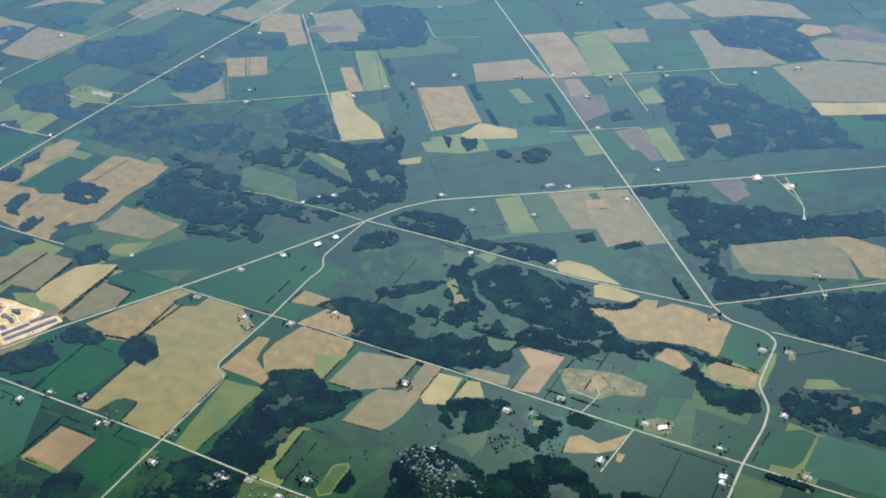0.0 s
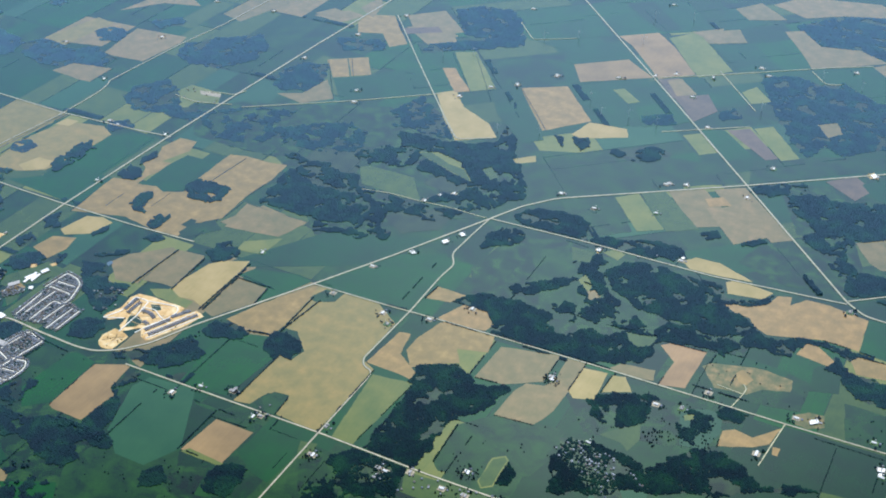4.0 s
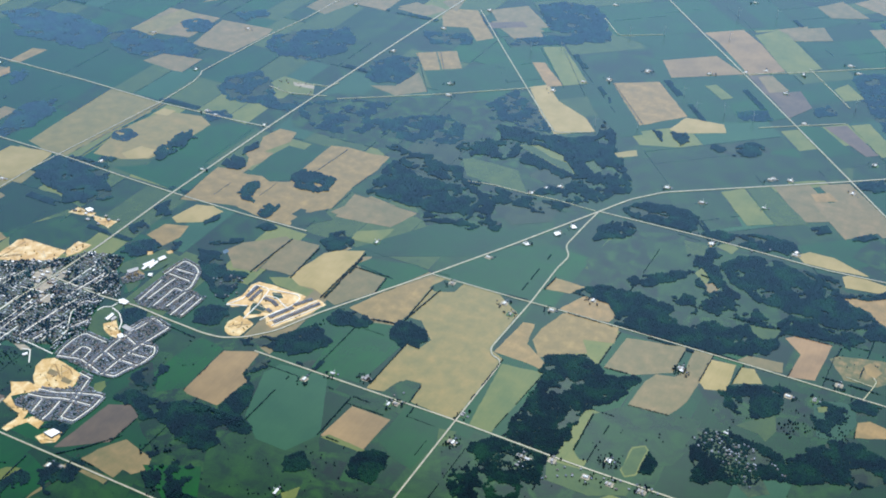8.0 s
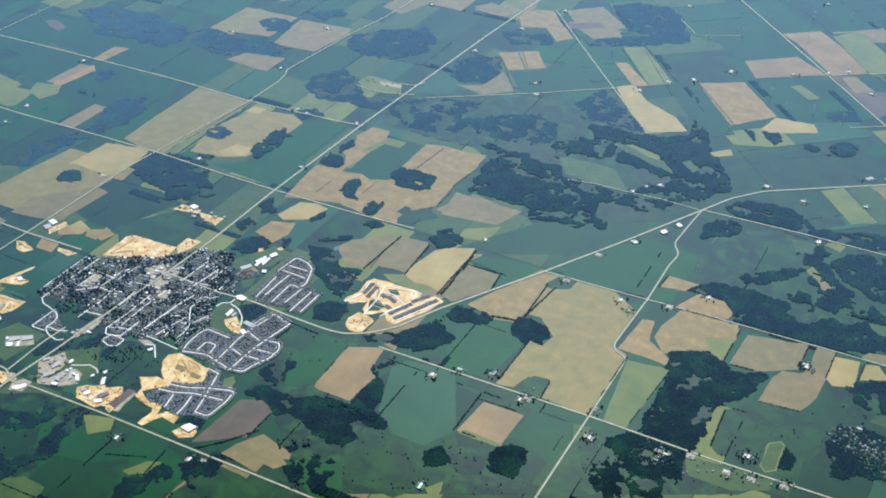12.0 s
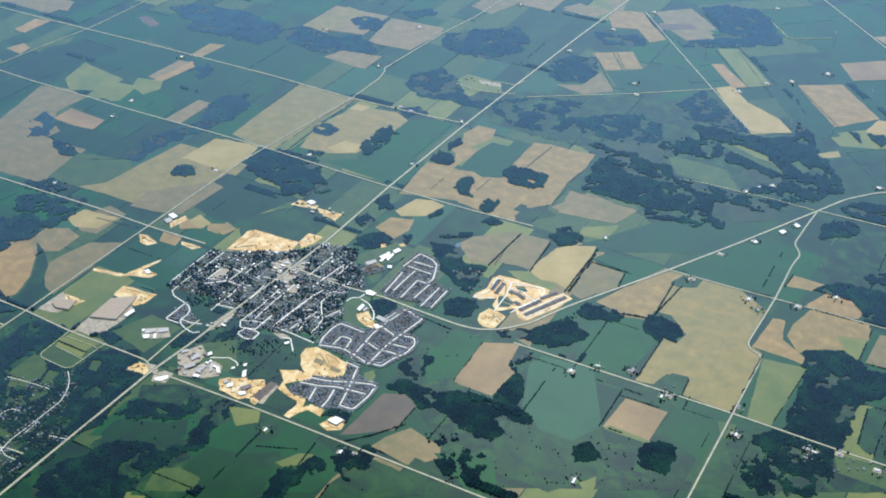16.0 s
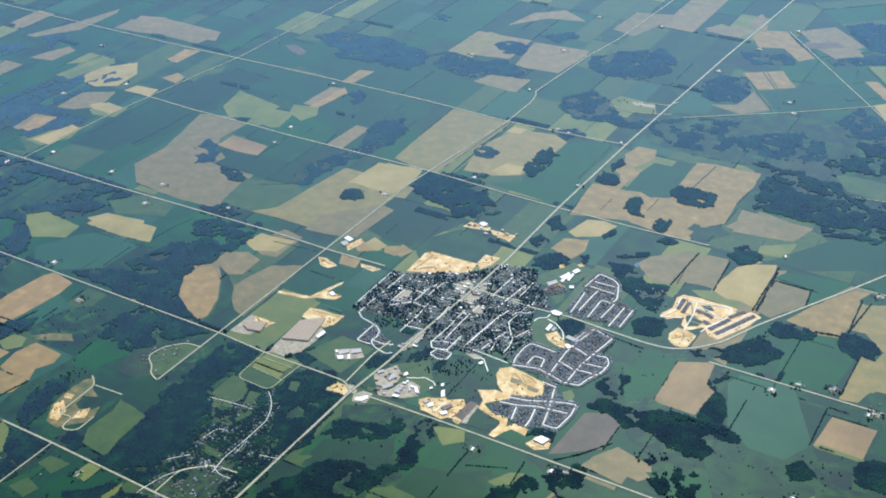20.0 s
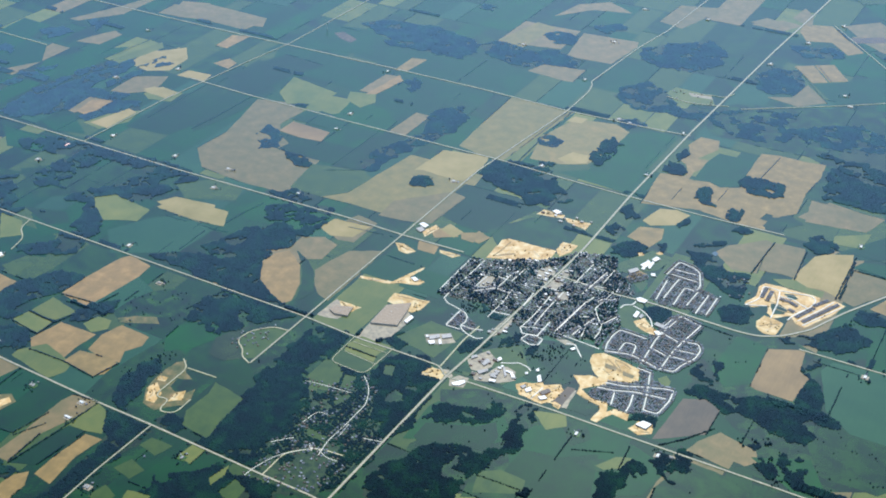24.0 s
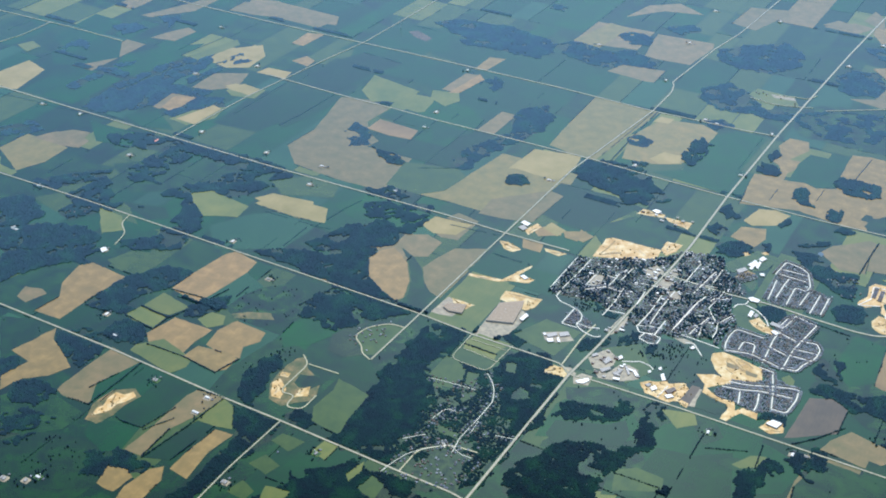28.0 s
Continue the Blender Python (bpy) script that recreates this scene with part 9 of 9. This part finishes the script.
turbine((-533.5, 1100.5))
turbine((-466.5, 1120.5))
turbine((-466, 969))
turbine((-444.5, 943))
turbine((-419, 950.5))
turbine((-389.5, 946.5))
turbine((-519, 865.5))
turbine((-482, 880.5))
turbine((-477.5, 1189.5))
turbine((-438, 1207.5))
turbine((-232, 1113))
turbine((-272.5, 1120.5))
turbine((-309, 1022.5))
turbine((-200, 1115.5))
turbine((-1241, 764))
pond((-699.5, 522.5), (-698.5, 527), (-695, 525), (-695.5, 520))
oldtown((-864.5, 420.5), (-853.5, 423), (-802.5, 454), (-795, 470), (-778, 476), (-761.5, 477.5), (-756.5, 461), (-743, 450.5), (-729.5, 435.5), (-739, 425), (-732.5, 405.5), (-722, 394.5), (-728.5, 376.5), (-729, 359.5), (-734.5, 366), (-747.5, 362), (-757.5, 354), (-772, 356), (-788.5, 355), (-804.5, 362.5), (-815, 360.5), (-822, 369), (-851, 362.5), (-863.5, 362.5), (-864.5, 388))
shops(40, (-811, 424.5), (-804, 450.5), (-790.5, 450.5), (-781, 437), (-769.5, 401.5), (-778.5, 392), (-793, 403))
shops(5, (-792.5, 386), (-789, 400), (-783.5, 394.5), (-787, 380.5))
shops(5, (-851.5, 396.5), (-844.5, 408), (-833.5, 405), (-831, 388.5), (-841, 386.5))
shops(6, (-804.5, 337), (-800, 364), (-795, 360.5), (-793, 341.5), (-800, 333))
shops(8, (-852.5, 422.5), (-825.5, 438), (-804, 450.5), (-802, 446), (-834.5, 425.5))
hall("white", 0.9, (-721, 408), (-721, 416), (-718, 415), (-718, 407))
hall("grey", 0.9, (-717, 409.5), (-716.5, 414), (-714, 413), (-714.5, 408))
hall("white", 0.9, (-728, 431), (-725.5, 434), (-719, 433), (-719.5, 428.5), (-725, 428))
hall("grey", 0.9, (-703.5, 405.5), (-703, 409.5), (-692.5, 408), (-693.5, 404))
hall("white", 0.9, (-700, 397), (-698, 400), (-693.5, 397.5), (-696, 394))
hall("white", 0.8, (-837.5, 305), (-834, 308), (-831.5, 304.5), (-834.5, 302))
hall("white", 0.8, (-831.5, 310), (-830.5, 311.5), (-827, 306.5), (-828.5, 305.5))
hall("grey", 0.8, (-832.5, 316), (-827.5, 321), (-824.5, 317.5), (-830, 312.5))
hall("white", 0.6, (-799, 271), (-795.5, 275.5), (-792.5, 278.5), (-790.5, 276), (-793, 271), (-797, 269.5))
hall("white", 0.9, (-784.5, 309.5), (-783, 314), (-780.5, 312), (-782.5, 308))
hall("white", 0.9, (-778, 288), (-773.5, 289), (-773, 286.5), (-777.5, 285.5))
hall("grey", 0.9, (-792.5, 302), (-790, 308), (-786.5, 305.5), (-788.5, 299))
hall("grey", 0.9, (-801.5, 304.5), (-799, 308), (-797, 306), (-800, 302))
hall("grey", 0.9, (-790, 291.5), (-784.5, 297.5), (-783, 295.5), (-787, 289))
hall("grey", 0.9, (-780.5, 292.5), (-777, 298), (-775, 295.5), (-778, 290))
hall("grey", 0.9, (-775.5, 303), (-775, 305), (-769.5, 297.5), (-770, 295))
hall("white", 0.8, (-769, 301), (-768.5, 303.5), (-763.5, 298.5), (-764.5, 296))
shops(14, (-802.5, 300.5), (-794, 317.5), (-782.5, 308), (-766.5, 305), (-762, 296), (-787, 282.5))
hall("white", 0.8, (-755, 313.5), (-753.5, 316), (-752, 313), (-753.5, 311.5))
hall("white", 0.7, (-751, 307.5), (-749.5, 310), (-745.5, 303.5), (-747.5, 301.5))
hall("white", 0.7, (-760, 307), (-758.5, 308.5), (-757.5, 306.5), (-759, 305))
hall("white", 0.9, (-752, 290), (-749.5, 294), (-747, 291), (-749.5, 287.5))
hall("grey", 0.9, (-756, 291.5), (-754, 294.5), (-752, 293), (-753.5, 290))
hall("brick", 0.9, (-742, 292), (-738, 299), (-735, 296.5), (-738.5, 290))
hall("white", 0.9, (-740.5, 287), (-737, 290.5), (-734, 288.5), (-737.5, 285))
hall("white", 0.9, (-744.5, 347.5), (-742.5, 351), (-740.5, 349), (-742.5, 346.5))
hall("white", 0.8, (-842.5, 310), (-841.5, 311.5), (-839.5, 309.5), (-840.5, 308))
hall("grey", 0.8, (-840, 310), (-834.5, 316), (-832, 313), (-837, 307))
hall("white", 0.8, (-360, 721.5), (-359, 723), (-357, 720.5), (-358.5, 718.5))
hall("white", 0.8, (-295.5, 741), (-293.5, 743), (-292, 741), (-294, 739))
hall("white", 0.9, (-156.5, 593.5), (-152, 598), (-150, 595), (-155, 590.5))
hall("white", 0.9, (-107, 569.5), (-102.5, 571), (-102.5, 567), (-106.5, 566))
hall("white", 0.9, (-105.5, 564.5), (-103.5, 565.5), (-103, 562), (-105.5, 561.5))
hall("white", 0.8, (-469, 689.5), (-467, 693.5), (-463, 690.5), (-465.5, 687.5))
hall("white", 0.8, (-477, 674), (-474, 678.5), (-471, 675.5), (-473.5, 671))
hall("white", 0.8, (-491, 647.5), (-489.5, 651), (-487, 648.5), (-489, 646))
shops(9, (-849, 509), (-847, 519), (-803.5, 519), (-804, 504.5))
hall("white", 0.8, (-188.5, 943), (-185.5, 948), (-182.5, 943), (-185, 938.5))
hall("white", 0.8, (-157.5, 943), (-154, 946), (-152.5, 942.5), (-155.5, 940))
hall("white", 0.8, (-1284, 219.5), (-1283, 223.5), (-1278, 221), (-1280, 218))
hall("white", 0.8, (-1198, 232.5), (-1197, 237.5), (-1191.5, 234), (-1192.5, 229))
hall("white", 0.9, (-743, 476.5), (-740, 485), (-735.5, 483), (-738, 475))
hall("white", 0.9, (-738, 489), (-736, 495), (-732, 493), (-734.5, 487))
hall("grey", 0.9, (-748.5, 464.5), (-743.5, 472), (-740.5, 469), (-745, 461))
worksites()
fill_estates()
for town in OLD:
    fill_old(town)
build_lots()
for p in PROTOS:
    for o in list(p.children_recursive) + [p]:
        bpy.data.objects.remove(o)
